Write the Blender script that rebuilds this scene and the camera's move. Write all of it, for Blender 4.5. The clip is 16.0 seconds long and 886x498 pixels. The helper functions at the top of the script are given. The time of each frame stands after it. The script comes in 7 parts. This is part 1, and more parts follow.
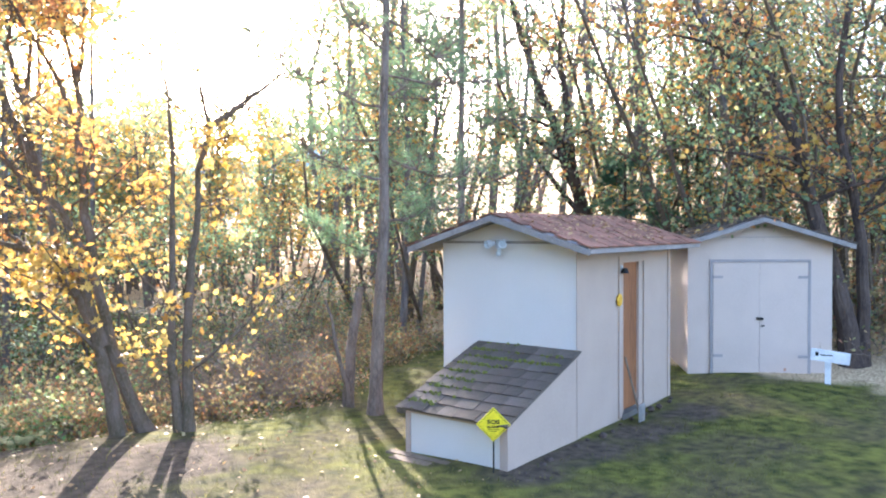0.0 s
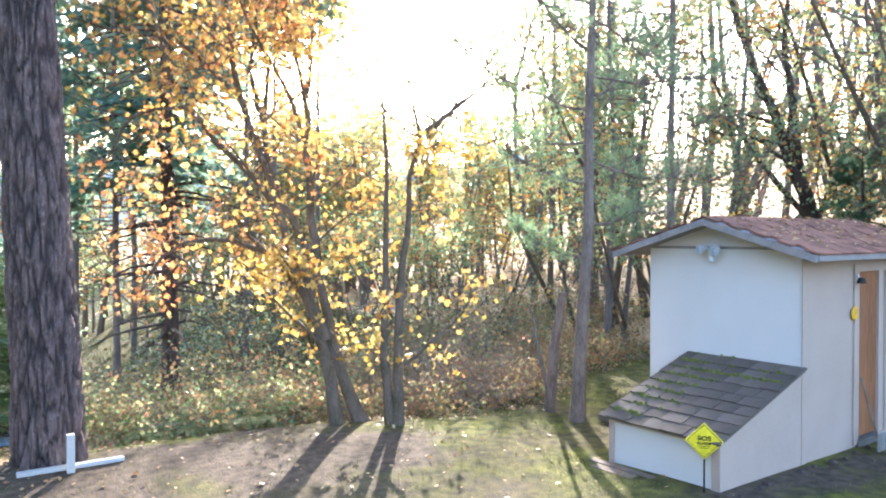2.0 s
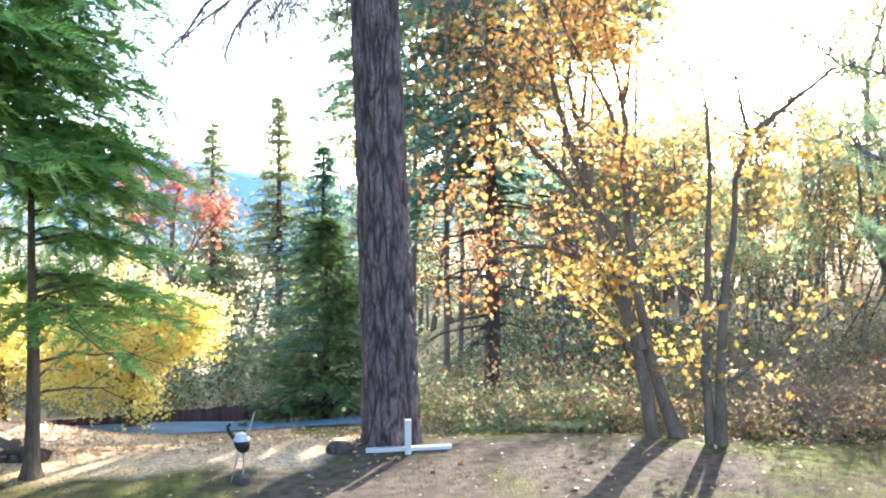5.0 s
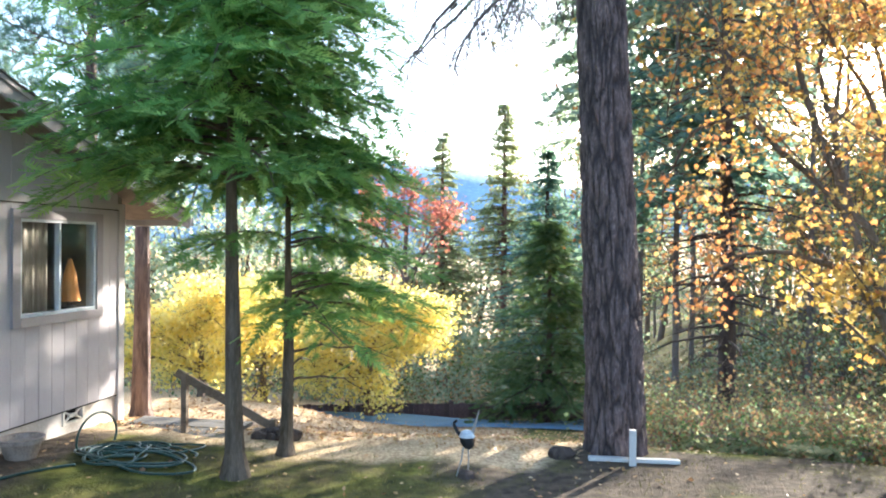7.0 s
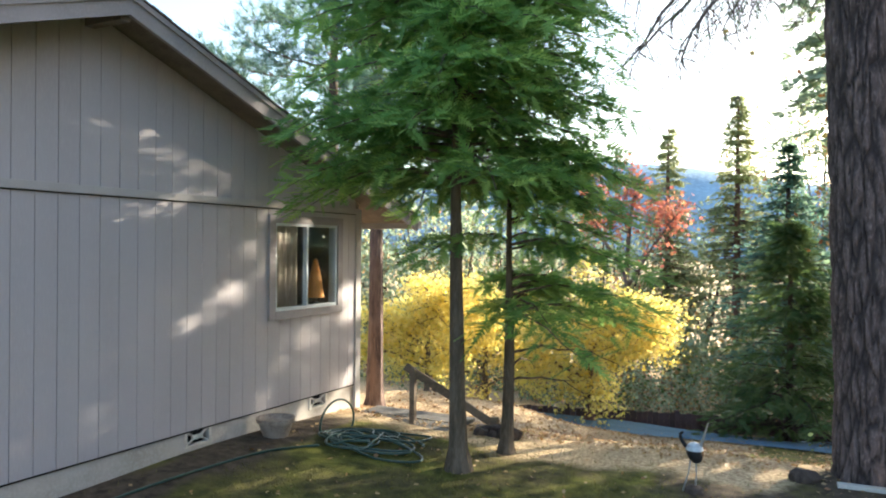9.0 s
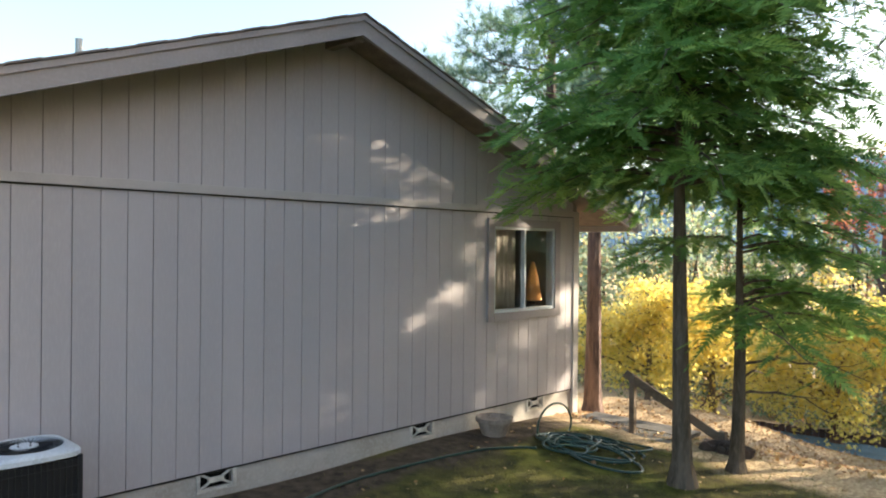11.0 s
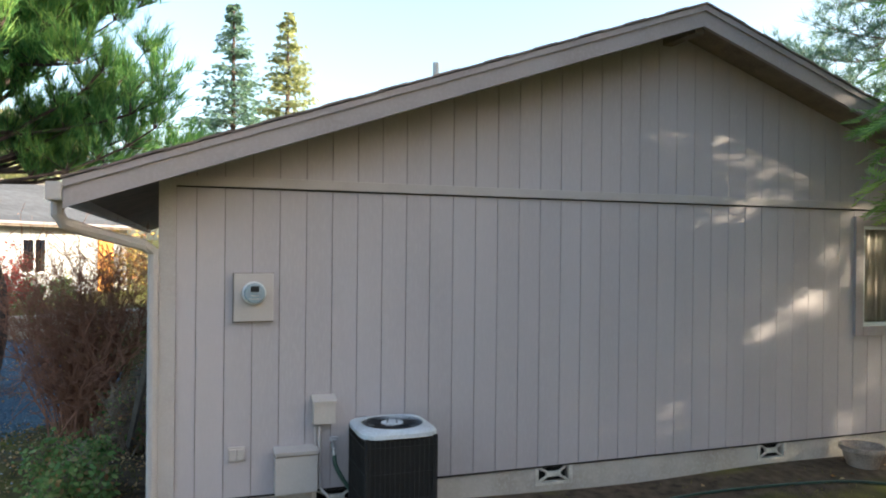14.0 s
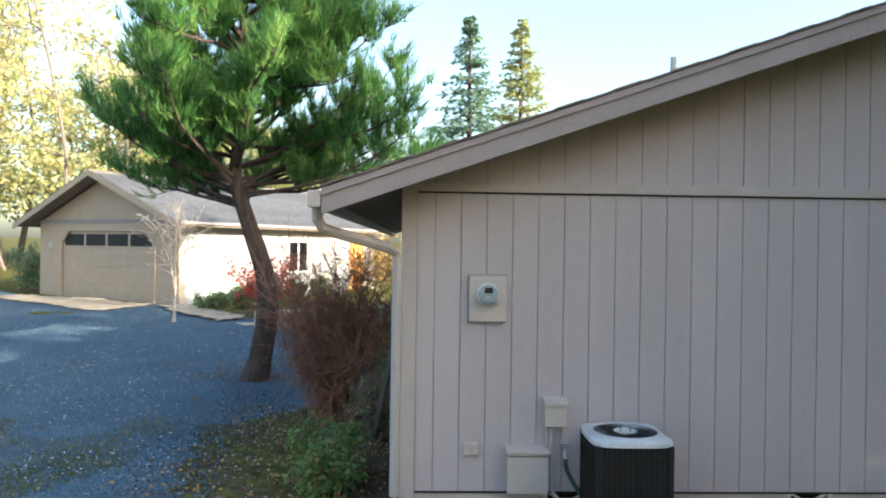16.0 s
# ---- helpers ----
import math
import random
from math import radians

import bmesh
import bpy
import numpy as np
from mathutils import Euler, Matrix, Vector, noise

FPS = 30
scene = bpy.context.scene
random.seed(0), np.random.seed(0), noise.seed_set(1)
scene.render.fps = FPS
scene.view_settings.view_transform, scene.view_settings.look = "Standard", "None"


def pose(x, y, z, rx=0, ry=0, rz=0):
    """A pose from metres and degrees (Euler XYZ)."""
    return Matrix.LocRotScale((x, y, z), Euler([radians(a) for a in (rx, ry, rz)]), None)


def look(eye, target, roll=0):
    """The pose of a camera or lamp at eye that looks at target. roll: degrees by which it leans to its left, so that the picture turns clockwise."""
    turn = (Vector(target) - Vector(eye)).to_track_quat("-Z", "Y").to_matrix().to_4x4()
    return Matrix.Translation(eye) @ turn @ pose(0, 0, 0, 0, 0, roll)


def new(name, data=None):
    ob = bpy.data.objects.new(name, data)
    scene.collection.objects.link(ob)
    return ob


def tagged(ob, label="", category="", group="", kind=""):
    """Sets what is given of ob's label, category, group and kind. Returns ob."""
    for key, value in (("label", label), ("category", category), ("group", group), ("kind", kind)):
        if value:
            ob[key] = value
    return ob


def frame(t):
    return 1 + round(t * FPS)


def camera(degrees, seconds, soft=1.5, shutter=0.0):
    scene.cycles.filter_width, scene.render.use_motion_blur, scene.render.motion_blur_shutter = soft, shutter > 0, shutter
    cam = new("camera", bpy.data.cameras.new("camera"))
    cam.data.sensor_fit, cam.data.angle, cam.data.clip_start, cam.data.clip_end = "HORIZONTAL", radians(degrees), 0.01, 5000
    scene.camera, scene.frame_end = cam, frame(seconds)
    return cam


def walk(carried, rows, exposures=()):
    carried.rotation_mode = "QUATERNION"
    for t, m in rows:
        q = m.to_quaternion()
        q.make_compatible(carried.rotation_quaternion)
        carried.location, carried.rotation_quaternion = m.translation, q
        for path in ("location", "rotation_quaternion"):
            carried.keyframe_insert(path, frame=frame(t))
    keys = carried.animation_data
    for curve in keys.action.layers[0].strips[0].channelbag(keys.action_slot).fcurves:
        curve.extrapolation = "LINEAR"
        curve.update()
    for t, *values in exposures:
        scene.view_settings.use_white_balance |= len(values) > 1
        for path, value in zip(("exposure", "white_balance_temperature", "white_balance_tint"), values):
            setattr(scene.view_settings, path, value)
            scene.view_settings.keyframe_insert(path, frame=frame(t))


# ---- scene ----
# camera: turns where it stands, about 2.2 m above the yard
cam = camera(62.5, 16.0, soft=2.0)

EXPO = [(0.0, 3.1, 5680, 17), (3.5, 3.03, 5520, 12), (6.5, 2.72, 5550, 9), (8.0, 2.3, 5800, 6), (9.5, 2.0, 6250, 6), (12.0, 1.93, 6550, 8), (16.0, 1.96, 6350, 5)]
EYE = (0.0, 0.0, 2.25)
TURN = [  # seconds, yaw, pitch, roll
    (0, -47.50, -1.39, 0.31),
    (0.5, -43.51, -1.39, 0.29),
    (1, -39.56, -1.32, 0.30),
    (1.5, -35.58, -1.12, 0.13),
    (2, -31.64, -1.01, 0.11),
    (2.5, -27.80, -0.95, 0.11),
    (3, -23.98, -0.88, 0.11),
    (3.5, -20.02, -0.81, 0.17),
    (4, -15.86, -0.74, 0.12),
    (6.5, 5.97, -0.30, -0.37),
    (7, 10.22, -0.21, -0.44),
    (7.5, 14.35, -0.20, -0.44),
    (8, 18.61, -0.18, -0.49),
    (8.5, 22.99, -0.21, -0.56),
    (9, 27.38, -0.21, -0.52),
    (11.5, 48.61, -0.11, -0.48),
    (12, 52.90, -0.10, -0.42),
    (12.5, 56.94, -0.06, -0.50),
    (13, 61.34, -0.05, -0.53),
    (13.5, 65.80, -0.16, -0.60),
    (14, 70.22, -0.19, -0.60),
    (14.5, 74.73, -0.31, -0.69),
    (15, 79.29, -0.41, -0.73),
    (15.5, 83.81, -0.36, -0.73),
    (16, 88.27, -0.18, -0.79),
]
walk(cam, [(t, pose(*EYE, 90 + pitch, roll, yaw)) for t, yaw, pitch, roll in TURN],
     exposures=EXPO)

# ---- daylight: low autumn sun behind the trees, pale clear sky ----
SUN_AZ, SUN_EL = 31.8, 18.0          # degrees clockwise from +y, above the horizon
world = bpy.data.worlds.new("sky")
scene.world = world
world.use_nodes = True
wn = world.node_tree
wn.nodes.clear()
w_out = wn.nodes.new("ShaderNodeOutputWorld")
w_bg = wn.nodes.new("ShaderNodeBackground")
w_sky = wn.nodes.new("ShaderNodeTexSky")
w_sky.sky_type = "NISHITA"
w_sky.sun_disc = False
w_sky.sun_elevation = radians(SUN_EL)
w_sky.sun_rotation = radians(SUN_AZ)
w_sky.air_density, w_sky.dust_density, w_sky.ozone_density = 1.0, 3.0, 1.0
w_bg.inputs["Strength"].default_value = 0.15
wn.links.new(w_sky.outputs[0], w_bg.inputs[0])
wn.links.new(w_bg.outputs[0], w_out.inputs[0])
sun_dir = Vector((math.sin(radians(SUN_AZ)) * math.cos(radians(SUN_EL)), math.cos(radians(SUN_AZ)) * math.cos(radians(SUN_EL)), math.sin(radians(SUN_EL))))
sun = new("sun", bpy.data.lights.new("sun", "SUN"))
sun.data.energy, sun.data.angle, sun.data.color = 4.5, radians(0.6), (1.0, 0.86, 0.66)
sun.matrix_world = look(sun_dir * 50, (0, 0, 0))


# ---- materials ----
def mat(name, base, rough=0.8, dark=None, scale=6.0, fine=60.0, bump=0.1, stretch=(1, 1, 1), metal=0.0, vary=0.0, light=None, translucent=0.0, spec=0.3, coord="Object", blotch=0.5, bump_dist=0.01):
    """A painted, wooden, earthy or leafy surface: base colour broken at two scales, with relief."""
    m = bpy.data.materials.new(name)
    m.use_nodes = True
    nt = m.node_tree
    N, L = nt.nodes, nt.links
    b = N["Principled BSDF"]
    tc = N.new("ShaderNodeTexCoord")
    mp = N.new("ShaderNodeMapping")
    mp.inputs["Scale"].default_value = stretch
    L.new(tc.outputs[coord], mp.inputs[0])
    n1, n2 = N.new("ShaderNodeTexNoise"), N.new("ShaderNodeTexNoise")
    n1.inputs["Scale"].default_value, n1.inputs["Detail"].default_value = scale, 4
    n2.inputs["Scale"].default_value, n2.inputs["Detail"].default_value = fine, 3
    for n in (n1, n2):
        L.new(mp.outputs[0], n.inputs["Vector"])
    dark = dark or tuple(c * 0.65 for c in base)
    light = light or tuple(min(1, c * 1.18) for c in base)
    r1 = N.new("ShaderNodeValToRGB")
    r1.color_ramp.elements[0].position, r1.color_ramp.elements[1].position = 0.5 - 0.25 * blotch - 0.05, 0.5 + 0.2 * blotch + 0.05
    r1.color_ramp.elements[0].color, r1.color_ramp.elements[1].color = (*dark, 1), (*base, 1)
    L.new(n1.outputs[0], r1.inputs[0])
    mx = N.new("ShaderNodeMix")
    mx.data_type = "RGBA"
    L.new(r1.outputs[0], mx.inputs["A"])
    mx.inputs["B"].default_value = (*light, 1)
    r2 = N.new("ShaderNodeMapRange")
    r2.inputs[1].default_value, r2.inputs[2].default_value, r2.inputs[4].default_value = 0.45, 0.75, 0.8
    L.new(n2.outputs[0], r2.inputs[0])
    L.new(r2.outputs[0], mx.inputs["Factor"])
    col = mx.outputs["Result"]
    if vary:
        src = N.new("ShaderNodeNewGeometry").outputs["Random Per Island"] if vary < 0 else N.new("ShaderNodeObjectInfo").outputs["Random"]
        hs = N.new("ShaderNodeHueSaturation")
        v = N.new("ShaderNodeMapRange")
        v.inputs[3].default_value, v.inputs[4].default_value = 1 - abs(vary), 1 + abs(vary)
        L.new(src, v.inputs[0])
        L.new(v.outputs[0], hs.inputs["Value"])
        L.new(col, hs.inputs["Color"])
        col = hs.outputs[0]
    L.new(col, b.inputs["Base Color"])
    b.inputs["Roughness"].default_value, b.inputs["Metallic"].default_value = rough, metal
    b.inputs["Specular IOR Level"].default_value = spec
    if bump:
        bp = N.new("ShaderNodeBump")
        bp.inputs["Strength"].default_value, bp.inputs["Distance"].default_value = bump, bump_dist
        ad = N.new("ShaderNodeMath")
        L.new(n1.outputs[0], ad.inputs[0])
        L.new(n2.outputs[0], ad.inputs[1])
        L.new(ad.outputs[0], bp.inputs["Height"])
        L.new(bp.outputs[0], b.inputs["Normal"])
    if translucent:
        tr = N.new("ShaderNodeBsdfTranslucent")
        L.new(col, tr.inputs[0])
        ms = N.new("ShaderNodeMixShader")
        ms.inputs[0].default_value = translucent
        L.new(b.outputs[0], ms.inputs[1])
        L.new(tr.outputs[0], ms.inputs[2])
        L.new(ms.outputs[0], N["Material Output"].inputs[0])
    return m


def leaf_mat(name, colours, translucent=0.45, rough=0.55):
    """Leaves whose colour runs through the given ones from leaf to leaf."""
    m = bpy.data.materials.new(name)
    m.use_nodes = True
    N, L = m.node_tree.nodes, m.node_tree.links
    b = N["Principled BSDF"]
    g = N.new("ShaderNodeNewGeometry")
    rp = N.new("ShaderNodeValToRGB")
    while len(rp.color_ramp.elements) < len(colours):
        rp.color_ramp.elements.new(0.5)
    for i, (e, c) in enumerate(zip(rp.color_ramp.elements, colours)):
        e.position, e.color = i / max(1, len(colours) - 1), (*c, 1)
    tc, n = N.new("ShaderNodeTexCoord"), N.new("ShaderNodeTexNoise")
    n.inputs["Scale"].default_value = 1.3
    L.new(tc.outputs["Object"], n.inputs["Vector"])
    mv = N.new("ShaderNodeMath")
    mv.operation = "MULTIPLY_ADD"
    L.new(n.outputs[0], mv.inputs[0])
    mv.inputs[1].default_value, mv.inputs[2].default_value = 1.4, -0.7
    ad = N.new("ShaderNodeMath")
    ad.use_clamp = True
    L.new(g.outputs["Random Per Island"], ad.inputs[0])
    L.new(mv.outputs[0], ad.inputs[1])
    L.new(ad.outputs[0], rp.inputs[0])
    L.new(rp.outputs[0], b.inputs["Base Color"])
    b.inputs["Roughness"].default_value = rough
    b.inputs["Specular IOR Level"].default_value = 0.25
    tr = N.new("ShaderNodeBsdfTranslucent")
    L.new(rp.outputs[0], tr.inputs[0])
    ms = N.new("ShaderNodeMixShader")
    ms.inputs[0].default_value = translucent
    L.new(b.outputs[0], ms.inputs[1])
    L.new(tr.outputs[0], ms.inputs[2])
    L.new(ms.outputs[0], N["Material Output"].inputs[0])
    return m


def glass_mat(name):
    m = bpy.data.materials.new(name)
    m.use_nodes = True
    b = m.node_tree.nodes["Principled BSDF"]
    b.inputs["Base Color"].default_value = (0.9, 0.94, 0.93, 1)
    b.inputs["Roughness"].default_value = 0.02
    b.inputs["Transmission Weight"].default_value = 1.0
    b.inputs["IOR"].default_value = 1.45
    return m


def plate_bark(name):
    """Old pine bark: pale scaly plates with dark furrows between, told by the mesh's own plate attribute."""
    m = mat(name, (0.155, 0.112, 0.104), 0.95, dark=(0.085, 0.06, 0.056), scale=7, fine=45, stretch=(1, 1, 0.4), bump=0.8, bump_dist=0.02, light=(0.26, 0.19, 0.175))
    N, L = m.node_tree.nodes, m.node_tree.links
    b = N["Principled BSDF"]
    src = b.inputs["Base Color"].links[0].from_socket
    at = N.new("ShaderNodeAttribute")
    at.attribute_name = "plate"
    r = N.new("ShaderNodeMapRange")
    r.inputs[1].default_value, r.inputs[2].default_value = 0.0, 0.75
    L.new(at.outputs["Fac"], r.inputs[0])
    x = N.new("ShaderNodeMix")
    x.data_type = "RGBA"
    x.inputs["A"].default_value = (0.032, 0.024, 0.024, 1)
    L.new(r.outputs[0], x.inputs["Factor"])
    L.new(src, x.inputs["B"])
    L.new(x.outputs["Result"], b.inputs["Base Color"])
    return m


M = {}
M["bark_plates"] = plate_bark("plated_pine_bark")
M["siding"] = mat("siding_paint", (0.43, 0.392, 0.402), 0.7, dark=(0.398, 0.362, 0.37), light=(0.447, 0.408, 0.418), scale=1.6, fine=70, bump=0.12, stretch=(1, 1, 0.2), vary=0.025, bump_dist=0.003)
M["trim"] = mat("trim_paint", (0.43, 0.395, 0.38), 0.7, dark=(0.39, 0.355, 0.34), light=(0.45, 0.415, 0.4), scale=4, fine=70, bump=0.1, bump_dist=0.003)
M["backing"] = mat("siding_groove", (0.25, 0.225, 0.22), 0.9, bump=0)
M["soffit"] = mat("soffit_paint", (0.2, 0.165, 0.14), 0.85, scale=5, bump=0.1)
M["fascia"] = mat("fascia_paint", (0.29, 0.26, 0.268), 0.7, dark=(0.25, 0.222, 0.228), light=(0.31, 0.28, 0.288), scale=2.5, fine=40, bump=0.08, bump_dist=0.002)
M["concrete"] = mat("painted_concrete", (0.47, 0.43, 0.39), 0.9, light=(0.5, 0.46, 0.42), dark=(0.37, 0.33, 0.29), scale=3, fine=40, bump=0.3)
M["shingle_roof"] = mat("asphalt_shingles", (0.16, 0.13, 0.12), 0.95, scale=5, fine=120, bump=0.4, vary=0.2)
M["shed_white"] = mat("white_shed_paint", (0.6, 0.575, 0.555), 0.6, dark=(0.56, 0.535, 0.515), light=(0.615, 0.59, 0.57), scale=2, fine=60, bump=0.12, bump_dist=0.003, blotch=0.8)
# Cream paint, darkened further so the colour holds the side wall's shade.
M["shed_beige"] = mat("shaded_cream_paint", (0.42, 0.33, 0.275), 0.7, dark=(0.38, 0.297, 0.245), light=(0.435, 0.343, 0.286), scale=2, fine=50, bump=0.12, bump_dist=0.003)
M["shed_trim"] = mat("grey_shed_trim", (0.27, 0.245, 0.238), 0.7, dark=(0.19, 0.17, 0.165), scale=5, fine=50, bump=0.1)
M["red_roof"] = mat("red_shingles", (0.24, 0.105, 0.072), 0.95, dark=(0.14, 0.085, 0.055), scale=9, fine=90, bump=0.4, vary=0.3)
M["grey_shingle"] = mat("mossy_grey_shingle", (0.125, 0.095, 0.08), 0.95, dark=(0.07, 0.06, 0.042), scale=4, fine=80, bump=0.4, vary=0.25)
M["moss"] = mat("moss", (0.17, 0.18, 0.035), 1.0, dark=(0.06, 0.07, 0.018), scale=12, fine=90, bump=0.8)
M["ornament"] = mat("amber_enamel", (0.72, 0.4, 0.03), 0.45, scale=9, bump=0.05)
M["shed_pale"] = mat("pale_shed_paint", (0.52, 0.425, 0.37), 0.65, dark=(0.47, 0.385, 0.335), light=(0.545, 0.447, 0.39), scale=2, fine=60, bump=0.12, bump_dist=0.003)
M["shed_frame"] = mat("grey_door_casing", (0.31, 0.28, 0.28), 0.7, dark=(0.26, 0.235, 0.235), scale=5, fine=50, bump=0.1)
M["door_wood"] = mat("orange_brown_door", (0.3, 0.125, 0.05), 0.6, dark=(0.17, 0.07, 0.03), scale=4, fine=40, stretch=(1, 1, 0.1), bump=0.15)
M["old_wood"] = mat("weathered_wood", (0.2, 0.15, 0.11), 0.9, dark=(0.1, 0.075, 0.055), scale=5, fine=60, stretch=(0.2, 1, 1), bump=0.4, vary=0.2)
M["grey_wood"] = mat("grey_deck_wood", (0.15, 0.135, 0.12), 0.9, dark=(0.09, 0.08, 0.068), scale=5, fine=60, bump=0.3, vary=0.15)
M["bark_pine"] = mat("pine_bark", (0.21, 0.145, 0.125), 0.95, dark=(0.06, 0.042, 0.04), scale=9, fine=40, stretch=(1, 1, 0.16), bump=1.0, bump_dist=0.04, light=(0.27, 0.19, 0.16))
M["bark_red"] = mat("reddish_bark", (0.2, 0.12, 0.095), 0.95, dark=(0.09, 0.045, 0.035), scale=9, fine=40, stretch=(1, 1, 0.2), bump=0.9, bump_dist=0.03)
M["bark_dark"] = mat("dark_bark", (0.088, 0.064, 0.053), 0.95, dark=(0.036, 0.026, 0.022), scale=10, fine=50, stretch=(1, 1, 0.25), bump=0.8, bump_dist=0.02)
M["bark_grey"] = mat("grey_brown_bark", (0.2, 0.155, 0.13), 0.95, dark=(0.1, 0.075, 0.06), scale=9, fine=50, stretch=(1, 1, 0.3), bump=0.7, bump_dist=0.02)
M["bark_cedar"] = mat("brown_cedar_bark", (0.145, 0.11, 0.08), 0.95, dark=(0.06, 0.046, 0.03), scale=12, fine=60, stretch=(1, 1, 0.2), bump=0.8, bump_dist=0.02)
# Bark with lifted darks and low contrast, painting in a veil of haze.
M["bark_haze"] = mat("haze_paled_bark", (0.17, 0.145, 0.135), 0.95, dark=(0.11, 0.09, 0.085), scale=9, fine=50, stretch=(1, 1, 0.3), bump=0.5, bump_dist=0.02)
M["bark_moss"] = mat("mossy_maple_bark", (0.15, 0.11, 0.085), 0.95, dark=(0.075, 0.062, 0.035), scale=7, fine=50, stretch=(1, 1, 0.5), bump=0.7, bump_dist=0.02)
M["bark_pale"] = mat("pale_bare_bark", (0.5, 0.43, 0.36), 0.9, scale=9, bump=0.2)
M["twig_red"] = mat("red_brown_twigs", (0.3, 0.15, 0.1), 0.9, scale=9, bump=0.2)
M["twig_dry"] = mat("dry_twigs", (0.24, 0.19, 0.15), 0.95, scale=9, bump=0.2)
M["leaf_yellow"] = leaf_mat("yellow_leaves", [(0.46, 0.28, 0.05), (0.54, 0.37, 0.09), (0.6, 0.45, 0.14), (0.42, 0.21, 0.05)], 0.48)
M["leaf_orange"] = leaf_mat("orange_leaves", [(0.44, 0.16, 0.055), (0.54, 0.25, 0.08), (0.58, 0.34, 0.12), (0.4, 0.18, 0.08)], 0.5)
# Hillside leaves brightened: sun and haze are put into their colour.
M["leaf_hill"] = leaf_mat("haze_paled_leaves", [(0.52, 0.52, 0.24), (0.6, 0.56, 0.28), (0.42, 0.46, 0.22), (0.56, 0.46, 0.24)], 0.5)
M["leaf_bright"] = leaf_mat("bright_yellow_leaves", [(0.86, 0.66, 0.12), (0.92, 0.8, 0.32), (0.8, 0.7, 0.16)], 0.6)
M["leaf_red"] = leaf_mat("red_leaves", [(0.5, 0.05, 0.05), (0.55, 0.13, 0.1), (0.4, 0.04, 0.05)], 0.5)
M["leaf_pink"] = leaf_mat("rusty_pink_leaves", [(0.55, 0.2, 0.13), (0.5, 0.16, 0.12), (0.6, 0.3, 0.15)], 0.5)
M["leaf_woods"] = leaf_mat("olive_woodland_leaves", [(0.17, 0.24, 0.12), (0.25, 0.32, 0.15), (0.44, 0.38, 0.16), (0.15, 0.23, 0.14), (0.5, 0.29, 0.13)], 0.65)
M["leaf_brush"] = leaf_mat("dry_brush_leaves", [(0.42, 0.2, 0.09), (0.3, 0.22, 0.1), (0.55, 0.38, 0.17), (0.2, 0.21, 0.09), (0.38, 0.17, 0.11)], 0.45)
M["leaf_green"] = leaf_mat("green_shrub_leaves", [(0.09, 0.19, 0.06), (0.17, 0.29, 0.09), (0.27, 0.34, 0.13)], 0.4)
M["litter"] = leaf_mat("fallen_leaves", [(0.36, 0.2, 0.08), (0.46, 0.31, 0.14), (0.27, 0.13, 0.06), (0.52, 0.39, 0.21)], 0.15)
M["needle_cedar"] = leaf_mat("cedar_sprays", [(0.13, 0.25, 0.075), (0.2, 0.36, 0.09), (0.38, 0.54, 0.15)], 0.6)
M["needle_dark"] = leaf_mat("dark_fir_needles", [(0.055, 0.11, 0.065), (0.08, 0.15, 0.085), (0.12, 0.2, 0.1)], 0.45)
# Needles lifted to pale grey-green; air haze is part of this colour.
M["needle_hazed"] = leaf_mat("haze_paled_needles", [(0.26, 0.34, 0.24), (0.32, 0.4, 0.27), (0.42, 0.46, 0.31)], 0.75)
# Paler, yellower needle copy with sunlight painted into the colour.
M["needle_sunlit"] = leaf_mat("sun_tinted_needles", [(0.26, 0.31, 0.14), (0.36, 0.4, 0.19), (0.46, 0.46, 0.24)], 0.65)
M["needle_olive"] = leaf_mat("dark_olive_needles", [(0.06, 0.115, 0.04), (0.1, 0.16, 0.05), (0.17, 0.22, 0.08)], 0.45)
M["needle_blue"] = leaf_mat("blue_green_fir_needles", [(0.12, 0.22, 0.18), (0.17, 0.28, 0.21), (0.24, 0.34, 0.21)], 0.6)
M["needle_pine"] = leaf_mat("fresh_pine_needles", [(0.06, 0.18, 0.06), (0.11, 0.26, 0.075), (0.25, 0.4, 0.1)], 0.5)
M["needle_light"] = leaf_mat("olive_pine_needles", [(0.17, 0.27, 0.15), (0.25, 0.34, 0.17), (0.15, 0.25, 0.16)], 0.62)
M["grass"] = leaf_mat("grass_blades", [(0.08, 0.092, 0.02), (0.15, 0.15, 0.03), (0.24, 0.21, 0.07)], 0.45)
# Gravel colour holds the dark blue of skylit shade.
M["gravel"] = mat("shade_blued_gravel", (0.03, 0.082, 0.135), 0.95, dark=(0.019, 0.055, 0.092), scale=1.2, fine=45, bump=1.0, light=(0.24, 0.31, 0.36), coord="Object", bump_dist=0.02)
# Road surface tinted blue; the sky's light on it is painted in.
M["asphalt"] = mat("sky_blued_road", (0.1, 0.19, 0.29), 0.9, scale=1, fine=40, bump=0.3)
# Concrete warmed to tan, painting in the sun that falls on it.
M["path"] = mat("sun_tinted_concrete", (0.45, 0.38, 0.3), 0.9, dark=(0.33, 0.27, 0.2), scale=2, fine=30, bump=0.2)
M["white_metal"] = mat("white_enamel", (0.55, 0.59, 0.63), 0.35, scale=3, bump=0.03, metal=0.0, spec=0.5)
M["grey_metal"] = mat("grey_metal", (0.5, 0.5, 0.5), 0.4, scale=4, bump=0.05, metal=0.7)
M["black_metal"] = mat("black_grille", (0.016, 0.016, 0.018), 0.6, scale=4, bump=0.05)
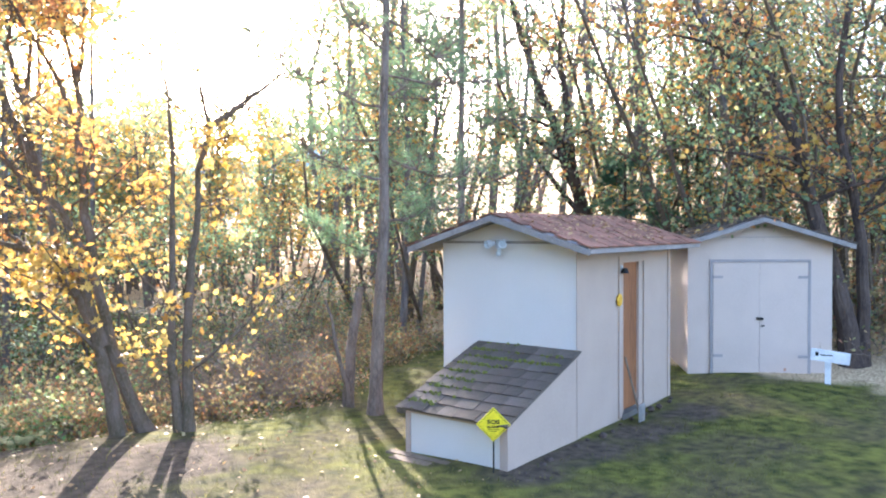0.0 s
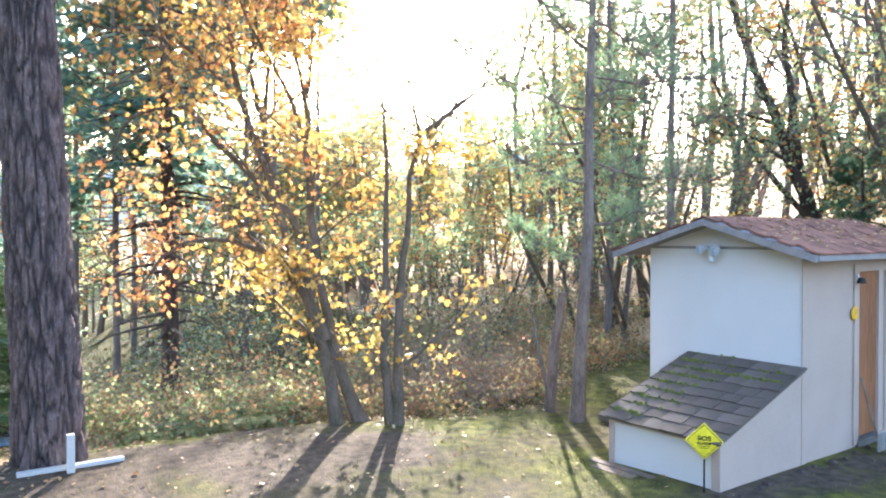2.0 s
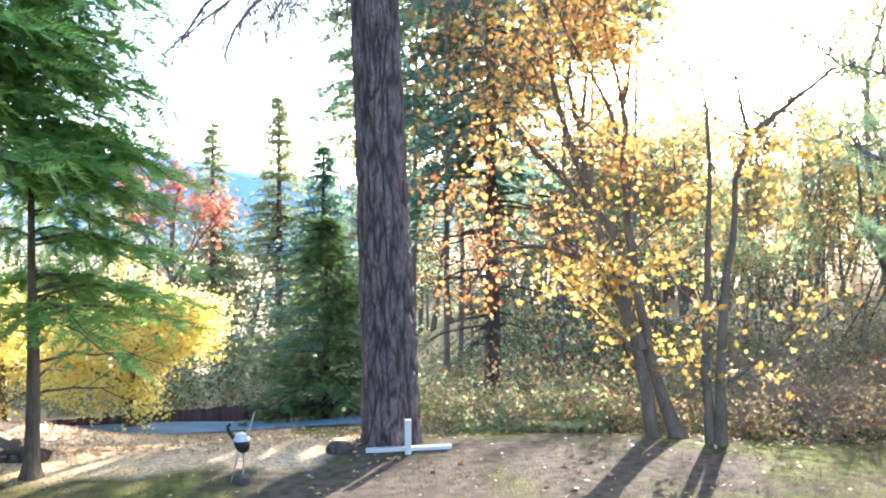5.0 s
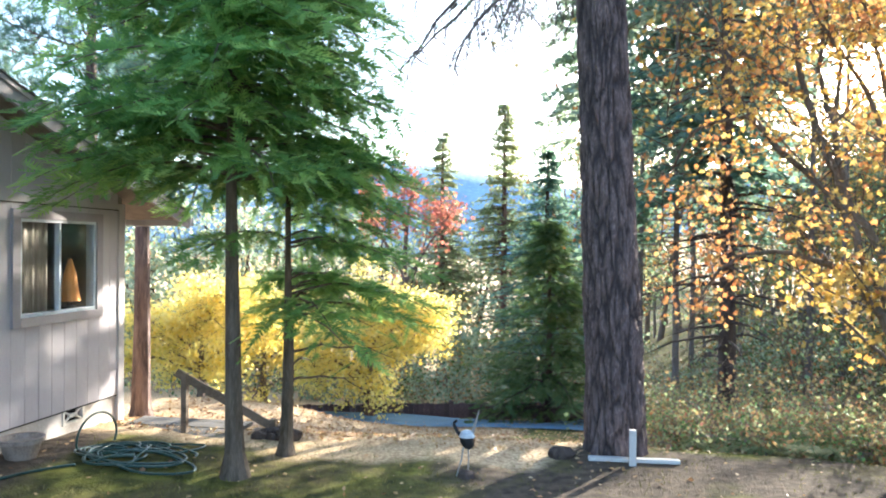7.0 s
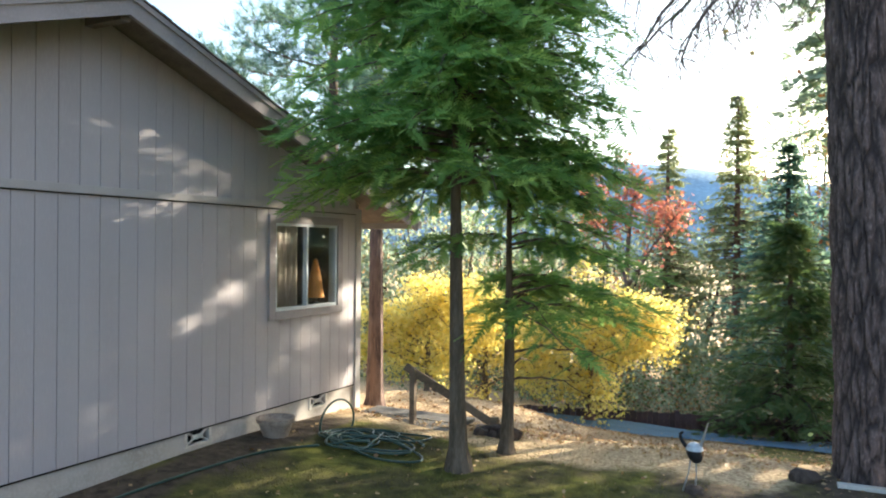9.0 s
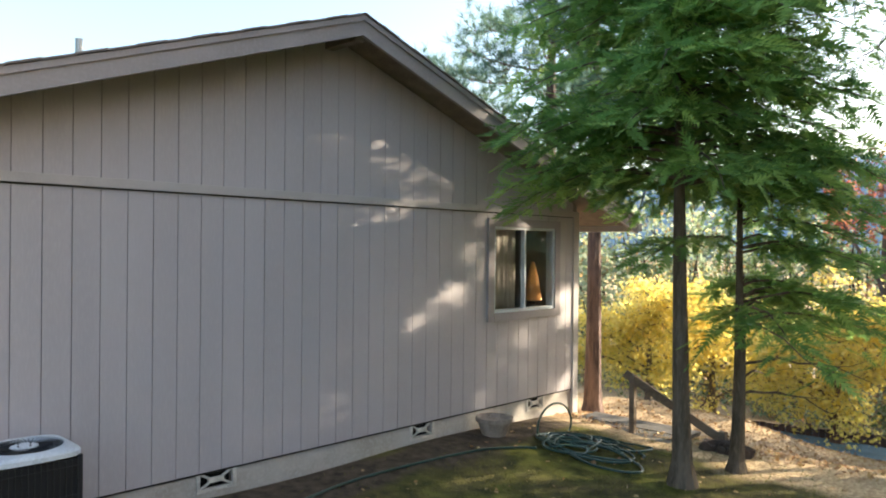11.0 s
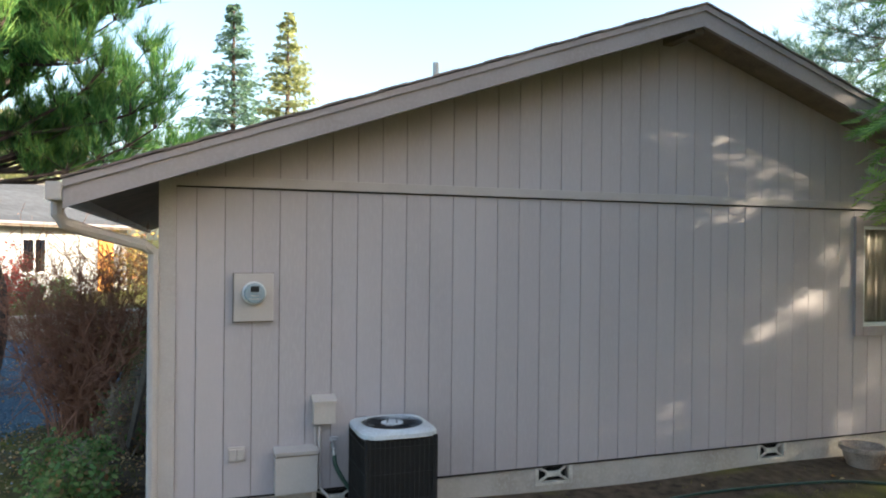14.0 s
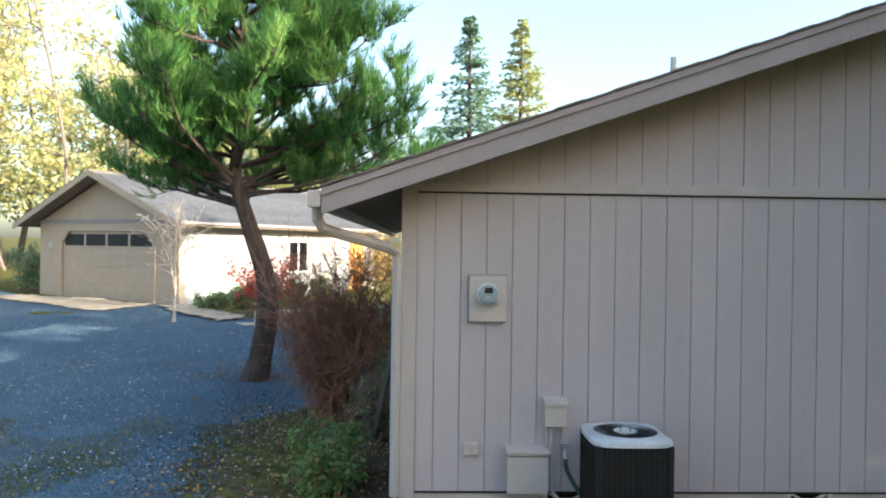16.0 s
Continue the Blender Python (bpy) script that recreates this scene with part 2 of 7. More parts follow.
# Near-black for painted shade: siding shadow lines, vent and garage-window depths.
M["dark"] = mat("painted_shade_black", (0.012, 0.011, 0.01), 0.95, bump=0)
M["box_paint"] = mat("cream_box_paint", (0.475, 0.43, 0.4), 0.6, dark=(0.44, 0.4, 0.37), light=(0.49, 0.445, 0.415), scale=4, bump=0.04)
M["chip"] = leaf_mat("pale_gravel_chips", [(0.55, 0.57, 0.6), (0.35, 0.4, 0.45), (0.7, 0.7, 0.7)], 0.0)
# Loose stones share the gravel's painted shade-blue.
M["stones"] = leaf_mat("shade_blued_stones", [(0.03, 0.08, 0.12), (0.06, 0.12, 0.16), (0.16, 0.2, 0.23), (0.04, 0.07, 0.1)], 0.0, 0.9)
M["meter"] = mat("blue_grey_meter", (0.3, 0.37, 0.41), 0.2, dark=(0.25, 0.31, 0.35), scale=6, bump=0.02, spec=0.6)
M["galv"] = mat("galvanised_vent", (0.6, 0.56, 0.5), 0.6, scale=8, bump=0.1)
M["yellow_sign"] = mat("yellow_sign_paint", (0.85, 0.68, 0.02), 0.4, scale=4, bump=0.02, spec=0.5)
M["black_paint"] = mat("black_paint", (0.02, 0.02, 0.02), 0.5, bump=0)
M["white_paint"] = mat("white_board_paint", (0.75, 0.76, 0.78), 0.6, scale=5, bump=0.05)
M["pvc"] = mat("white_pvc", (0.5, 0.49, 0.47), 0.4, scale=4, bump=0.02, dark=(0.46, 0.44, 0.41))
M["hose"] = mat("green_hose", (0.024, 0.066, 0.052), 0.4, scale=10, bump=0.05, spec=0.5)
M["terracotta"] = mat("weathered_pot", (0.34, 0.27, 0.22), 0.9, dark=(0.2, 0.155, 0.12), scale=9, bump=0.2)
M["stone"] = mat("grey_brown_stone", (0.22, 0.19, 0.16), 0.95, scale=5, fine=30, bump=0.6)
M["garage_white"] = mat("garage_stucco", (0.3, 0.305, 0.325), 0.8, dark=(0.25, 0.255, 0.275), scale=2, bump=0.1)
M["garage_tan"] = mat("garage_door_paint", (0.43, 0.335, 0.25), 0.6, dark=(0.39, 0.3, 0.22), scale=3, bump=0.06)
M["garage_roof"] = mat("pale_grey_shingles", (0.085, 0.09, 0.105), 0.85, scale=4, fine=60, bump=0.3, vary=0.15)
M["fence"] = mat("dark_fence_boards", (0.12, 0.078, 0.08), 0.85, scale=5, fine=40, bump=0.3, vary=0.25)
M["curtain"] = mat("brown_curtain", (0.5, 0.42, 0.36), 0.9, scale=6, stretch=(1, 6, 0.3), bump=0.3)
M["orange"] = mat("orange_cloth", (0.85, 0.36, 0.1), 0.7, bump=0.05)
M["glass"] = glass_mat("window_glass")
# Woodland turned pale blue: distance haze is put into the base colour.
M["hill"] = mat("hazed_hill_blue", (0.26, 0.38, 0.48), 1.0, scale=0.02, fine=0.3, bump=0)


# ---- mesh helpers ----
def part(name, bm, material, parent=None, label="", at=None):
    """Links a bmesh, or (vertices, faces), as one mesh object under a thing or part."""
    me = bpy.data.meshes.new(name)
    if isinstance(bm, tuple):
        me.from_pydata(bm[0], [], bm[1])
    else:
        bm.to_mesh(me)
        bm.free()
    me.materials.append(M[material] if isinstance(material, str) else material)
    ob = new(name, me)
    if parent is not None:
        ob.parent = parent
    if at is not None:
        ob.matrix_basis = at
    if label:
        ob["label"] = label
    return ob


def thing(name, at, label, category, group="", kind=""):
    """An Empty at a thing's base."""
    ob = new(name)
    ob.empty_display_size = 0.1
    ob.matrix_basis = at if isinstance(at, Matrix) else Matrix.Translation(at)
    return tagged(ob, label, category, group, kind)


def smooth(ob):
    for p in ob.data.polygons:
        p.use_smooth = True
    return ob


def box(bm, x0, x1, y0, y1, z0, z1, m=None):
    v = [bm.verts.new((x, y, z)) for x in (x0, x1) for y in (y0, y1) for z in (z0, z1)]
    if m is not None:
        for a in v:
            a.co = m @ a.co
    for f in ((0, 1, 3, 2), (4, 6, 7, 5), (0, 4, 5, 1), (2, 3, 7, 6), (0, 2, 6, 4), (1, 5, 7, 3)):
        bm.faces.new([v[i] for i in f])
    return v


def boxes(*bs, bevel=0.0, m=None):
    bm = bmesh.new()
    for b in bs:
        box(bm, *b, m=m)
    if bevel:
        bmesh.ops.bevel(bm, geom=bm.edges[:], offset=bevel, segments=2, affect="EDGES", profile=0.7)
    bmesh.ops.recalc_face_normals(bm, faces=bm.faces[:])
    return bm


def prism(profile, y0, y1, m=None):
    """A closed outline of (x, z) points drawn out along y."""
    bm = bmesh.new()
    a = [bm.verts.new((x, y0, z)) for x, z in profile]
    b = [bm.verts.new((x, y1, z)) for x, z in profile]
    n = len(a)
    bm.faces.new(a)
    bm.faces.new(b[::-1])
    for i in range(n):
        bm.faces.new((a[i], b[i], b[(i + 1) % n], a[(i + 1) % n]))
    if m is not None:
        bmesh.ops.transform(bm, matrix=m, verts=bm.verts[:])
    bmesh.ops.recalc_face_normals(bm, faces=bm.faces[:])
    return bm


def lathe(profile, sides=24):
    """Turned about z from (radius, z) points."""
    V, F = [], []
    for r_, z in profile:
        for k in range(sides):
            a = 2 * math.pi * k / sides
            V.append((r_ * math.cos(a), r_ * math.sin(a), z))
    for i in range(len(profile) - 1):
        for k in range(sides):
            j = (k + 1) % sides
            F.append((i * sides + k, i * sides + j, (i + 1) * sides + j, (i + 1) * sides + k))
    F.append(tuple(range(sides))[::-1])
    F.append(tuple(range((len(profile) - 1) * sides, len(profile) * sides)))
    return V, F


class Mesh:
    """Gathers vertices and faces of many pieces."""

    def __init__(self):
        self.V, self.F, self.n = [], [], 0

    def add(self, verts, faces):
        self.V.append(np.asarray(verts, float))
        self.F.extend([tuple(i + self.n for i in f) for f in faces])
        self.n += len(verts)

    def tube(self, pts, radii, sides=7, rough=0.0):
        P = np.asarray(pts, float)
        R = np.broadcast_to(np.asarray(radii, float), (len(P),))
        T = np.gradient(P, axis=0)
        T /= np.linalg.norm(T, axis=1)[:, None] + 1e-9
        ref = np.array([0.0, 0.0, 1.0]) if abs(T[0, 2]) < 0.8 else np.array([1.0, 0.0, 0.0])
        U = np.cross(T, ref)
        U /= np.linalg.norm(U, axis=1)[:, None] + 1e-9
        W = np.cross(T, U)
        a = np.arange(sides) * 2 * np.pi / sides
        rr = R[:, None] * (1 + rough * np.random.uniform(-1, 1, (len(P), sides)))
        V = P[:, None] + rr[..., None] * (np.cos(a)[None, :, None] * U[:, None] + np.sin(a)[None, :, None] * W[:, None])
        F = [(i * sides + k, i * sides + (k + 1) % sides, (i + 1) * sides + (k + 1) % sides, (i + 1) * sides + k) for i in range(len(P) - 1) for k in range(sides)]
        F.append(tuple(range((len(P) - 1) * sides, len(P) * sides)))
        self.add(V.reshape(-1, 3), F)

    def twigs(self, starts, ways, lengths, radius, n, rng, bend=0.4, up=0.0, sides=3):
        """Many thin crooked twigs at once; returns their points."""
        P = np.asarray(starts, float)
        k = len(P)
        d = np.asarray(ways, float)
        d = d / (np.linalg.norm(d, axis=1)[:, None] + 1e-9)
        step = (np.broadcast_to(lengths, (k,)) / (n - 1))[:, None]
        pts = [P]
        for _ in range(n - 1):
            d = d + rng.normal(size=(k, 3)) * bend * 0.5 + np.array([0, 0, up * 0.3])
            d /= np.linalg.norm(d, axis=1)[:, None]
            pts.append(pts[-1] + d * step)
        Q = np.stack(pts, 1)
        U = across_of(d, rng)
        W = np.cross(d, U)
        a = np.arange(sides) * 2 * np.pi / sides
        R = np.linspace(1, 0.3, n)[None, :, None] * np.broadcast_to(radius, (k,))[:, None, None]
        ring = np.cos(a)[None, :, None] * U[:, None] + np.sin(a)[None, :, None] * W[:, None]
        V = Q[:, :, None] + R[..., None] * ring[:, None]
        one = np.array([(i * sides + j, i * sides + (j + 1) % sides, (i + 1) * sides + (j + 1) % sides, (i + 1) * sides + j) for i in range(n - 1) for j in range(sides)])
        F = (one[None] + (np.arange(k) * n * sides)[:, None, None] + self.n).reshape(-1, 4)
        self.V.append(V.reshape(-1, 3))
        self.F.extend(map(tuple, F.tolist()))
        self.n += k * n * sides
        return Q

    def out(self):
        return np.concatenate(self.V).tolist(), self.F


def cards(centres, along, across, shape):
    """Many small leaves: shape is a list of (u, v, w) points; u runs along, v across, w off the leaf's face."""
    c, a, b = (np.asarray(q, float) for q in (centres, along, across))
    w = np.cross(a, b)
    w /= np.linalg.norm(w, axis=1)[:, None] + 1e-9
    w *= np.linalg.norm(a, axis=1)[:, None]
    S = np.asarray(shape, float)
    return c[:, None] + S[None, :, 0, None] * a[:, None] + S[None, :, 1, None] * b[:, None] + S[None, :, 2, None] * w[:, None]


def leaf_object(name, centres, along, across, shape, material, parent=None, faces=None, label=""):
    P = cards(centres, along, across, shape)
    n, k = P.shape[:2]
    faces = faces or [tuple(range(k))]
    me = bpy.data.meshes.new(name)
    nf = len(faces)
    lens = [len(f) for f in faces]
    me.vertices.add(n * k)
    me.vertices.foreach_set("co", P.reshape(-1).astype(np.float32))
    flat = np.concatenate([np.array(f) for f in faces])
    idx = (np.arange(n)[:, None] * k + flat[None]).reshape(-1)
    me.loops.add(len(idx))
    me.loops.foreach_set("vertex_index", idx.astype(np.int32))
    me.polygons.add(n * nf)
    starts = np.concatenate([[0], np.cumsum(lens)[:-1]])
    me.polygons.foreach_set("loop_start", (np.arange(n)[:, None] * sum(lens) + starts[None]).reshape(-1).astype(np.int32))
    me.update(calc_edges=True)
    me.materials.append(M[material])
    ob = new(name, me)
    if parent is not None:
        ob.parent = parent
    if label:
        ob["label"] = label
    return ob


MAPLE = [(0, 0, 0), (0.1, 0.5, 0.08), (0.32, 0.22, 0), (0.7, 0.5, -0.05), (0.62, 0.16, 0), (1, 0, -0.1), (0.62, -0.16, 0), (0.7, -0.5, -0.05), (0.32, -0.22, 0), (0.1, -0.5, 0.08)]
OVAL = [(0, 0, 0), (0.35, 0.3, 0.06), (0.8, 0.2, 0), (1, 0, -0.08), (0.8, -0.2, 0), (0.35, -0.3, 0.06)]
DIAMOND = [(0, 0, 0), (0.45, 0.38, 0.05), (1, 0, 0), (0.45, -0.38, 0.05)]
BLADE = [(0, 0.5, 0), (1, 0, 0.2), (0, -0.5, 0)]
NEEDLE = [(0, 0.5, 0), (1, 0.15, 0), (1, -0.15, 0), (0, -0.5, 0)]


def rand_dirs(n, flat=0.0, rng=np.random):
    d = rng.normal(size=(n, 3))
    d[:, 2] *= 1 - flat
    return d / (np.linalg.norm(d, axis=1)[:, None] + 1e-9)


def across_of(d, rng=np.random):
    q = np.cross(d, rng.normal(size=d.shape))
    return q / (np.linalg.norm(q, axis=1)[:, None] + 1e-9)


def polar(az, d, z=0.0):
    """A place at compass turn az (degrees to the left of +y) and d metres from the eye."""
    return Vector((-math.sin(radians(az)) * d, math.cos(radians(az)) * d, z))


# ---- the lie of the land ----
def crest(x):
    return np.interp(x, [-9, -5, -3, 0, 2.6, 4, 4.9, 6.2, 8, 12, 20], [8.8, 8.4, 8.0, 8.4, 8.4, 7.9, 7.4, 7.3, 8.5, 9.5, 12])


def land(x, y):
    x, y = np.asarray(x, float), np.asarray(y, float)
    d = np.maximum(0, y - crest(x))
    fall = np.interp(d, [0, 0.3, 2, 4, 7, 11, 20, 60, 200], [0, -0.04, -0.5, -0.93, -1.52, -2.2, -3.4, -5.0, -8.0])
    east = np.clip((x - 3) / 6, 0, 1)
    fall = fall * (1 - 0.8 * east)
    rise = np.interp(x, [12, 30, 90, 400], [0, 3.0, 16, 30]) + np.interp(-x, [12, 24, 60, 400], [0, 0.3, 1.0, 4])
    near = 0.12 * np.exp(-((x + 5.7) / 0.9) ** 2) * np.clip((8.5 - y) / 2, 0, 1) * np.clip((y + 1) / 1, 0, 1)
    bumps = 0.05 * np.sin(x * 0.9 + 1.3 * np.sin(y * 0.7)) * np.sin(y * 1.1 + 0.5) * np.clip(np.hypot(x, y) / 10, 0, 1)
    mound = 0.27 * np.exp(-((y - 12.4) / 1.1) ** 2) * np.clip((-3.4 - x) / 1.6, 0, 1) * np.clip((x + 14) / 3, 0, 1)
    return fall + rise + near + bumps + mound


# ---- ground: one sheet to the horizon ----
def axis(lo, hi, fine_lo, fine_hi, step):
    a = list(np.arange(fine_lo, fine_hi, step))
    s, v = step, fine_hi
    while v < hi:
        a.append(v)
        s *= 1.25
        v += s
    s, v = step, fine_lo - step
    while v > lo:
        a.insert(0, v)
        s *= 1.25
        v -= s
    return np.array([lo] + a + [hi])


def zones_mat():
    """Moss and thin grass, bare earth and leaf litter, blended by two point attributes and broken by noise."""
    m = bpy.data.materials.new("yard_ground")
    m.use_nodes = True
    N, L = m.node_tree.nodes, m.node_tree.links
    b = N["Principled BSDF"]
    tc = N.new("ShaderNodeTexCoord")

    def noise_of(scale, detail=4):
        n = N.new("ShaderNodeTexNoise")
        n.inputs["Scale"].default_value, n.inputs["Detail"].default_value = scale, detail
        L.new(tc.outputs["Object"], n.inputs["Vector"])
        return n.outputs[0]

    def ramp(src, lo, hi, a, c):
        r = N.new("ShaderNodeValToRGB")
        r.color_ramp.elements[0].position, r.color_ramp.elements[1].position = lo, hi
        r.color_ramp.elements[0].color, r.color_ramp.elements[1].color = (*a, 1), (*c, 1)
        L.new(src, r.inputs[0])
        return r.outputs[0]

    def mix(f, a, c):
        x = N.new("ShaderNodeMix")
        x.data_type = "RGBA"
        L.new(f, x.inputs["Factor"])
        L.new(a, x.inputs["A"])
        L.new(c, x.inputs["B"])
        return x.outputs["Result"]

    def edge(name, big):
        at = N.new("ShaderNodeAttribute")
        at.attribute_name = name
        s = N.new("ShaderNodeMath")
        s.operation = "ADD"
        L.new(at.outputs["Fac"], s.inputs[0])
        o = N.new("ShaderNodeMath")
        o.operation = "MULTIPLY_ADD"
        L.new(noise_of(big, 5), o.inputs[0])
        o.inputs[1].default_value, o.inputs[2].default_value = 1.1, -0.55
        L.new(o.outputs[0], s.inputs[1])
        r = N.new("ShaderNodeMapRange")
        r.inputs[1].default_value, r.inputs[2].default_value = 0.38, 0.62
        L.new(s.outputs[0], r.inputs[0])
        return r.outputs[0]

    grass = mix(ramp(noise_of(0.9), 0.42, 0.6, (0, 0, 0), (1, 1, 1)), ramp(noise_of(5.0), 0.35, 0.65, (0.04, 0.045, 0.014), (0.16, 0.155, 0.033)), ramp(noise_of(7.0), 0.35, 0.65, (0.055, 0.045, 0.026), (0.14, 0.12, 0.045)))
    earth = ramp(noise_of(9.0), 0.3, 0.7, (0.048, 0.036, 0.026), (0.125, 0.096, 0.069))
    litter = ramp(noise_of(26.0), 0.35, 0.65, (0.34, 0.23, 0.13), (0.66, 0.5, 0.31))
    c = mix(edge("bare", 1.1), grass, earth)
    c = mix(edge("litter", 0.9), c, litter)
    L.new(c, b.inputs["Base Color"])
    b.inputs["Roughness"].default_value = 1.0
    b.inputs["Specular IOR Level"].default_value = 0.1
    bp = N.new("ShaderNodeBump")
    bp.inputs["Strength"].default_value, bp.inputs["Distance"].default_value = 0.7, 0.03
    L.new(noise_of(38.0, 6), bp.inputs["Height"])
    L.new(bp.outputs[0], b.inputs["Normal"])
    return m


def bare_at(x, y):
    """Bare earth along the crest, by the big pine, and down the house wall."""
    strip = np.exp(-((y - (crest(x) - 1.2)) / 2.1) ** 2) * np.clip((5.0 - x) / 1.8, 0, 0.66) * np.clip((x + 2.2) / 1.5, 0, 1)
    wall = np.exp(-((x + 5.45) / 0.5) ** 2) * (y < 8.4)
    shed = np.exp(-((y - 3.9) / 0.5) ** 2) * np.clip((x - 4.6) / 0.6, 0, 1) * np.clip((10.2 - x) / 1, 0, 1) * 0.7
    drive = np.where(y > -0.75, 1.0, 0.42) * (x < -6.0) * (y < 0.5) * (x > -14)
    return np.clip(strip * 1.1 + wall * 0.9 + shed + drive, 0, 1)


def litter_at(x, y):
    d = y - crest(x)
    a = np.clip(d / 0.8, 0, 1) * np.clip((x + 0.2) / 0.8, 0, 1) * np.interp(x, [0.8, 1.8], [0.8, 0.3])
    lawn = np.clip((d + 1.2) / 0.8, 0, 1) * np.clip((0.5 - x) / 1, 0, 1) * 0.8 * np.where(y > 8.8, np.clip((-0.7 - x) / 0.5, 0.1, 1), 1.0)
    east = np.clip((x - 10.5) / 2, 0, 1)
    far = 0.25 * np.clip((np.hypot(x, y) - 30) / 10, 0, 1) * (x > -12)
    return np.clip(np.maximum.reduce([a, lawn, east, far]), 0, 1)


GX, GY = axis(-900, 900, -16, 16, 0.3), axis(-900, 900, -8, 24, 0.3)
XX, YY = np.meshgrid(GX, GY, indexing="ij")
ZZ = land(XX, YY)
nx, ny = len(GX), len(GY)
g_me = bpy.data.meshes.new("ground")
g_me.from_pydata(np.stack([XX, YY, ZZ], -1).reshape(-1, 3).tolist(), [], [(i * ny + j, (i + 1) * ny + j, (i + 1) * ny + j + 1, i * ny + j + 1) for i in range(nx - 1) for j in range(ny - 1)])
for attr, fn in (("bare", bare_at), ("litter", litter_at)):
    g_me.attributes.new(attr, "FLOAT", "POINT").data.foreach_set("value", fn(XX, YY).reshape(-1).astype(np.float32))
g_me.materials.append(zones_mat())
ground = smooth(tagged(new("ground", g_me), "mossy yard with bare earth and leaf litter", "ground", kind="structure"))


def sheet(name, outline, material, label, category, lift=0.02, step=0.5, rag=0.25, kind="structure"):
    """A thin layer that follows the land inside an outline of (x, y) points, with a ragged edge."""
    P = np.array(outline, float)
    x0, y0 = P.min(0)
    x1, y1 = P.max(0)
    xs, ys = np.arange(x0, x1 + step, step), np.arange(y0, y1 + step, step)

    def inside(x, y):
        c = False
        j = len(P) - 1
        for i in range(len(P)):
            if (P[i, 1] > y) != (P[j, 1] > y) and x < (P[j, 0] - P[i, 0]) * (y - P[i, 1]) / (P[j, 1] - P[i, 1]) + P[i, 0]:
                c = not c
            j = i
        return c

    keep, V, F = {}, [], []

    def vert(i, j):
        if (i, j) not in keep:
            keep[i, j] = len(V)
            x, y = xs[i], ys[j]
            V.append((x, y, float(land(x, y)) + lift))
        return keep[i, j]

    for i in range(len(xs) - 1):
        for j in range(len(ys) - 1):
            cx, cy = xs[i] + step / 2, ys[j] + step / 2
            w = rag * (noise.noise(Vector((cx * 0.8, cy * 0.8, 0))) * 2 + noise.noise(Vector((cx * 4.0, cy * 4.0, 3))) * 0.8)
            if inside(cx + w, cy + w):
                F.append((vert(i, j), vert(i + 1, j), vert(i + 1, j + 1), vert(i, j + 1)))
    ob = part(name, (V, F), material)
    return smooth(tagged(ob, label, category, kind=kind))


gravel = sheet("gravel_driveway", [(-9.2, -2.7), (-10.3, -1.5), (-14, -1.0), (-19, -3.6), (-22.6, -7.6), (-25.6, -12.4), (-30, -20), (-24, -26), (-10, -16), (-4, -9), (-3.2, -4), (-4.6, -2.0), (-6.7, -2.15)], "gravel", "gravel driveway, its skylit shade painted in as dark blue", "driveway", lift=0.012, step=0.12, rag=0.2)
road = sheet("road", [(-22, 12.2), (-12, 13.4), (-6, 13.9), (-2, 14.2), (1.5, 14.5), (1.5, 18.1), (-6, 17.6), (-14, 16.5), (-22, 15)], "asphalt", "paved lane below the yard, skylight painted in as blue", "road", lift=0.03, step=0.5, rag=0.1)

# ---- distant hills, with the haze painted into their colour ----
def hill_range(name, dist, az0, az1, height, seed):
    V, F = [], []
    n = 60
    for k in range(n + 1):
        a = az0 + (az1 - az0) * k / n
        h = height * (0.75 + 0.35 * noise.noise(Vector((k * 0.09, seed, 0))) + 0.1 * noise.noise(Vector((k * 0.5, seed, 3)))) * min(1, 6 * k / n, 6 * (1 - k / n))
        for f, z in ((1.0, -60), (1.05, h * 0.6), (1.15, h), (1.4, h * 0.9)):
            p = polar(a, dist * f, z)
            V.append(tuple(p))
    for k in range(n):
        for i in range(3):
            F.append((k * 4 + i, (k + 1) * 4 + i, (k + 1) * 4 + i + 1, k * 4 + i + 1))
    return tagged(smooth(part(name, (V, F), "hill")), "wooded hill beyond the trees, haze painted in as pale blue", "hill", kind="structure")


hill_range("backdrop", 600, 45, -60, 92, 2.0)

# ---- house: gable end with grooved siding ----
WX, Y0, Y1 = -5.717, -0.13, 8.5          # siding face, and its two corners
SILL, TRIM0, TRIM1 = 0.335, 2.67, 2.755   # bottom of siding, band between siding and gable
RIDGE_Y, RIDGE_Z, PITCH = 4.26, 4.38, 0.345
RAKE_X = -5.2
GAP = 0.2032
DEEP = 14.0
house = thing("house", (WX, 4.2, 0), "greige bungalow with vertical grooved siding and low gable", "house")


def hpart(name, bm, material, parent=None, label=""):
    ob = part(name, bm, material, parent or house, label)
    if parent is None:
        ob.matrix_basis = Matrix.Translation((-WX, -4.2, 0))
    return ob


def roof_under(y):
    return RIDGE_Z - 0.085 - PITCH * abs(y - RIDGE_Y)


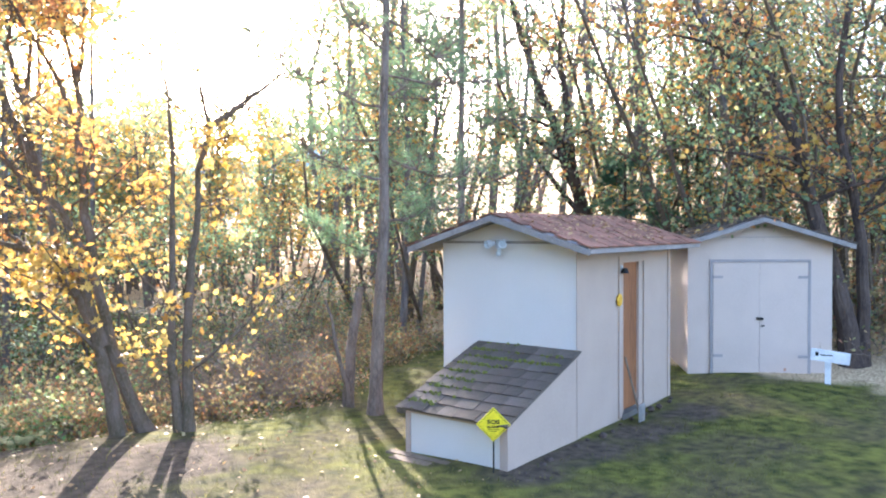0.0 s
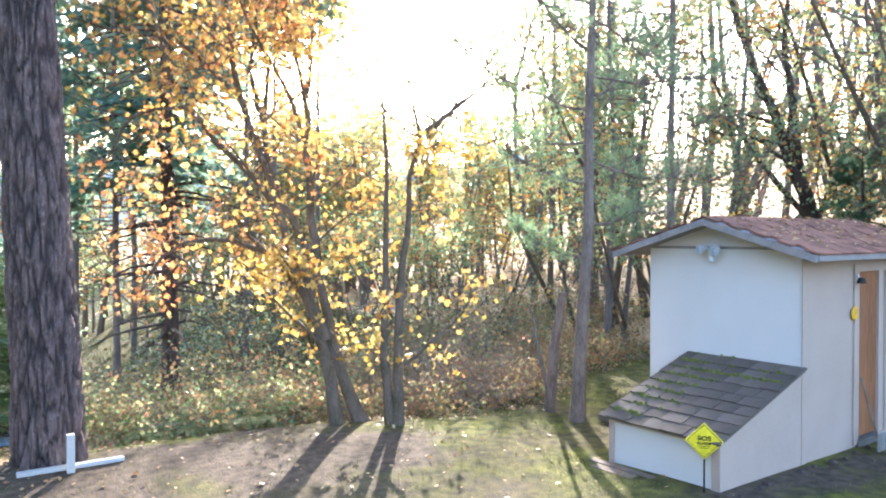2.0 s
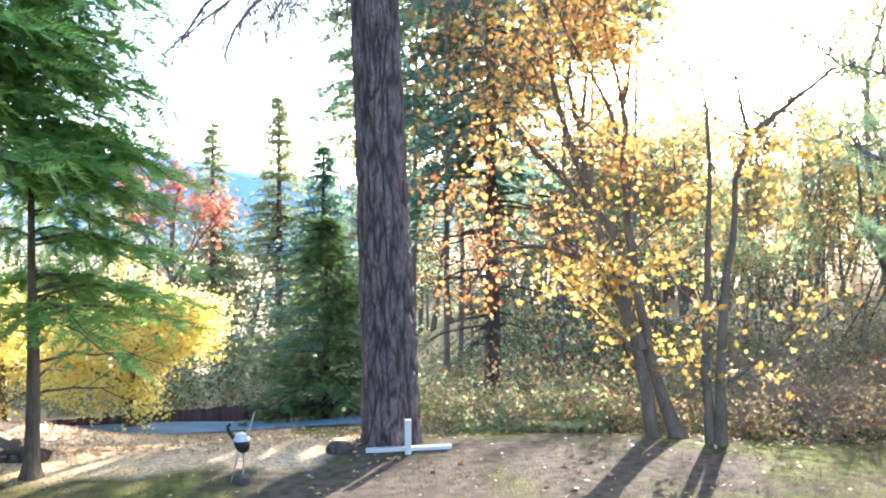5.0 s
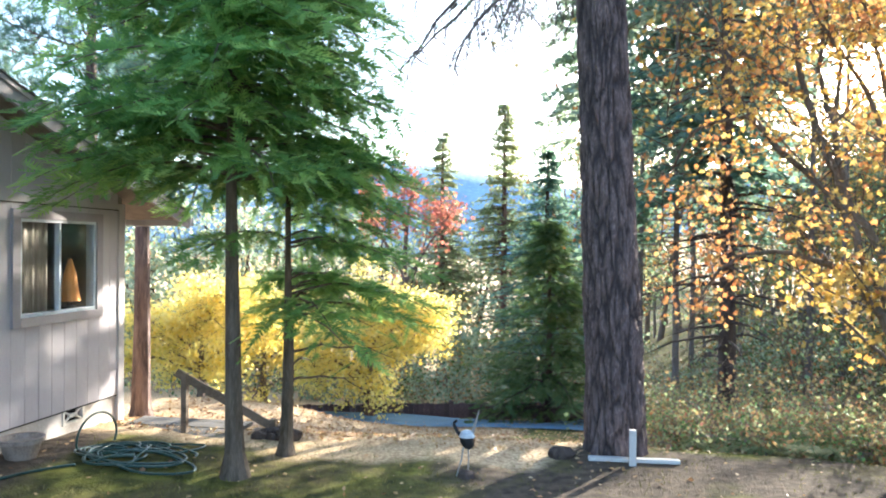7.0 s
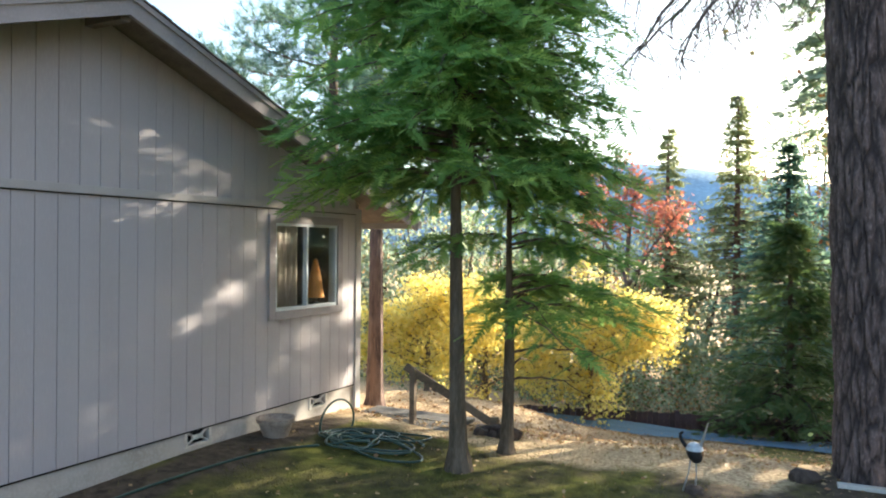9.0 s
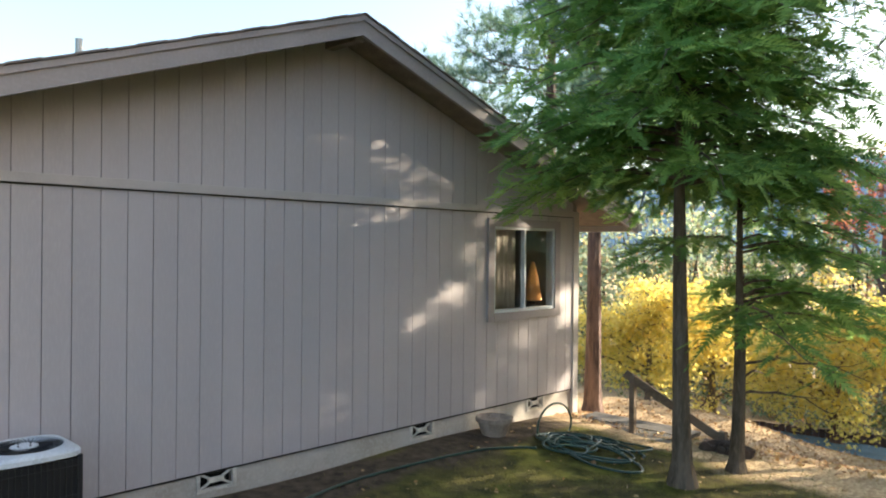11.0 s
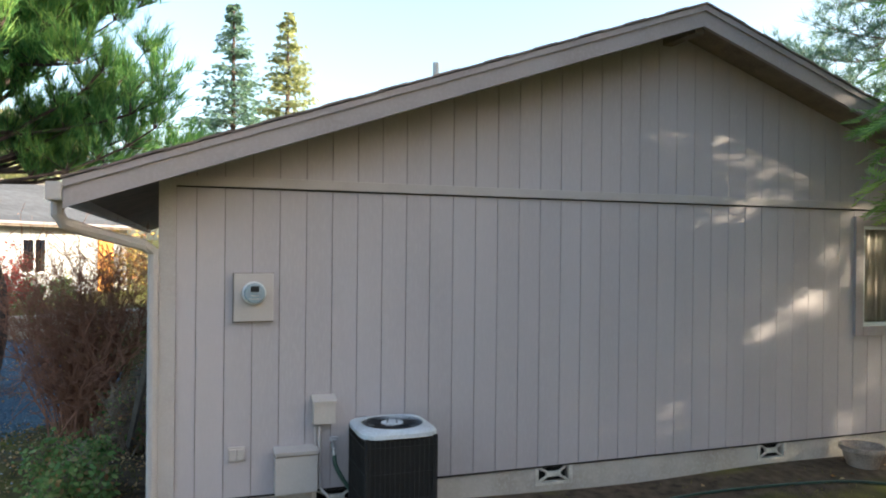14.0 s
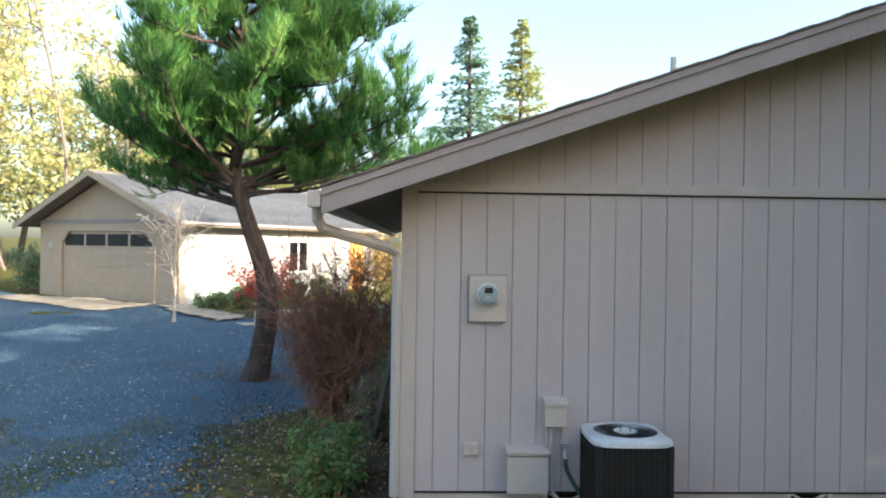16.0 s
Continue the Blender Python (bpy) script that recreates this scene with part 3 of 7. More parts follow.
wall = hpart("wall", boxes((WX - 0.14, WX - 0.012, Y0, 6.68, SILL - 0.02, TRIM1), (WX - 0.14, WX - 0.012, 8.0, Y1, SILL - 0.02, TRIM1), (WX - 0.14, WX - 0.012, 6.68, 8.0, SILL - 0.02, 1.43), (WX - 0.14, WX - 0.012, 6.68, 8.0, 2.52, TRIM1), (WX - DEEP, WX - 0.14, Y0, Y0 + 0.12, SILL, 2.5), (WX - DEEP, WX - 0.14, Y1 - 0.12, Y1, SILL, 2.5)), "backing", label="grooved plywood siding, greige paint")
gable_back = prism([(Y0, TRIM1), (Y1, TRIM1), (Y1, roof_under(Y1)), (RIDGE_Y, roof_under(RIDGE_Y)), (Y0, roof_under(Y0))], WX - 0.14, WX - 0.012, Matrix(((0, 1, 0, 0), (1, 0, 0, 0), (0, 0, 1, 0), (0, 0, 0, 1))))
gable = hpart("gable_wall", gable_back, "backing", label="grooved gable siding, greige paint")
foundation = hpart("foundation", boxes((WX - 0.2, WX - 0.02, Y0 + 0.02, 1.0, -0.3, SILL), (WX - 0.2, WX - 0.02, 1.36, 2.95, -0.3, SILL), (WX - 0.2, WX - 0.02, 3.3, 5.4, -0.3, SILL), (WX - 0.2, WX - 0.02, 5.74, 7.43, -0.3, SILL), (WX - 0.2, WX - 0.02, 7.78, Y1 - 0.05, -0.3, SILL), *[(WX - 0.2, WX - 0.02, a, b, -0.3, 0.165) for a, b in ((1.0, 1.36), (2.95, 3.3), (5.4, 5.74), (7.43, 7.78))], *[(WX - 0.3, WX - 0.2, a, b, 0.1, SILL) for a, b in ((1.0, 1.36), (2.95, 3.3), (5.4, 5.74), (7.43, 7.78))], (WX - DEEP, WX - 0.2, Y0 + 0.02, Y0 + 0.15, -0.4, SILL), (WX - DEEP, WX - 0.2, Y1 - 0.15, Y1 - 0.03, -1.4, SILL)), "concrete", label="painted concrete foundation with stains")
hpart("trim_band", boxes((WX - 0.01, WX + 0.032, Y0 + 0.1, Y1 - 0.1, TRIM0 + 0.012, TRIM1), bevel=0.004), "trim")
# Two dark strips stand for the shadow lines below siding and band.
hpart("shadow_line", boxes((WX - 0.02, WX - 0.003, Y0 + 0.1, Y1 - 0.1, SILL - 0.016, SILL - 0.002)), "dark", label="dark strip painting the shadow line under the siding")
hpart("shadow_line", boxes((WX - 0.012, WX + 0.006, Y0 + 0.1, Y1 - 0.1, TRIM0 + 0.0, TRIM0 + 0.011)), "dark", label="dark strip painting the shadow line under the band")
for a, b in ((Y0 - 0.02, Y0 + 0.1), (Y1 - 0.1, Y1 + 0.02)):
    hpart("corner_board", boxes((WX - 0.1, WX + 0.022, a, b, SILL - 0.05 - (0.36 if a > 1 else 0), TRIM1), bevel=0.004), "trim")


def slab(y_from, y_to, x0, x1, top, thick):
    """A sloping slab between two distances along the gable."""
    def zt(y):
        return RIDGE_Z + top - PITCH * abs(y - RIDGE_Y)
    sw = Matrix(((0, 1, 0, 0), (1, 0, 0, 0), (0, 0, 1, 0), (0, 0, 0, 1)))
    return prism([(y_from, zt(y_from)), (y_to, zt(y_to)), (y_to, zt(y_to) - thick), (y_from, zt(y_from) - thick)], x0, x1, sw)


EAVE_L, EAVE_R = -0.71, 9.24
for a, b, side in ((EAVE_L, RIDGE_Y, "left"), (RIDGE_Y, EAVE_R, "right")):
    hpart("roof", slab(a, b, WX - DEEP - 0.5, RAKE_X - 0.04, -0.02, 0.055), "soffit", label="low-pitched roof deck with brown soffit")
    hpart("fascia", slab(a, b, RAKE_X - 0.04, RAKE_X, -0.055, 0.14), "fascia", label="grey-brown rake board")
    hpart("rake_trim", slab(a, b, RAKE_X - 0.04, RAKE_X + 0.02, -0.012, 0.05), "fascia", label="narrow grey rake trim")
ridge_block = hpart("lookout_beam", boxes((WX, RAKE_X - 0.06, RIDGE_Y - 0.05, RIDGE_Y + 0.05, RIDGE_Z - 0.24, RIDGE_Z - 0.08), bevel=0.005), "soffit")
# gutter and bent downspout at the near corner
hpart("gutter", boxes((WX - DEEP - 0.5, RAKE_X + 0.01, EAVE_L - 0.1, EAVE_L - 0.005, 2.52, 2.64), bevel=0.015), "trim", label="painted metal gutter")
hpart("gutter", boxes((WX - DEEP - 0.5, RAKE_X + 0.01, EAVE_R + 0.005, EAVE_R + 0.1, 2.5, 2.62), bevel=0.015), "trim", label="painted metal gutter")
ds = Mesh()
ds.tube([(-5.36, EAVE_L - 0.05, 2.54), (-5.36, EAVE_L - 0.05, 2.44), (-5.4, EAVE_L - 0.02, 2.38), (-5.52, EAVE_L + 0.12, 2.33), (-5.64, Y0 - 0.12, 2.24), (-5.70, Y0 - 0.055, 2.19), (-5.70, Y0 - 0.05, 2.08), (-5.70, Y0 - 0.05, 0.3)], 0.042, 8)
hpart("downspout", ds.out(), "trim", label="bent cream downspout")
# vent pipe on the far slope
vp = polar(70.92, 9.2, 2.25 + 9.2 * math.tan(radians(13.0)))
vent_pipe = Mesh()
vent_pipe.tube([vp + Vector((0, 0, -0.35)), vp, vp + Vector((0, 0, 0.19))], 0.04, 10)
hpart("vent_pipe", vent_pipe.out(), "grey_metal", label="grey plumbing vent pipe")


# ---- two garden sheds ----
S1 = Matrix.Translation((6.73, 4.23, 0)) @ Matrix.Rotation(math.atan2(0.39, 4.17), 4, "Z")   # x runs back, y across the front
S1W, S1D, S1H = 1.79, 2.78, 2.11
shed = thing("garden_shed", S1, "small white and cream gabled shed with shingled lean-to", "shed")
S1P = 0.305
PK1 = S1H + S1P * S1W / 2


def gable_wall(w, h, pk, x0, x1):
    return prism([(0, -0.1), (w, -0.1), (w, h), (w / 2, pk), (0, h)], x0, x1, Matrix(((0, 1, 0, 0), (1, 0, 0, 0), (0, 0, 1, 0), (0, 0, 0, 1))))


part("front_wall", gable_wall(S1W, S1H, PK1, 0, 0.08), "shed_white", shed, "white painted plywood gable wall")
part("back_wall", gable_wall(S1W, S1H, PK1, S1D - 0.08, S1D), "shed_beige", shed)
DX0, DX1, DH = 1.16, 1.86, 1.86
part("side_wall", boxes((0.08, DX0, 0, 0.08, -0.1, S1H), (DX1, S1D - 0.08, 0, 0.08, -0.1, S1H), (DX0, DX1, 0, 0.08, DH, S1H)), "shed_beige", shed, "cream side wall with doorway, its shade mixed into the paint colour")
part("side_wall", boxes((0.08, S1D - 0.08, S1W - 0.08, S1W, -0.1, S1H)), "shed_beige", shed)
for a, b in ((-0.012, 0.07), (S1D - 0.07, S1D + 0.012)):
    part("corner_board", boxes((a, b, -0.014, -0.002, -0.05, S1H), bevel=0.003), "shed_beige", shed)
door = part("door", boxes((DX0 + 0.1, DX1 - 0.12, 0.04, 0.075, 0.05, DH), bevel=0.004), "door_wood", shed, "orange-brown wooden door set back in shade")
part("door_jamb", boxes((DX0, DX0 + 0.1, 0.01, 0.09, 0, DH), (DX1 - 0.12, DX1, 0.01, 0.09, 0, DH)), "shed_beige", shed)
part("door_sill", boxes((DX0, DX1, -0.03, 0.09, -0.05, 0.03), bevel=0.005), "grey_wood", shed)
part("door_frame", boxes((DX0 - 0.08, DX0 - 0.002, -0.02, -0.001, 0, DH + 0.08), (DX1 + 0.002, DX1 + 0.04, -0.012, -0.001, 0.06, DH + 0.08), (DX0 - 0.002, DX1 + 0.002, -0.02, -0.001, DH, DH + 0.08), bevel=0.003), "shed_beige", shed)
part("batten", boxes((-0.012, -0.001, 0.02, S1W - 0.02, S1H - 0.005, S1H + 0.025)), "shed_trim", shed)


def shed_roof(parent, w, d, h, pitch, over_side, over_front, over_back, material, rows, per_row, roof_label):
    """Two slopes of separate courses of shingles on a deck with trim boards."""
    pk = h + pitch * w / 2
    sl = math.hypot(1, pitch)
    for s in (-1, 1):
        def zt(y):
            return pk - pitch * abs(y - w / 2)
        ye = -over_side if s < 0 else w + over_side
        sw = Matrix(((0, 1, 0, 0), (1, 0, 0, 0), (0, 0, 1, 0), (0, 0, 0, 1)))
        deck = part("roof", prism([(w / 2, zt(w / 2) + 0.05), (ye, zt(ye) + 0.05), (ye, zt(ye)), (w / 2, zt(w / 2))], -over_front, d + over_back, sw), "shed_trim", parent, roof_label)
        part("rake_board", prism([(w / 2, zt(w / 2) + 0.045), (ye, zt(ye) + 0.045), (ye, zt(ye) - 0.025), (w / 2, zt(w / 2) - 0.025)], -over_front - 0.025, -over_front - 0.001, sw), "shed_trim", parent)
        part("eave_board", boxes((-over_front, d + over_back, ye - 0.012, ye + 0.012, zt(ye) - 0.008, zt(ye) + 0.04)), "shed_trim", parent)
        run = (w / 2 + over_side) / rows
        L = (d + over_front + over_back + 0.06) / per_row
        meshes = []
        for v in range(3):
            t = 0.012 + 0.004 * v
            bm = boxes((0.004, L - 0.004, 0, run * sl * 1.12, 0, t))
            me = bpy.data.meshes.new("shingle")
            bm.to_mesh(me)
            bm.free()
            me.materials.append(M[material])
            meshes.append(me)
        rng = random.Random(rows * 7 + s)
        for r_ in range(rows):
            for k in range(per_row):
                y = ye - s * (run * r_ - 0.02)
                ob = new("shingle", rng.choice(meshes))
                ob.parent = deck
                slope = Matrix.Rotation(math.atan(pitch) + 0.035, 4, "X")
                base = Matrix.Translation((-over_front - 0.03 + L * k + (L / 2 if r_ % 2 and k < per_row - 1 else 0), y, zt(y) + 0.056))
                ob.matrix_basis = base @ (slope if s < 0 else Matrix.Translation((L, 0, 0)) @ Matrix.Rotation(math.pi, 4, "Z") @ slope) @ Matrix.Rotation(rng.uniform(-0.015, 0.015), 4, "Z")


shed_roof(shed, S1W, S1D, S1H, S1P, 0.3, 0.3, 0.36, "red_roof", 9, 15, "rusty red shingled gable roof")
# lean-to with separate shingles
LT0, LT1, LTD = 0.93, 0.47, 1.40      # height at the wall, at the front, depth
LTW = 1.21
lt = part("lean_to", prism([(-0.001, -0.12), (-LTD, -0.12), (-LTD, LT1), (-0.001, LT0)], 0, LTW), "shed_white", shed, "white lean-to box below the gable")
part("side_panel", prism([(-0.03, -0.1), (-LTD - 0.018, -0.1), (-LTD - 0.018, LT1 - 0.02), (-0.03, LT0 - 0.02)], -0.015, -0.002), "shed_beige", lt, "cream side panel")
part("front_frame", boxes((-LTD - 0.018, -LTD - 0.002, 0.0, 0.07, -0.05, LT1 - 0.01), (-LTD - 0.018, -LTD - 0.002, LTW - 0.06, LTW, -0.05, LT1 - 0.01), (-LTD - 0.018, -LTD - 0.002, 0.07, LTW - 0.06, LT1 - 0.06, LT1 - 0.01), bevel=0.003), "shed_beige", lt)
lt_ang = math.atan2(LT0 - LT1, LTD)
lt_len = math.hypot(LT0 - LT1, LTD) + 0.08
lt_roof = part("lean_to_roof", boxes((-lt_len, 0.0, -0.05, LTW + 0.05, 0.0, 0.02)), "grey_wood", shed, "mossy brown-grey shingled lean-to roof", Matrix.Translation((0, 0, LT0)) @ Matrix.Rotation(-lt_ang, 4, "Y"))
rng = random.Random(4)
ROWS = 9
for r_ in range(ROWS):
    y = -0.06
    while y < LTW + 0.03:
        wd = min(rng.uniform(0.16, 0.27), LTW + 0.07 - y)
        ln = lt_len / ROWS
        th = rng.uniform(0.010, 0.018)
        me = bpy.data.meshes.new("shingle")
        bm = boxes((0, ln * 1.2, 0.002, wd - 0.003, 0, th))
        bm.to_mesh(me)
        bm.free()
        me.materials.append(M["grey_shingle"])
        ob = new("shingle", me)
        ob.parent = lt_roof
        ob.matrix_basis = Matrix.Translation((-lt_len - 0.02 + ln * r_ + rng.uniform(-0.008, 0.008), y, 0.024)) @ Matrix.Rotation(0.05, 4, "Y")
        y += wd
# clumps of moss on the lean-to shingles
mo = Mesh()
for k in range(520):
    u, v = rng.uniform(-lt_len, -0.05), rng.uniform(0, LTW)
    row = lt_len / ROWS
    u = -lt_len + row * round((u + lt_len) / row) - 0.015 + rng.uniform(-0.03, 0.02)
    if noise.noise(Vector((u * 1.6, v * 1.6, 5))) + 0.5 * (v / LTW - 0.55) + 0.35 * (u / lt_len + 0.5) < 0.06:
        continue
    s_ = rng.uniform(0.008, 0.02)
    top = [(u, v, 0.052 + s_ * 0.35)]
    ring = [(u + s_ * rng.uniform(0.7, 1.6) * math.cos(a), v + 1.6 * s_ * rng.uniform(0.7, 1.4) * math.sin(a), 0.024) for a in (0, 1.05, 2.1, 3.14, 4.19, 5.24)]
    mo.add(top + ring, [(0, i, i % 6 + 1) for i in range(1, 7)])
part("moss_clumps", mo.out(), "moss", lt_roof, "yellow-green moss")["kind"] = "stuff"
# floodlight on the gable
flood = thing("floodlight", S1 @ Matrix.Translation((-0.02, S1W / 2 + 0.05, PK1 - 0.28)), "white twin-head security floodlight under the gable", "floodlight")
part("base", boxes((-0.03, 0.02, -0.05, 0.05, -0.05, 0.05), bevel=0.01), "white_metal", flood)
for s in (-1, 1):
    V, F = lathe([(0.018, 0), (0.026, 0.03), (0.045, 0.08), (0.05, 0.11), (0.042, 0.115), (0.034, 0.09)], 16)
    part("lamp_head", (V, F), "white_metal", flood, at=Matrix.Translation((-0.04, s * 0.06, 0.01)) @ Matrix.Rotation(radians(-100), 4, "Y") @ Matrix.Rotation(s * radians(-25), 4, "X"))
V, F = lathe([(0.02, 0), (0.035, 0.02), (0.035, 0.06), (0.015, 0.09)], 14)
part("sensor", (V, F), "white_metal", flood, at=Matrix.Translation((-0.05, 0, -0.14)))

# second shed
S2A, S2B = Vector((10.96, 4.87, 0)), Vector((12.18, 3.13, 0))
s2y = (S2A - S2B).normalized()
s2x = Vector((s2y.y, -s2y.x, 0))
S2 = Matrix(((s2x.x, s2y.x, 0, S2B.x), (s2x.y, s2y.y, 0, S2B.y), (0, 0, 1, 0), (0, 0, 0, 1)))
S2W, S2D, S2H, S2P = (S2A - S2B).length, 2.4, 2.05, 0.32
shed2 = thing("garden_shed", S2, "white gabled shed with closed double doors", "shed")
pk2 = S2H + S2P * S2W / 2
part("front_wall", gable_wall(S2W, S2H, pk2, 0, 0.08), "shed_pale", shed2, "pale painted gable front")
part("back_wall", gable_wall(S2W, S2H, pk2, S2D - 0.08, S2D), "shed_pale", shed2)
for a, b in ((0, 0.08), (S2W - 0.08, S2W)):
    part("side_wall", boxes((0.08, S2D - 0.08, a, b, -0.1, S2H)), "shed_pale", shed2)
for a, b in ((0.36, S2W / 2 - 0.0015), (S2W / 2 + 0.0015, 1.75)):
    dr = part("door", boxes((-0.03, -0.002, a, b, 0.04, 1.74), bevel=0.004), "shed_pale", shed2, "cream shed door")
    hy = a if a < 1 else b
    for z in (0.28, 1.5):
        part("hinge", boxes((-0.04, -0.03, hy - 0.03 if a < 1 else hy - 0.14, hy + 0.14 if a < 1 else hy + 0.03, z, z + 0.04)), "shed_frame", dr, "grey strap hinge")
part("door_frame", boxes((-0.025, -0.002, 0.315, 0.355, 0, 1.79), (-0.025, -0.002, 1.755, 1.795, 0, 1.79), (-0.025, -0.002, 0.355, 1.755, 1.75, 1.79)), "shed_frame", shed2, "grey door casing")
part("latch", boxes((-0.06, -0.03, S2W / 2 - 0.05, S2W / 2 + 0.05, 0.86, 0.9), (-0.055, -0.03, S2W / 2 - 0.07, S2W / 2 - 0.02, 0.76, 0.78), bevel=0.005), "black_metal", shed2, "dark metal hasp")
part("gable_board", boxes((-0.012, -0.001, 0.5, S2W - 0.5, S2H + 0.08, S2H + 0.09)), "shed_frame", shed2)
shed_roof(shed2, S2W, S2D, S2H, S2P, 0.23, 0.25, 0.2, "grey_shingle", 7, 10, "grey shingled roof with fallen leaves")


# ---- trees ----
def ease(pts, n, wob=0.0, rng=np.random):
    """A smooth line of n points through pts."""
    P = np.asarray(pts, float)
    t = np.linspace(0, len(P) - 1, n)
    out = np.empty((n, 3))
    for i, s in enumerate(t):
        k = min(int(s), len(P) - 2)
        f = s - k
        p0, p1, p2, p3 = P[max(k - 1, 0)], P[k], P[k + 1], P[min(k + 2, len(P) - 1)]
        out[i] = 0.5 * (2 * p1 + (p2 - p0) * f + (2 * p0 - 5 * p1 + 4 * p2 - p3) * f * f + (3 * p1 - p0 - 3 * p2 + p3) * f ** 3)
    if wob:
        w = rng.normal(size=(n, 3)) * wob
        w[0] = 0
        out += w
    return out


def branch_out(mesh, start, direction, length, radius, rng, bend=0.25, up=0.1, n=6, sides=5):
    """One crooked branch; returns its points."""
    d = np.array(direction, float)
    d /= np.linalg.norm(d)
    pts = [np.array(start, float)]
    for _ in range(n - 1):
        d = d + rng.normal(size=3) * bend * 0.5 + np.array([0, 0, up * 0.3])
        d /= np.linalg.norm(d)
        pts.append(pts[-1] + d * length / (n - 1))
    mesh.tube(pts, np.linspace(radius, radius * 0.25, n), sides)
    return np.array(pts)


def leaves_at(name, places, size, spread, per, shape, material, parent, rng, droop=0.3, flat=0.3):
    """Clusters of leaves about the given places."""
    c = np.repeat(np.asarray(places), per, axis=0)
    n = len(c)
    c = c + rng.normal(size=(n, 3)) * spread * np.array([1, 1, 0.75])
    a = rand_dirs(n, flat, rng)
    a[:, 2] -= droop
    a /= np.linalg.norm(a, axis=1)[:, None]
    b = across_of(a, rng)
    s = size * rng.uniform(0.6, 1.25, (n, 1))
    return leaf_object(name, c, a * s, b * s, shape, material, parent)


def broadleaf(name, base, stems, label, bark, crowns, seed, side=9, side_len=(0.5, 1.6), twigs=4, first=0.35, category="tree", droop=0.0):
    """A tree of given stems (points, thick, thin) with crooked side branches; crowns: (material, share of the tips, leaf size, spread, leaves each, keep)."""
    rng = np.random.default_rng(seed)
    t = thing(name, base, label, category)
    b0 = np.array(base)
    wood, tips = Mesh(), []
    for pts, r0, r1 in stems:
        P = ease(np.asarray(pts) - b0, 16, 0.012, rng)
        R = np.linspace(1, 0, 16) ** 1.2 * (r0 - r1) + r1
        if pts[0][2] < base[2] + 0.3:
            R[0] *= 1.5
            R[1] *= 1.15
        wood.tube(P, R, 9, 0.05)
        for k in range(side):
            f = rng.uniform(first, 1.0)
            i = min(15, int(f * 15))
            a = rng.uniform(0, 2 * np.pi)
            d = np.array([math.cos(a), math.sin(a), rng.uniform(0.1, 0.9) - droop])
            B = branch_out(wood, P[i], d, rng.uniform(*side_len) * (1.15 - 0.5 * f), max(0.008, R[i] * 0.4), rng, 0.35, 0.15 - droop)
            q = np.repeat(B[2:], twigs, axis=0)
            T = wood.twigs(q, rand_dirs(len(q), 0.2, rng), rng.uniform(0.15, 0.5, len(q)), 0.006, 4, rng, 0.5, -droop)
            tips.extend(T[:, 1:].reshape(-1, 3))
    part("trunk", wood.out(), bark, t)
    tips = np.array(tips)
    for material, share, size, spread, per, keep in crowns:
        k = keep(tips + b0) if keep else np.ones(len(tips), bool)
        sel = tips[k]
        sel = sel[rng.random(len(sel)) < share]
        if len(sel):
            leaves_at("crown", sel, size, spread, per, MAPLE if size > 0.066 else OVAL, material, t, rng)
    return t


# a flat frond: a spine with thin pointed barbs to either side
FEATHER = [(k / 6, 0, 0.02 * math.sin(k)) for k in range(7)] + [((k + 1.9) / 6, sd * (0.34 - 0.045 * k) * (0.75 if k == 0 else 1), -0.07) for sd in (1, -1) for k in range(6)]
FEATHER_F = [(k, k + 1, 7 + k) for k in range(6)] + [(k + 1, k, 13 + k) for k in range(6)]


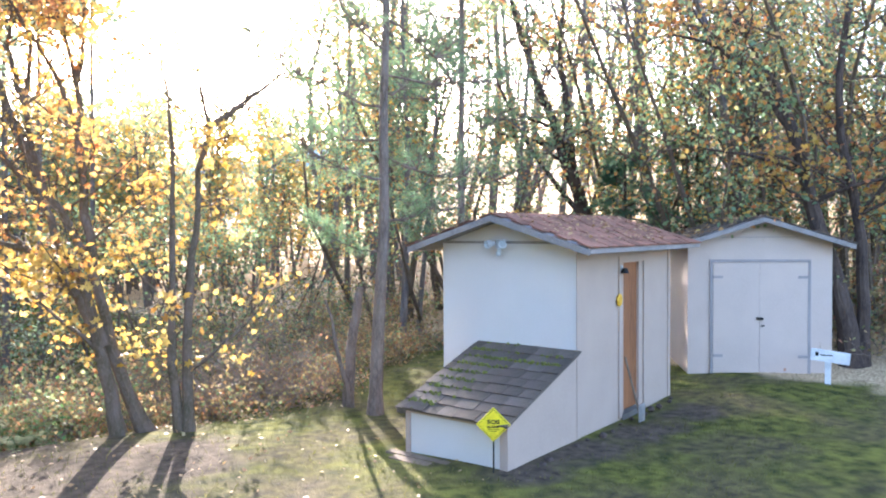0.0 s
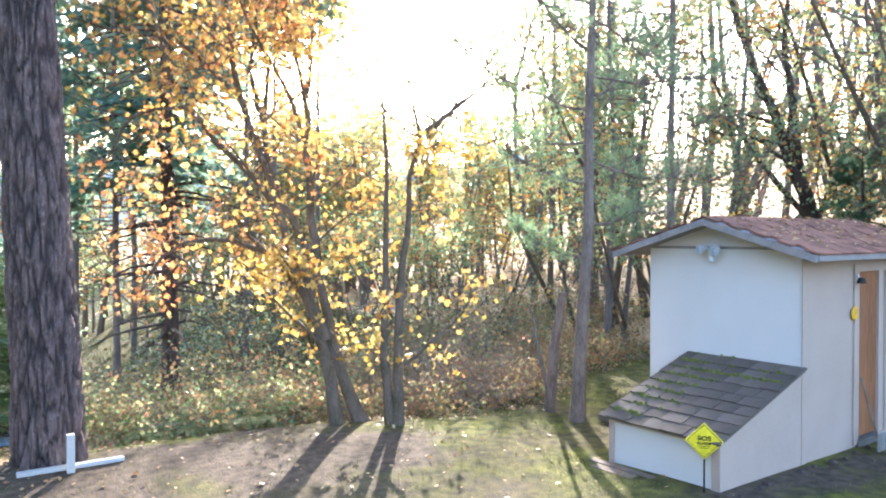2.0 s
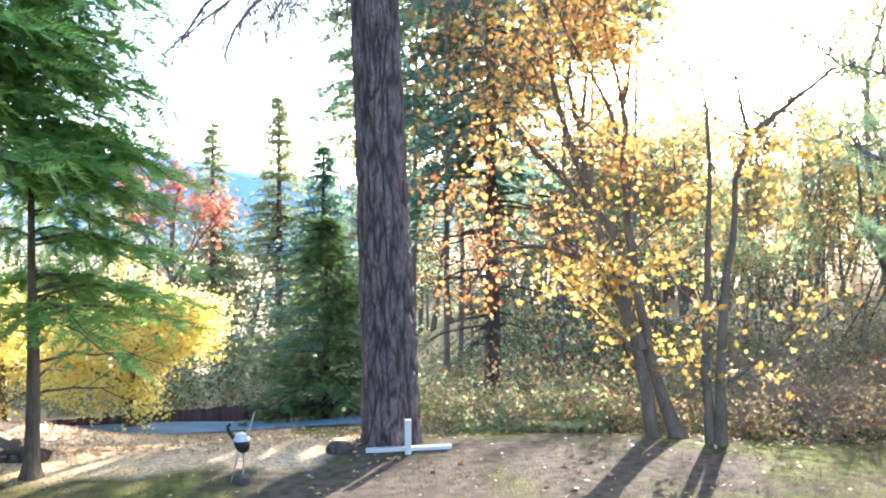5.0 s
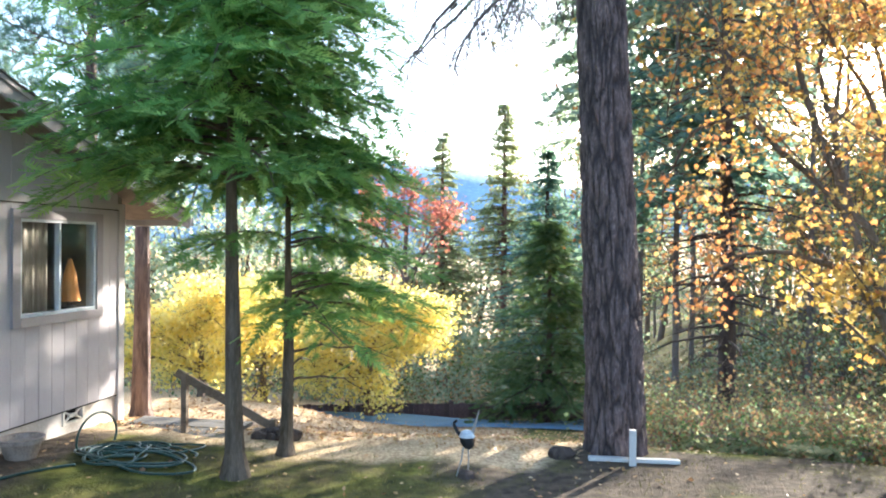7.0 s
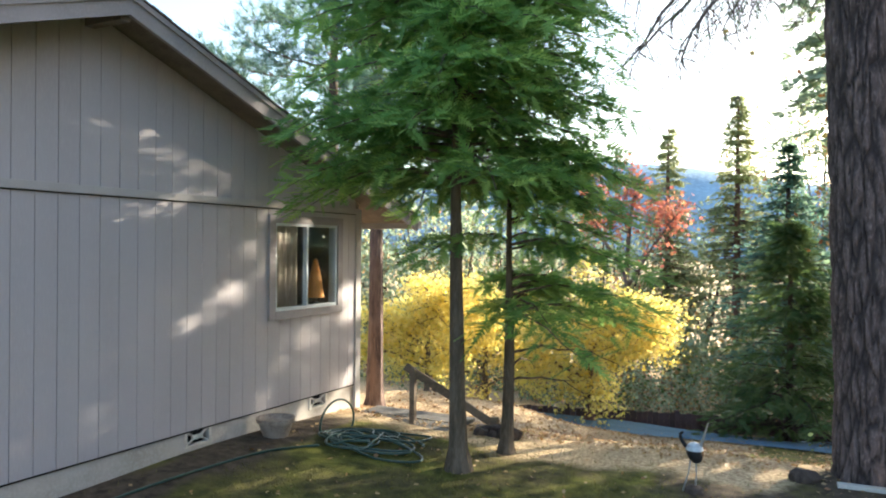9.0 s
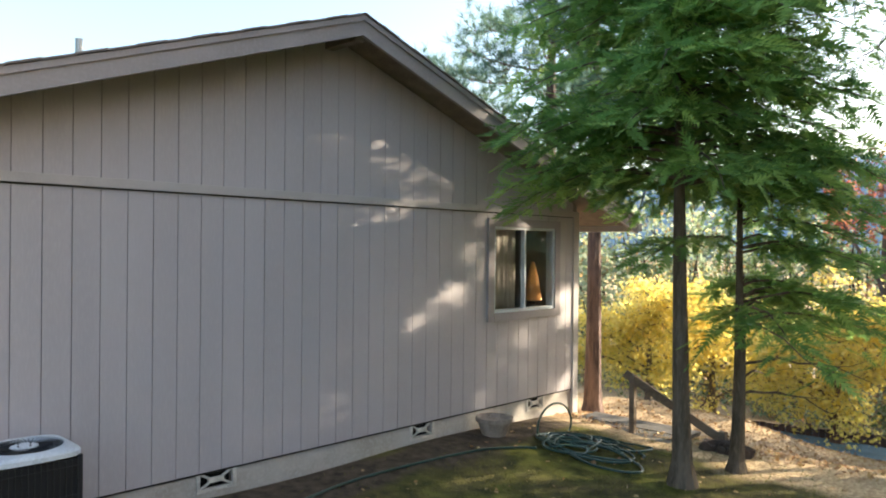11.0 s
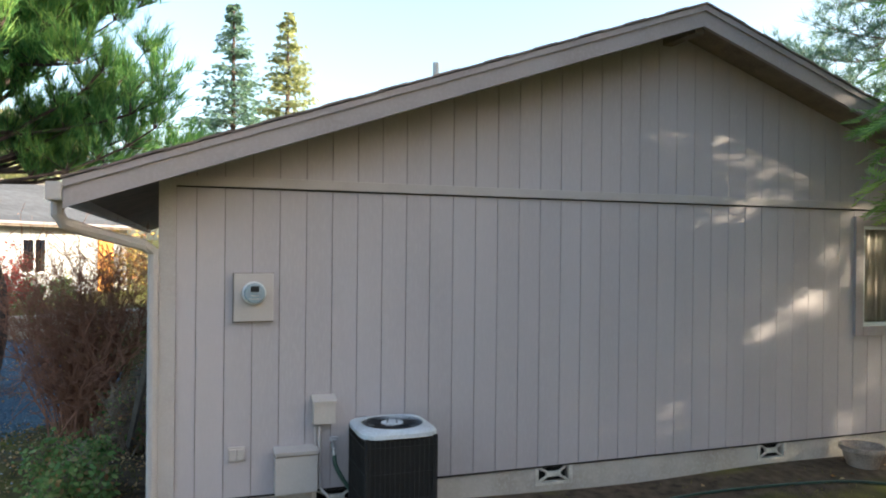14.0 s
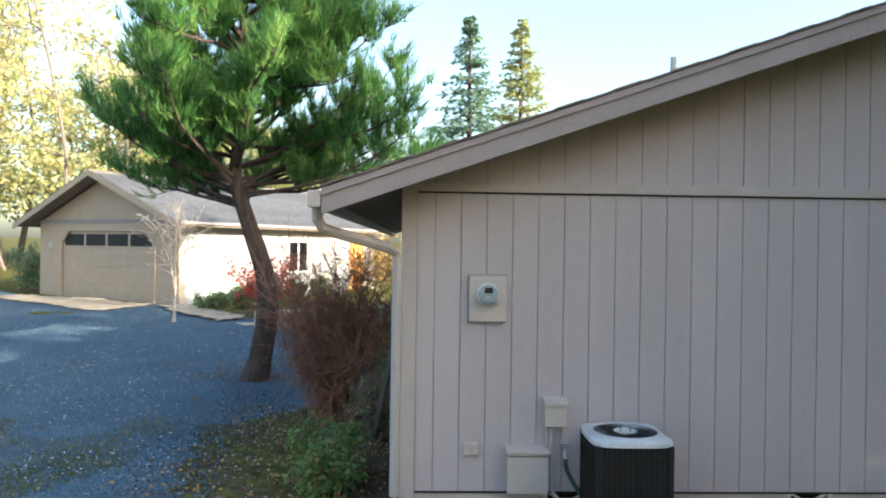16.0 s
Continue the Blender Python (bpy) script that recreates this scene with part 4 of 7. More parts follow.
def conifer(name, base, line, r0, label, seed, bark="bark_dark", needle="needle_cedar", low=1.5, top=9.0, reach=(2.3, 0.4), count=90, droop=0.5, spray=0.17, side_gap=0.16, feather=True, per=2, dead=0, rise=0.25, gappy=0.0, trunk_n=14, keep=None, skew=1.0, ragged=0.6):
    """A trunk along line, and drooping branches with side twigs that carry flat sprays of needles."""
    rng = np.random.default_rng(seed)
    t = thing(name, base, label, "tree")
    b0 = np.array(base)
    wood = Mesh()
    P = ease(np.asarray(line, float) - b0, trunk_n)
    R = np.linspace(r0, r0 * 0.12, trunk_n)
    R[0] *= 1.9
    R[1] *= 1.1
    wood.tube(P, R, 10, 0.05)
    C, A = [], []
    zs = P[:, 2]
    for k in range(count + dead):
        bare = k >= count
        z = low + (top - low) * rng.random() ** skew if not bare else rng.uniform(low * 0.35, low * 1.2)
        f = np.clip((z - low) / (top - low), 0, 1)
        p = np.array([np.interp(z, zs, P[:, 0]), np.interp(z, zs, P[:, 1]), z])
        rad = (reach[0] * (1 - f) + reach[1] * f) * rng.uniform(ragged, 1.1) * (0.7 if bare else 1)
        az = rng.uniform(0, 2 * np.pi)
        if keep is not None and not keep(az, z):
            continue
        o = np.array([math.cos(az), math.sin(az), 0])
        n = 8
        s = np.linspace(0, 1, n)
        B = p + o * (rad * s)[:, None]
        B[:, 2] += rad * (rise * s - droop * s ** 2) + rng.normal(size=n) * 0.012
        B[:, :2] += (np.array([-o[1], o[0]])[None] * (rng.normal() * 0.15 * rad * s ** 2)[:, None])
        wood.tube(B, np.linspace(max(0.006, r0 * 0.16 * (1 - f) + 0.005), 0.003, n), 5)
        if bare or rng.random() < gappy:
            for q in B[3::2]:
                dd = rand_dirs(1, 0.4, rng)[0] + o * 0.8
                branch_out(wood, q, dd, rng.uniform(0.2, 0.5) * rad, 0.004, rng, 0.4, -0.2, 4, 3)
            continue
        m = max(4, int(rad / side_gap))
        for j in range(m):
            u = 0.12 + 0.88 * (j + rng.random()) / m
            q = np.array([np.interp(u, s, B[:, i]) for i in range(3)])
            for sd in (-1, 1):
                ln = rad * 0.42 * (1.15 - u) * rng.uniform(0.6, 1.2) + 0.1
                d = o * 0.75 + sd * np.array([-o[1], o[0], 0]) * rng.uniform(0.6, 1.0)
                d /= np.linalg.norm(d)
                mm = max(2, int(ln / (spray * 0.42)))
                for i in range(mm):
                    v = (i + rng.random() * 0.6) / mm
                    c = q + d * ln * v - np.array([0, 0, droop * 0.7 * ln * v * v])
                    for _ in range(per):
                        C.append(c + rng.normal(size=3) * 0.015)
                        A.append(d + rng.normal(size=3) * 0.35 - np.array([0, 0, 0.25 + 0.4 * v * droop]))
        C.append(B[-1])
        A.append(o - np.array([0, 0, droop]))
    part("trunk", wood.out(), bark, t)
    C, A = np.array(C), np.array(A)
    A /= np.linalg.norm(A, axis=1)[:, None]
    up = np.array([0, 0, 1.0]) + rng.normal(size=A.shape) * 0.35
    Bx = np.cross(A, up)
    Bx /= np.linalg.norm(Bx, axis=1)[:, None] + 1e-9
    S = spray * rng.uniform(0.6, 1.3, (len(A), 1))
    leaf_object("crown", C, A * S, Bx * S, FEATHER if feather else DIAMOND, needle, t, FEATHER_F if feather else None)
    return t


def tufts(name, places, ways, length, per, material, parent, rng, width=0.004, spread=0.7):
    """Tufts of long needles at twig ends."""
    c = np.repeat(np.asarray(places), per, axis=0) + rng.normal(size=(len(places) * per, 3)) * length * 0.12
    a = np.repeat(np.asarray(ways), per, axis=0) + rng.normal(size=c.shape) * spread
    a /= np.linalg.norm(a, axis=1)[:, None]
    s = length * rng.uniform(0.7, 1.15, (len(c), 1))
    b = across_of(a, rng) * width
    return leaf_object(name, c, a * s, b, BLADE, material, parent)


def pine(name, base, line, r0, label, seed, bark, needle, branches, length=0.18, per=26, twigs=6, r1=0.05, width=0.006, sides=10, hang=0.0, upright=0.0, spread=0.7, tuft_at=(2, 3)):
    """A pine: branches given as (height, turn, reach, rise); tufts of needles on their outer twigs."""
    rng = np.random.default_rng(seed)
    t = thing(name, base, label, "tree")
    b0 = np.array(base)
    wood = Mesh()
    P = ease(np.asarray(line, float) - b0, 18)
    R = np.linspace(r0, r1, 18)
    R[0] *= 1.3
    wood.tube(P, R, sides, 0.04)
    C, A = [], []
    for z, az, rad, rise in branches:
        p = np.array([np.interp(z, P[:, 2], P[:, 0]), np.interp(z, P[:, 2], P[:, 1]), z])
        o = np.array([-math.sin(radians(az)), math.cos(radians(az)), rise])
        B = branch_out(wood, p, o, rad, max(0.015, r0 * 0.2), rng, 0.22, 0.3 - hang, 7, 6)
        for q in B[2:]:
            for _ in range(twigs):
                d = rand_dirs(1, 0.3, rng)[0] + o * 0.5 + np.array([0, 0, 0.25 - hang + upright])
                T = branch_out(wood, q, d, rng.uniform(0.25, 0.65) * min(1, rad / 2), 0.009, rng, 0.3, 0.5 - hang, 4, 4)
                for i in tuft_at:
                    C.append(T[i])
                    w = T[i] - T[i - 1]
                    A.append(w / np.linalg.norm(w) + np.array([0, 0, 0.15 + upright]))
    part("trunk", wood.out(), bark, t)
    if needle:
        A = np.array(A)
        A /= np.linalg.norm(A, axis=1)[:, None]
        tufts("crown", np.array(C), A, length, per, needle, t, rng, width, spread)
    return t


def on_land(p, sink=0.03):
    return (p[0], p[1], float(land(p[0], p[1])) - sink)


# the big pine at the crest, with deep bark plates
def plated_trunk(line, r0, r1, seed, rows=230, cols=120):
    rng = np.random.default_rng(seed)
    P = ease(line, rows)
    f = np.linspace(0, 1, rows)
    R = r0 * (1 - f) + r1 * f + 0.07 * np.exp(-f * 22)
    V, plates = [], []
    for i in range(rows):
        for k in range(cols):
            a = 2 * math.pi * k / cols
            p = Vector((math.cos(a) * 3.5, math.sin(a) * 3.5, P[i][2] * 1.5))
            w = noise.noise(p * 0.5) * 1.3 + noise.noise(p * 1.6) * 0.55
            c = noise.voronoi(Vector((p.x + w, p.y + w, p.z)), distance_metric="DISTANCE")[0]
            c2 = noise.voronoi(Vector((p.x * 2.2 - w, p.y * 2.2, p.z * 2.6)), distance_metric="DISTANCE")[0]
            ridge = min(1.0, (c[1] - c[0]) * 2.6, 0.45 + (c2[1] - c2[0]) * 2.0 + 0.25 * noise.noise(p * 2.3))
            r_ = R[i] * (1 + 0.02 * noise.noise(Vector((math.cos(a), math.sin(a), i * 0.03)))) + 0.046 * (max(ridge, 0.0) ** 0.6 - 0.7) + 0.008 * noise.noise(p * 1.7)
            plates.append(ridge)
            V.append((P[i][0] + r_ * math.cos(a), P[i][1] + r_ * math.sin(a), P[i][2]))
    F = [(i * cols + k, i * cols + (k + 1) % cols, (i + 1) * cols + (k + 1) % cols, (i + 1) * cols + k) for i in range(rows - 1) for k in range(cols)]
    return (V, F), plates


big = thing("pine_tree", (0.47, 8.34, -0.05), "large old pine with deeply furrowed grey-brown bark", "tree")
bark_mesh, plates = plated_trunk([(0, 0, -0.1), (-0.04, 0, 1.25), (-0.12, 0, 3.15), (-0.22, 0.01, 5.6), (-0.3, 0.0, 9.5)], 0.335, 0.24, 3)
bt = part("trunk", bark_mesh, "bark_plates", big)
bt.data.attributes.new("plate", "FLOAT", "POINT").data.foreach_set("value", plates)
rng = np.random.default_rng(11)
bc, ba = [], []
for z, az, rad in ((5.9, 40, 2.6), (6.3, 78, 3.2), (5.6, 110, 2.2), (6.2, 60, 3.0), (7.0, 20, 2.5), (6.6, 150, 3.0), (5.7, -80, 1.6), (6.6, -50, 2.2), (7.5, 95, 3.6), (5.6, 55, 1.3), (5.8, 88, 1.6), (5.75, 20, 1.5)):
    tw = Mesh()
    o = np.array([-math.sin(radians(az)), math.cos(radians(az)), 0.0])
    B = branch_out(tw, (-0.25, 0, z), o + np.array([0, 0, -0.05]), rad, 0.045, rng, 0.25, -0.25, 9, 6)
    for q in B[3:]:
        for _ in range(4):
            d = rand_dirs(1, 0.5, rng)[0] * 0.7 + np.array([0, 0, -0.75]) + o * 0.25
            T = branch_out(tw, q, d, rng.uniform(0.4, 1.15), 0.008, rng, 0.5, -0.35, 7, 4)
            for w in T[2:]:
                T2 = branch_out(tw, w, rand_dirs(1, 0.2, rng)[0] + np.array([0, 0, -0.5]), rng.uniform(0.1, 0.32), 0.0045, rng, 0.6, -0.1, 4, 3)
                if rng.random() < 0.3:
                    bc.append(T2[-1])
                    ba.append(T2[-1] - T2[-2])
    part("hanging_branch", tw.out(), "bark_haze", big, "bare crooked hanging twigs")
for z, az, rad, drops in ((5.75, 92, 3.2, (1.1, 1.35, 2.3, 2.55, 2.8, 3.0)), (5.5, 84, 1.7, (0.9, 1.15, 1.3, 1.5)), (5.7, 100, 4.2, (3.3, 3.7, 4.0))):
    tw = Mesh()
    o = np.array([-math.sin(radians(az)), math.cos(radians(az)), 0.0])
    B = branch_out(tw, (-0.25, 0, z), o + np.array([0, 0, 0.02]), rad, 0.035, rng, 0.12, -0.05, 12, 6)
    for far in drops:
        k = min(11, int(far / rad * 11))
        for _ in range(2):
            T = branch_out(tw, B[k], np.array([rng.normal() * 0.35, rng.normal() * 0.35, -0.9]), rng.uniform(0.9, 1.5), 0.011, rng, 0.42, -0.3, 10, 4)
            for w in T[2:]:
                T2 = branch_out(tw, w, rand_dirs(1, 0.2, rng)[0] + np.array([0, 0, -0.4]), rng.uniform(0.12, 0.45), 0.005, rng, 0.6, 0.25, 6, 3)
                if rng.random() < 0.25:
                    bc.append(T2[-1])
                    ba.append(T2[-1] - T2[-2])
    part("hanging_branch", tw.out(), "bark_haze", big, "bare crooked hanging twigs")
ba = np.array(ba) / np.linalg.norm(np.array(ba), axis=1)[:, None]
tufts("needles", np.array(bc), ba, 0.12, 12, "needle_light", big, rng, 0.004)

def clumped(p, seed, over=-0.02, scale=1.5):
    """Which of many places lie in a clump of leaves rather than a gap."""
    return np.array([noise.noise(Vector((a * scale, b * scale, c * scale + seed * 9))) > over for a, b, c in p])


# two maples on the crest
broadleaf("maple_tree", (3.6, 8.15, -0.1), [
    ([(3.52, 8.17, -0.15), (3.47, 8.2, 0.38), (3.38, 8.23, 0.87), (3.29, 8.27, 1.25), (3.05, 8.36, 1.73), (2.79, 8.45, 2.03), (2.35, 8.58, 2.21)], 0.09, 0.03),
    ([(3.4, 8.22, 1.0), (3.24, 8.29, 1.56), (2.99, 8.38, 2.18), (2.74, 8.47, 2.8), (2.29, 8.6, 3.27), (1.9, 8.7, 3.75)], 0.06, 0.02),
    ([(3.88, 8.12, -0.15), (3.66, 8.22, 0.46), (3.51, 8.29, 1.05), (3.33, 8.36, 1.82), (3.11, 8.44, 2.36), (2.86, 8.53, 2.87), (2.77, 8.56, 3.56), (2.84, 8.54, 4.4)], 0.085, 0.02),
    ([(3.36, 8.35, 1.76), (3.28, 8.38, 2.46), (3.25, 8.39, 3.09), (3.22, 8.4, 3.92), (3.03, 8.47, 4.9), (3.1, 8.45, 6.2)], 0.06, 0.012),
    ([(2.86, 8.53, 2.87), (2.5, 8.62, 3.9), (2.35, 8.7, 5.0), (2.2, 8.75, 6.3)], 0.05, 0.012),
    ([(2.29, 8.6, 3.27), (1.75, 8.75, 4.1), (1.5, 8.8, 5.2), (1.35, 8.85, 6.2)], 0.04, 0.012),
    ([(3.22, 8.4, 3.9), (3.36, 8.5, 4.5), (3.3, 8.6, 5.4)], 0.035, 0.01),
    ([(2.77, 8.56, 3.56), (2.62, 8.6, 4.3), (2.8, 8.65, 5.3)], 0.035, 0.01),
    ([(3.25, 8.39, 3.1), (3.1, 8.5, 3.9), (2.7, 8.6, 4.6), (2.4, 8.7, 5.3)], 0.035, 0.01),
    ([(2.35, 8.58, 2.21), (1.85, 8.75, 2.15), (1.45, 8.85, 1.7), (1.3, 8.9, 1.1)], 0.028, 0.008),
    ([(1.9, 8.7, 3.75), (1.35, 8.85, 3.6), (1.05, 8.95, 2.9), (1.0, 8.95, 2.2)], 0.022, 0.008),
    ([(2.5, 8.62, 3.9), (1.7, 8.8, 4.6), (1.2, 8.9, 4.5), (1.05, 8.95, 3.8)], 0.025, 0.008)],
    "leaning multi-stemmed maple with mossy bark and thin orange-yellow leaves", "bark_moss",
    [("leaf_orange", 0.42, 0.07, 0.15, 4, lambda p: (p[:, 0] < 2.3) & (p[:, 2] < 3.5) & clumped(p, 2.1, -0.08)),
     ("leaf_orange", 0.16, 0.07, 0.17, 4, lambda p: (p[:, 0] < 2.3) & (p[:, 2] > 3.5) & clumped(p, 2.1, -0.08)),
     ("leaf_orange", 0.2, 0.07, 0.15, 4, lambda p: (p[:, 0] > 2.3) & (p[:, 2] > 2.0) & clumped(p, 3.1)),
     ("leaf_yellow", 0.34, 0.07, 0.15, 4, lambda p: (p[:, 0] > 1.5) & (p[:, 2] > 2.4) & clumped(p, 4.7)),
     ("leaf_yellow", 0.2, 0.07, 0.2, 4, lambda p: (p[:, 2] > 3.5) & clumped(p, 5.9, -0.1)),
     ("leaf_orange", 0.1, 0.07, 0.2, 4, lambda p: (p[:, 2] > 3.8) & clumped(p, 7.9, -0.1)),
     ("leaf_yellow", 0.75, 0.084, 0.12, 4, lambda p: (p[:, 0] > 2.1) & (p[:, 2] < 2.1))], 21, side=9, side_len=(0.8, 2.2), twigs=3, first=0.3)
broadleaf("maple_tree", (4.06, 7.7, -0.1), [
    ([(4.04, 7.7, -0.15), (3.98, 7.74, 0.47), (3.94, 7.76, 1.18), (3.98, 7.73, 1.88), (3.97, 7.74, 2.45), (3.96, 7.75, 3.06), (3.95, 7.75, 3.74), (3.88, 7.8, 4.2)], 0.062, 0.012),
    ([(4.09, 7.68, -0.15), (4.09, 7.68, 0.61), (4.11, 7.67, 1.32), (4.13, 7.66, 1.88), (4.21, 7.61, 2.38), (4.23, 7.6, 3.06), (4.32, 7.55, 3.47), (4.24, 7.59, 3.87), (4.2, 7.64, 4.3)], 0.066, 0.012),
    ([(4.32, 7.55, 3.45), (4.56, 7.41, 3.63), (4.85, 7.22, 3.93), (5.05, 7.1, 4.1)], 0.045, 0.012)],
    "slender forked maple with dark mossy stems and yellow leaves", "bark_moss",
    [("leaf_yellow", 0.75, 0.08, 0.14, 4, lambda p: (p[:, 2] < 3.4) & clumped(p, 6.3, -0.12))], 22, side=8, side_len=(0.5, 1.6), twigs=3, first=0.15)

# slim pine by the shed and its dead neighbour
pine("pine_tree", (6.14, 6.8, 0.0), [(6.14, 6.8, -0.05), (6.18, 6.76, 1.18), (6.23, 6.71, 2.32), (6.24, 6.71, 3.74), (6.27, 6.68, 5.15), (6.3, 6.66, 9.0)], 0.092, "slim straight pine with sparse olive needles", 31, "bark_grey", "needle_light",
     [(z, a, r_, ri) for z, a, r_, ri in [(2.0, 60, 0.9, -0.1), (2.4, -80, 1.1, -0.2), (2.9, 95, 1.4, 0.0), (3.2, -100, 1.6, -0.25), (3.4, 10, 1.2, 0), (3.8, 70, 1.7, 0.05), (4.0, -60, 1.7, -0.1), (4.2, -120, 1.8, 0.0), (4.5, 100, 1.6, 0.1), (4.9, -90, 2.0, -0.05), (5.1, 60, 1.5, 0.1), (5.4, -30, 1.6, 0), (5.6, 160, 1.4, 0.1), (6.0, -110, 1.9, 0.1), (6.4, 80, 1.5, 0.2), (7.0, -60, 1.4, 0.3), (7.6, 50, 1.2, 0.3), (8.3, 150, 1.0, 0.4)]], length=0.11, per=16, twigs=9, r1=0.03, width=0.006)
q = on_land((10.0, 8.7))
pine("pine_tree", q, [q, (q[0], q[1], 4.0), (q[0] + 0.1, q[1], 11.0)], 0.085, "thin pine with open olive crown behind the shed", 32, "bark_grey", "needle_light",
     [(z, 61 * k * 1.7, 1.5 + 0.3 * (k % 4), -0.2 + 0.08 * (k % 3)) for k, z in enumerate(np.linspace(2.4, 9.5, 22))], length=0.12, per=14, twigs=8, r1=0.03, width=0.007)
sn = thing("tree_stump", (6.17, 7.36, -0.1), "broken grey dead trunk leaning beside the pine", "dead tree")
sm = Mesh()
sm.tube(ease([(0, 0, 0), (0.03, -0.03, 0.7), (0.1, -0.08, 1.35), (0.13, -0.1, 1.62)], 9, 0.01), np.linspace(0.08, 0.05, 9), 9, 0.12)
sm.tube(ease([(0.02, -0.1, 0), (-0.2, -0.1, 0.6), (-0.4, -0.1, 1.5)], 7, 0.015), np.linspace(0.04, 0.015, 7), 6, 0.1)
part("trunk", sm.out(), "bark_grey", sn)

# conifers near the house corner
conifer("cedar_tree", (-3.18, 6.53, -0.03), [(-3.18, 6.53, -0.05), (-3.21, 6.51, 1.34), (-3.23, 6.5, 2.98), (-3.23, 6.5, 4.33), (-3.22, 6.5, 9.6)], 0.092, "green drooping conifer with feathery sprays near the house", 41, "bark_cedar", "needle_cedar", low=2.85, top=10.5, reach=(1.8, 0.6), count=250, droop=0.5, spray=0.22, side_gap=0.15, per=1, skew=1.3, rise=0.34)
conifer("cedar_tree", (-3.0, 7.35, -0.05), [(-3.01, 7.35, -0.08), (-2.99, 7.36, 1.24), (-3.0, 7.35, 2.28), (-3.0, 7.35, 6.5)], 0.075, "smaller dark green conifer with drooping lower branches", 42, "bark_cedar", "needle_cedar", low=1.55, top=6.6, reach=(1.8, 0.3), count=95, droop=0.45, spray=0.22, side_gap=0.16, per=1, dead=10, rise=0.3, skew=1.15, keep=lambda az, z: not (2.0 < az < 4.4 and z < 3.4))

# dark fir beyond the crest
p = on_land(polar(-11.2, 13.5))
conifer("fir_tree", p, [p, (p[0] - 0.05, p[1], 3), (p[0] - 0.15, p[1], 15)], 0.2, "tall dark-trunked fir with bare lower limbs", 43, "bark_dark", "needle_blue", low=3.9, top=14, reach=(2.3, 0.8), count=120, droop=0.35, spray=0.16, side_gap=0.26, feather=False, per=2, dead=40, rise=0.12, gappy=0.35, ragged=0.35)
p = on_land(polar(-7.5, 15.5))
conifer("fir_tree", p, [p, (p[0], p[1], 14)], 0.075, "tall thin fir behind the maple", 44, "bark_haze", "needle_blue", low=3.6, top=13, reach=(2.3, 0.8), count=110, droop=0.35, spray=0.16, side_gap=0.28, feather=False, per=2, dead=12, rise=0.1, gappy=0.4)

# a stand of tall firs farther back, added to shade the house wall and yard
for k, (x, y, h, low) in enumerate(((3.2, 16.5, 16, 7.0), (1.6, 19.0, 17, 7.2), (3.4, 22.5, 18, 8.9), (0.4, 23.0, 17, 8.3), (5.6, 19.0, 16, 9.0), (7.2, 21.5, 17, 10.1), (9.0, 22.5, 17, 10.6))):
    q = on_land((x, y))
    conifer("fir_tree", q, [q, (x + 0.2, y, h)], 0.085, "tall thin fir in the shading stand added behind the maple", 45 + 100 * k, "bark_haze", "needle_hazed", low=low, top=h - 0.5, reach=(2.4, 0.5), count=112 if k == 1 else 84, gappy=0.08, keep=(lambda az, z: z > 11.2 or math.sin(az * 3 + z * 5) > -0.85) if k == 1 else None, droop=0.35, spray=0.2, side_gap=0.28, feather=False, per=2, dead=16, rise=0.12)

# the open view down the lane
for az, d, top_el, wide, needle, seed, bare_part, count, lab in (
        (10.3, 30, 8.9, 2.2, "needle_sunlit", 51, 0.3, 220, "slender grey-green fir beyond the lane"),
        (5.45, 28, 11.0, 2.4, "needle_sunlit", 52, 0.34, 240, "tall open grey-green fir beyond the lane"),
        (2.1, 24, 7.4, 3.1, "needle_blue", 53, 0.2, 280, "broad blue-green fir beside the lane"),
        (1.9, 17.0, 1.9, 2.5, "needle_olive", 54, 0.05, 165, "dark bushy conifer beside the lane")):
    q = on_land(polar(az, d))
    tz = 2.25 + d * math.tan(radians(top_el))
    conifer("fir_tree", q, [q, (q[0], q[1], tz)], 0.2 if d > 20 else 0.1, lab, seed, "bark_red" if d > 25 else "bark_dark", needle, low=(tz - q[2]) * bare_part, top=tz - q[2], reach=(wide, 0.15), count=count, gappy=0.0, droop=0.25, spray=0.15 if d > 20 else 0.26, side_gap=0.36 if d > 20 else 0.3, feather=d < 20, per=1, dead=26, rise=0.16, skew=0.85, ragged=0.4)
for az, d, z0, z1, wide, seed in ((15.87, 17.0, -1.0, 1.75, 2.0, 61), (28.5, 17.5, -0.9, 1.75, 2.1, 62), (24.0, 20.0, -1.3, 1.2, 1.6, 63)):
    q = on_land(polar(az, d))
    side = (polar(az - 90, 1.0))
    o = Vector((q[0], q[1], 0)) + (side * -0.35 if seed == 61 else side * 0)
    broadleaf("maple_tree", q, [([q, (q[0], q[1], z0 + 0.3), (q[0], q[1], z1 - 0.4)], 0.12, 0.03)] + [([(q[0], q[1], z0 + 0.2 + 0.25 * k), (q[0] + side.x * s * wide * 0.45, q[1] + side.y * s * wide * 0.45, z0 + 0.6 + 0.3 * k), (q[0] + side.x * s * wide * 0.85, q[1] + side.y * s * wide * 0.85, z0 + 0.7 + 0.35 * k)], 0.04, 0.01) for k, s in enumerate((-1, 1, -0.8, 0.9, 0.4))],
              "bright yellow autumn maple beside the lane", "bark_red" if seed == 61 else "bark_grey", [("leaf_bright", 0.95, 0.082, 0.18, 8, None)], seed, side=9, side_len=(0.6, 1.5), twigs=3, first=0.25, droop=0.25)
q = on_land(polar(13.2, 24))
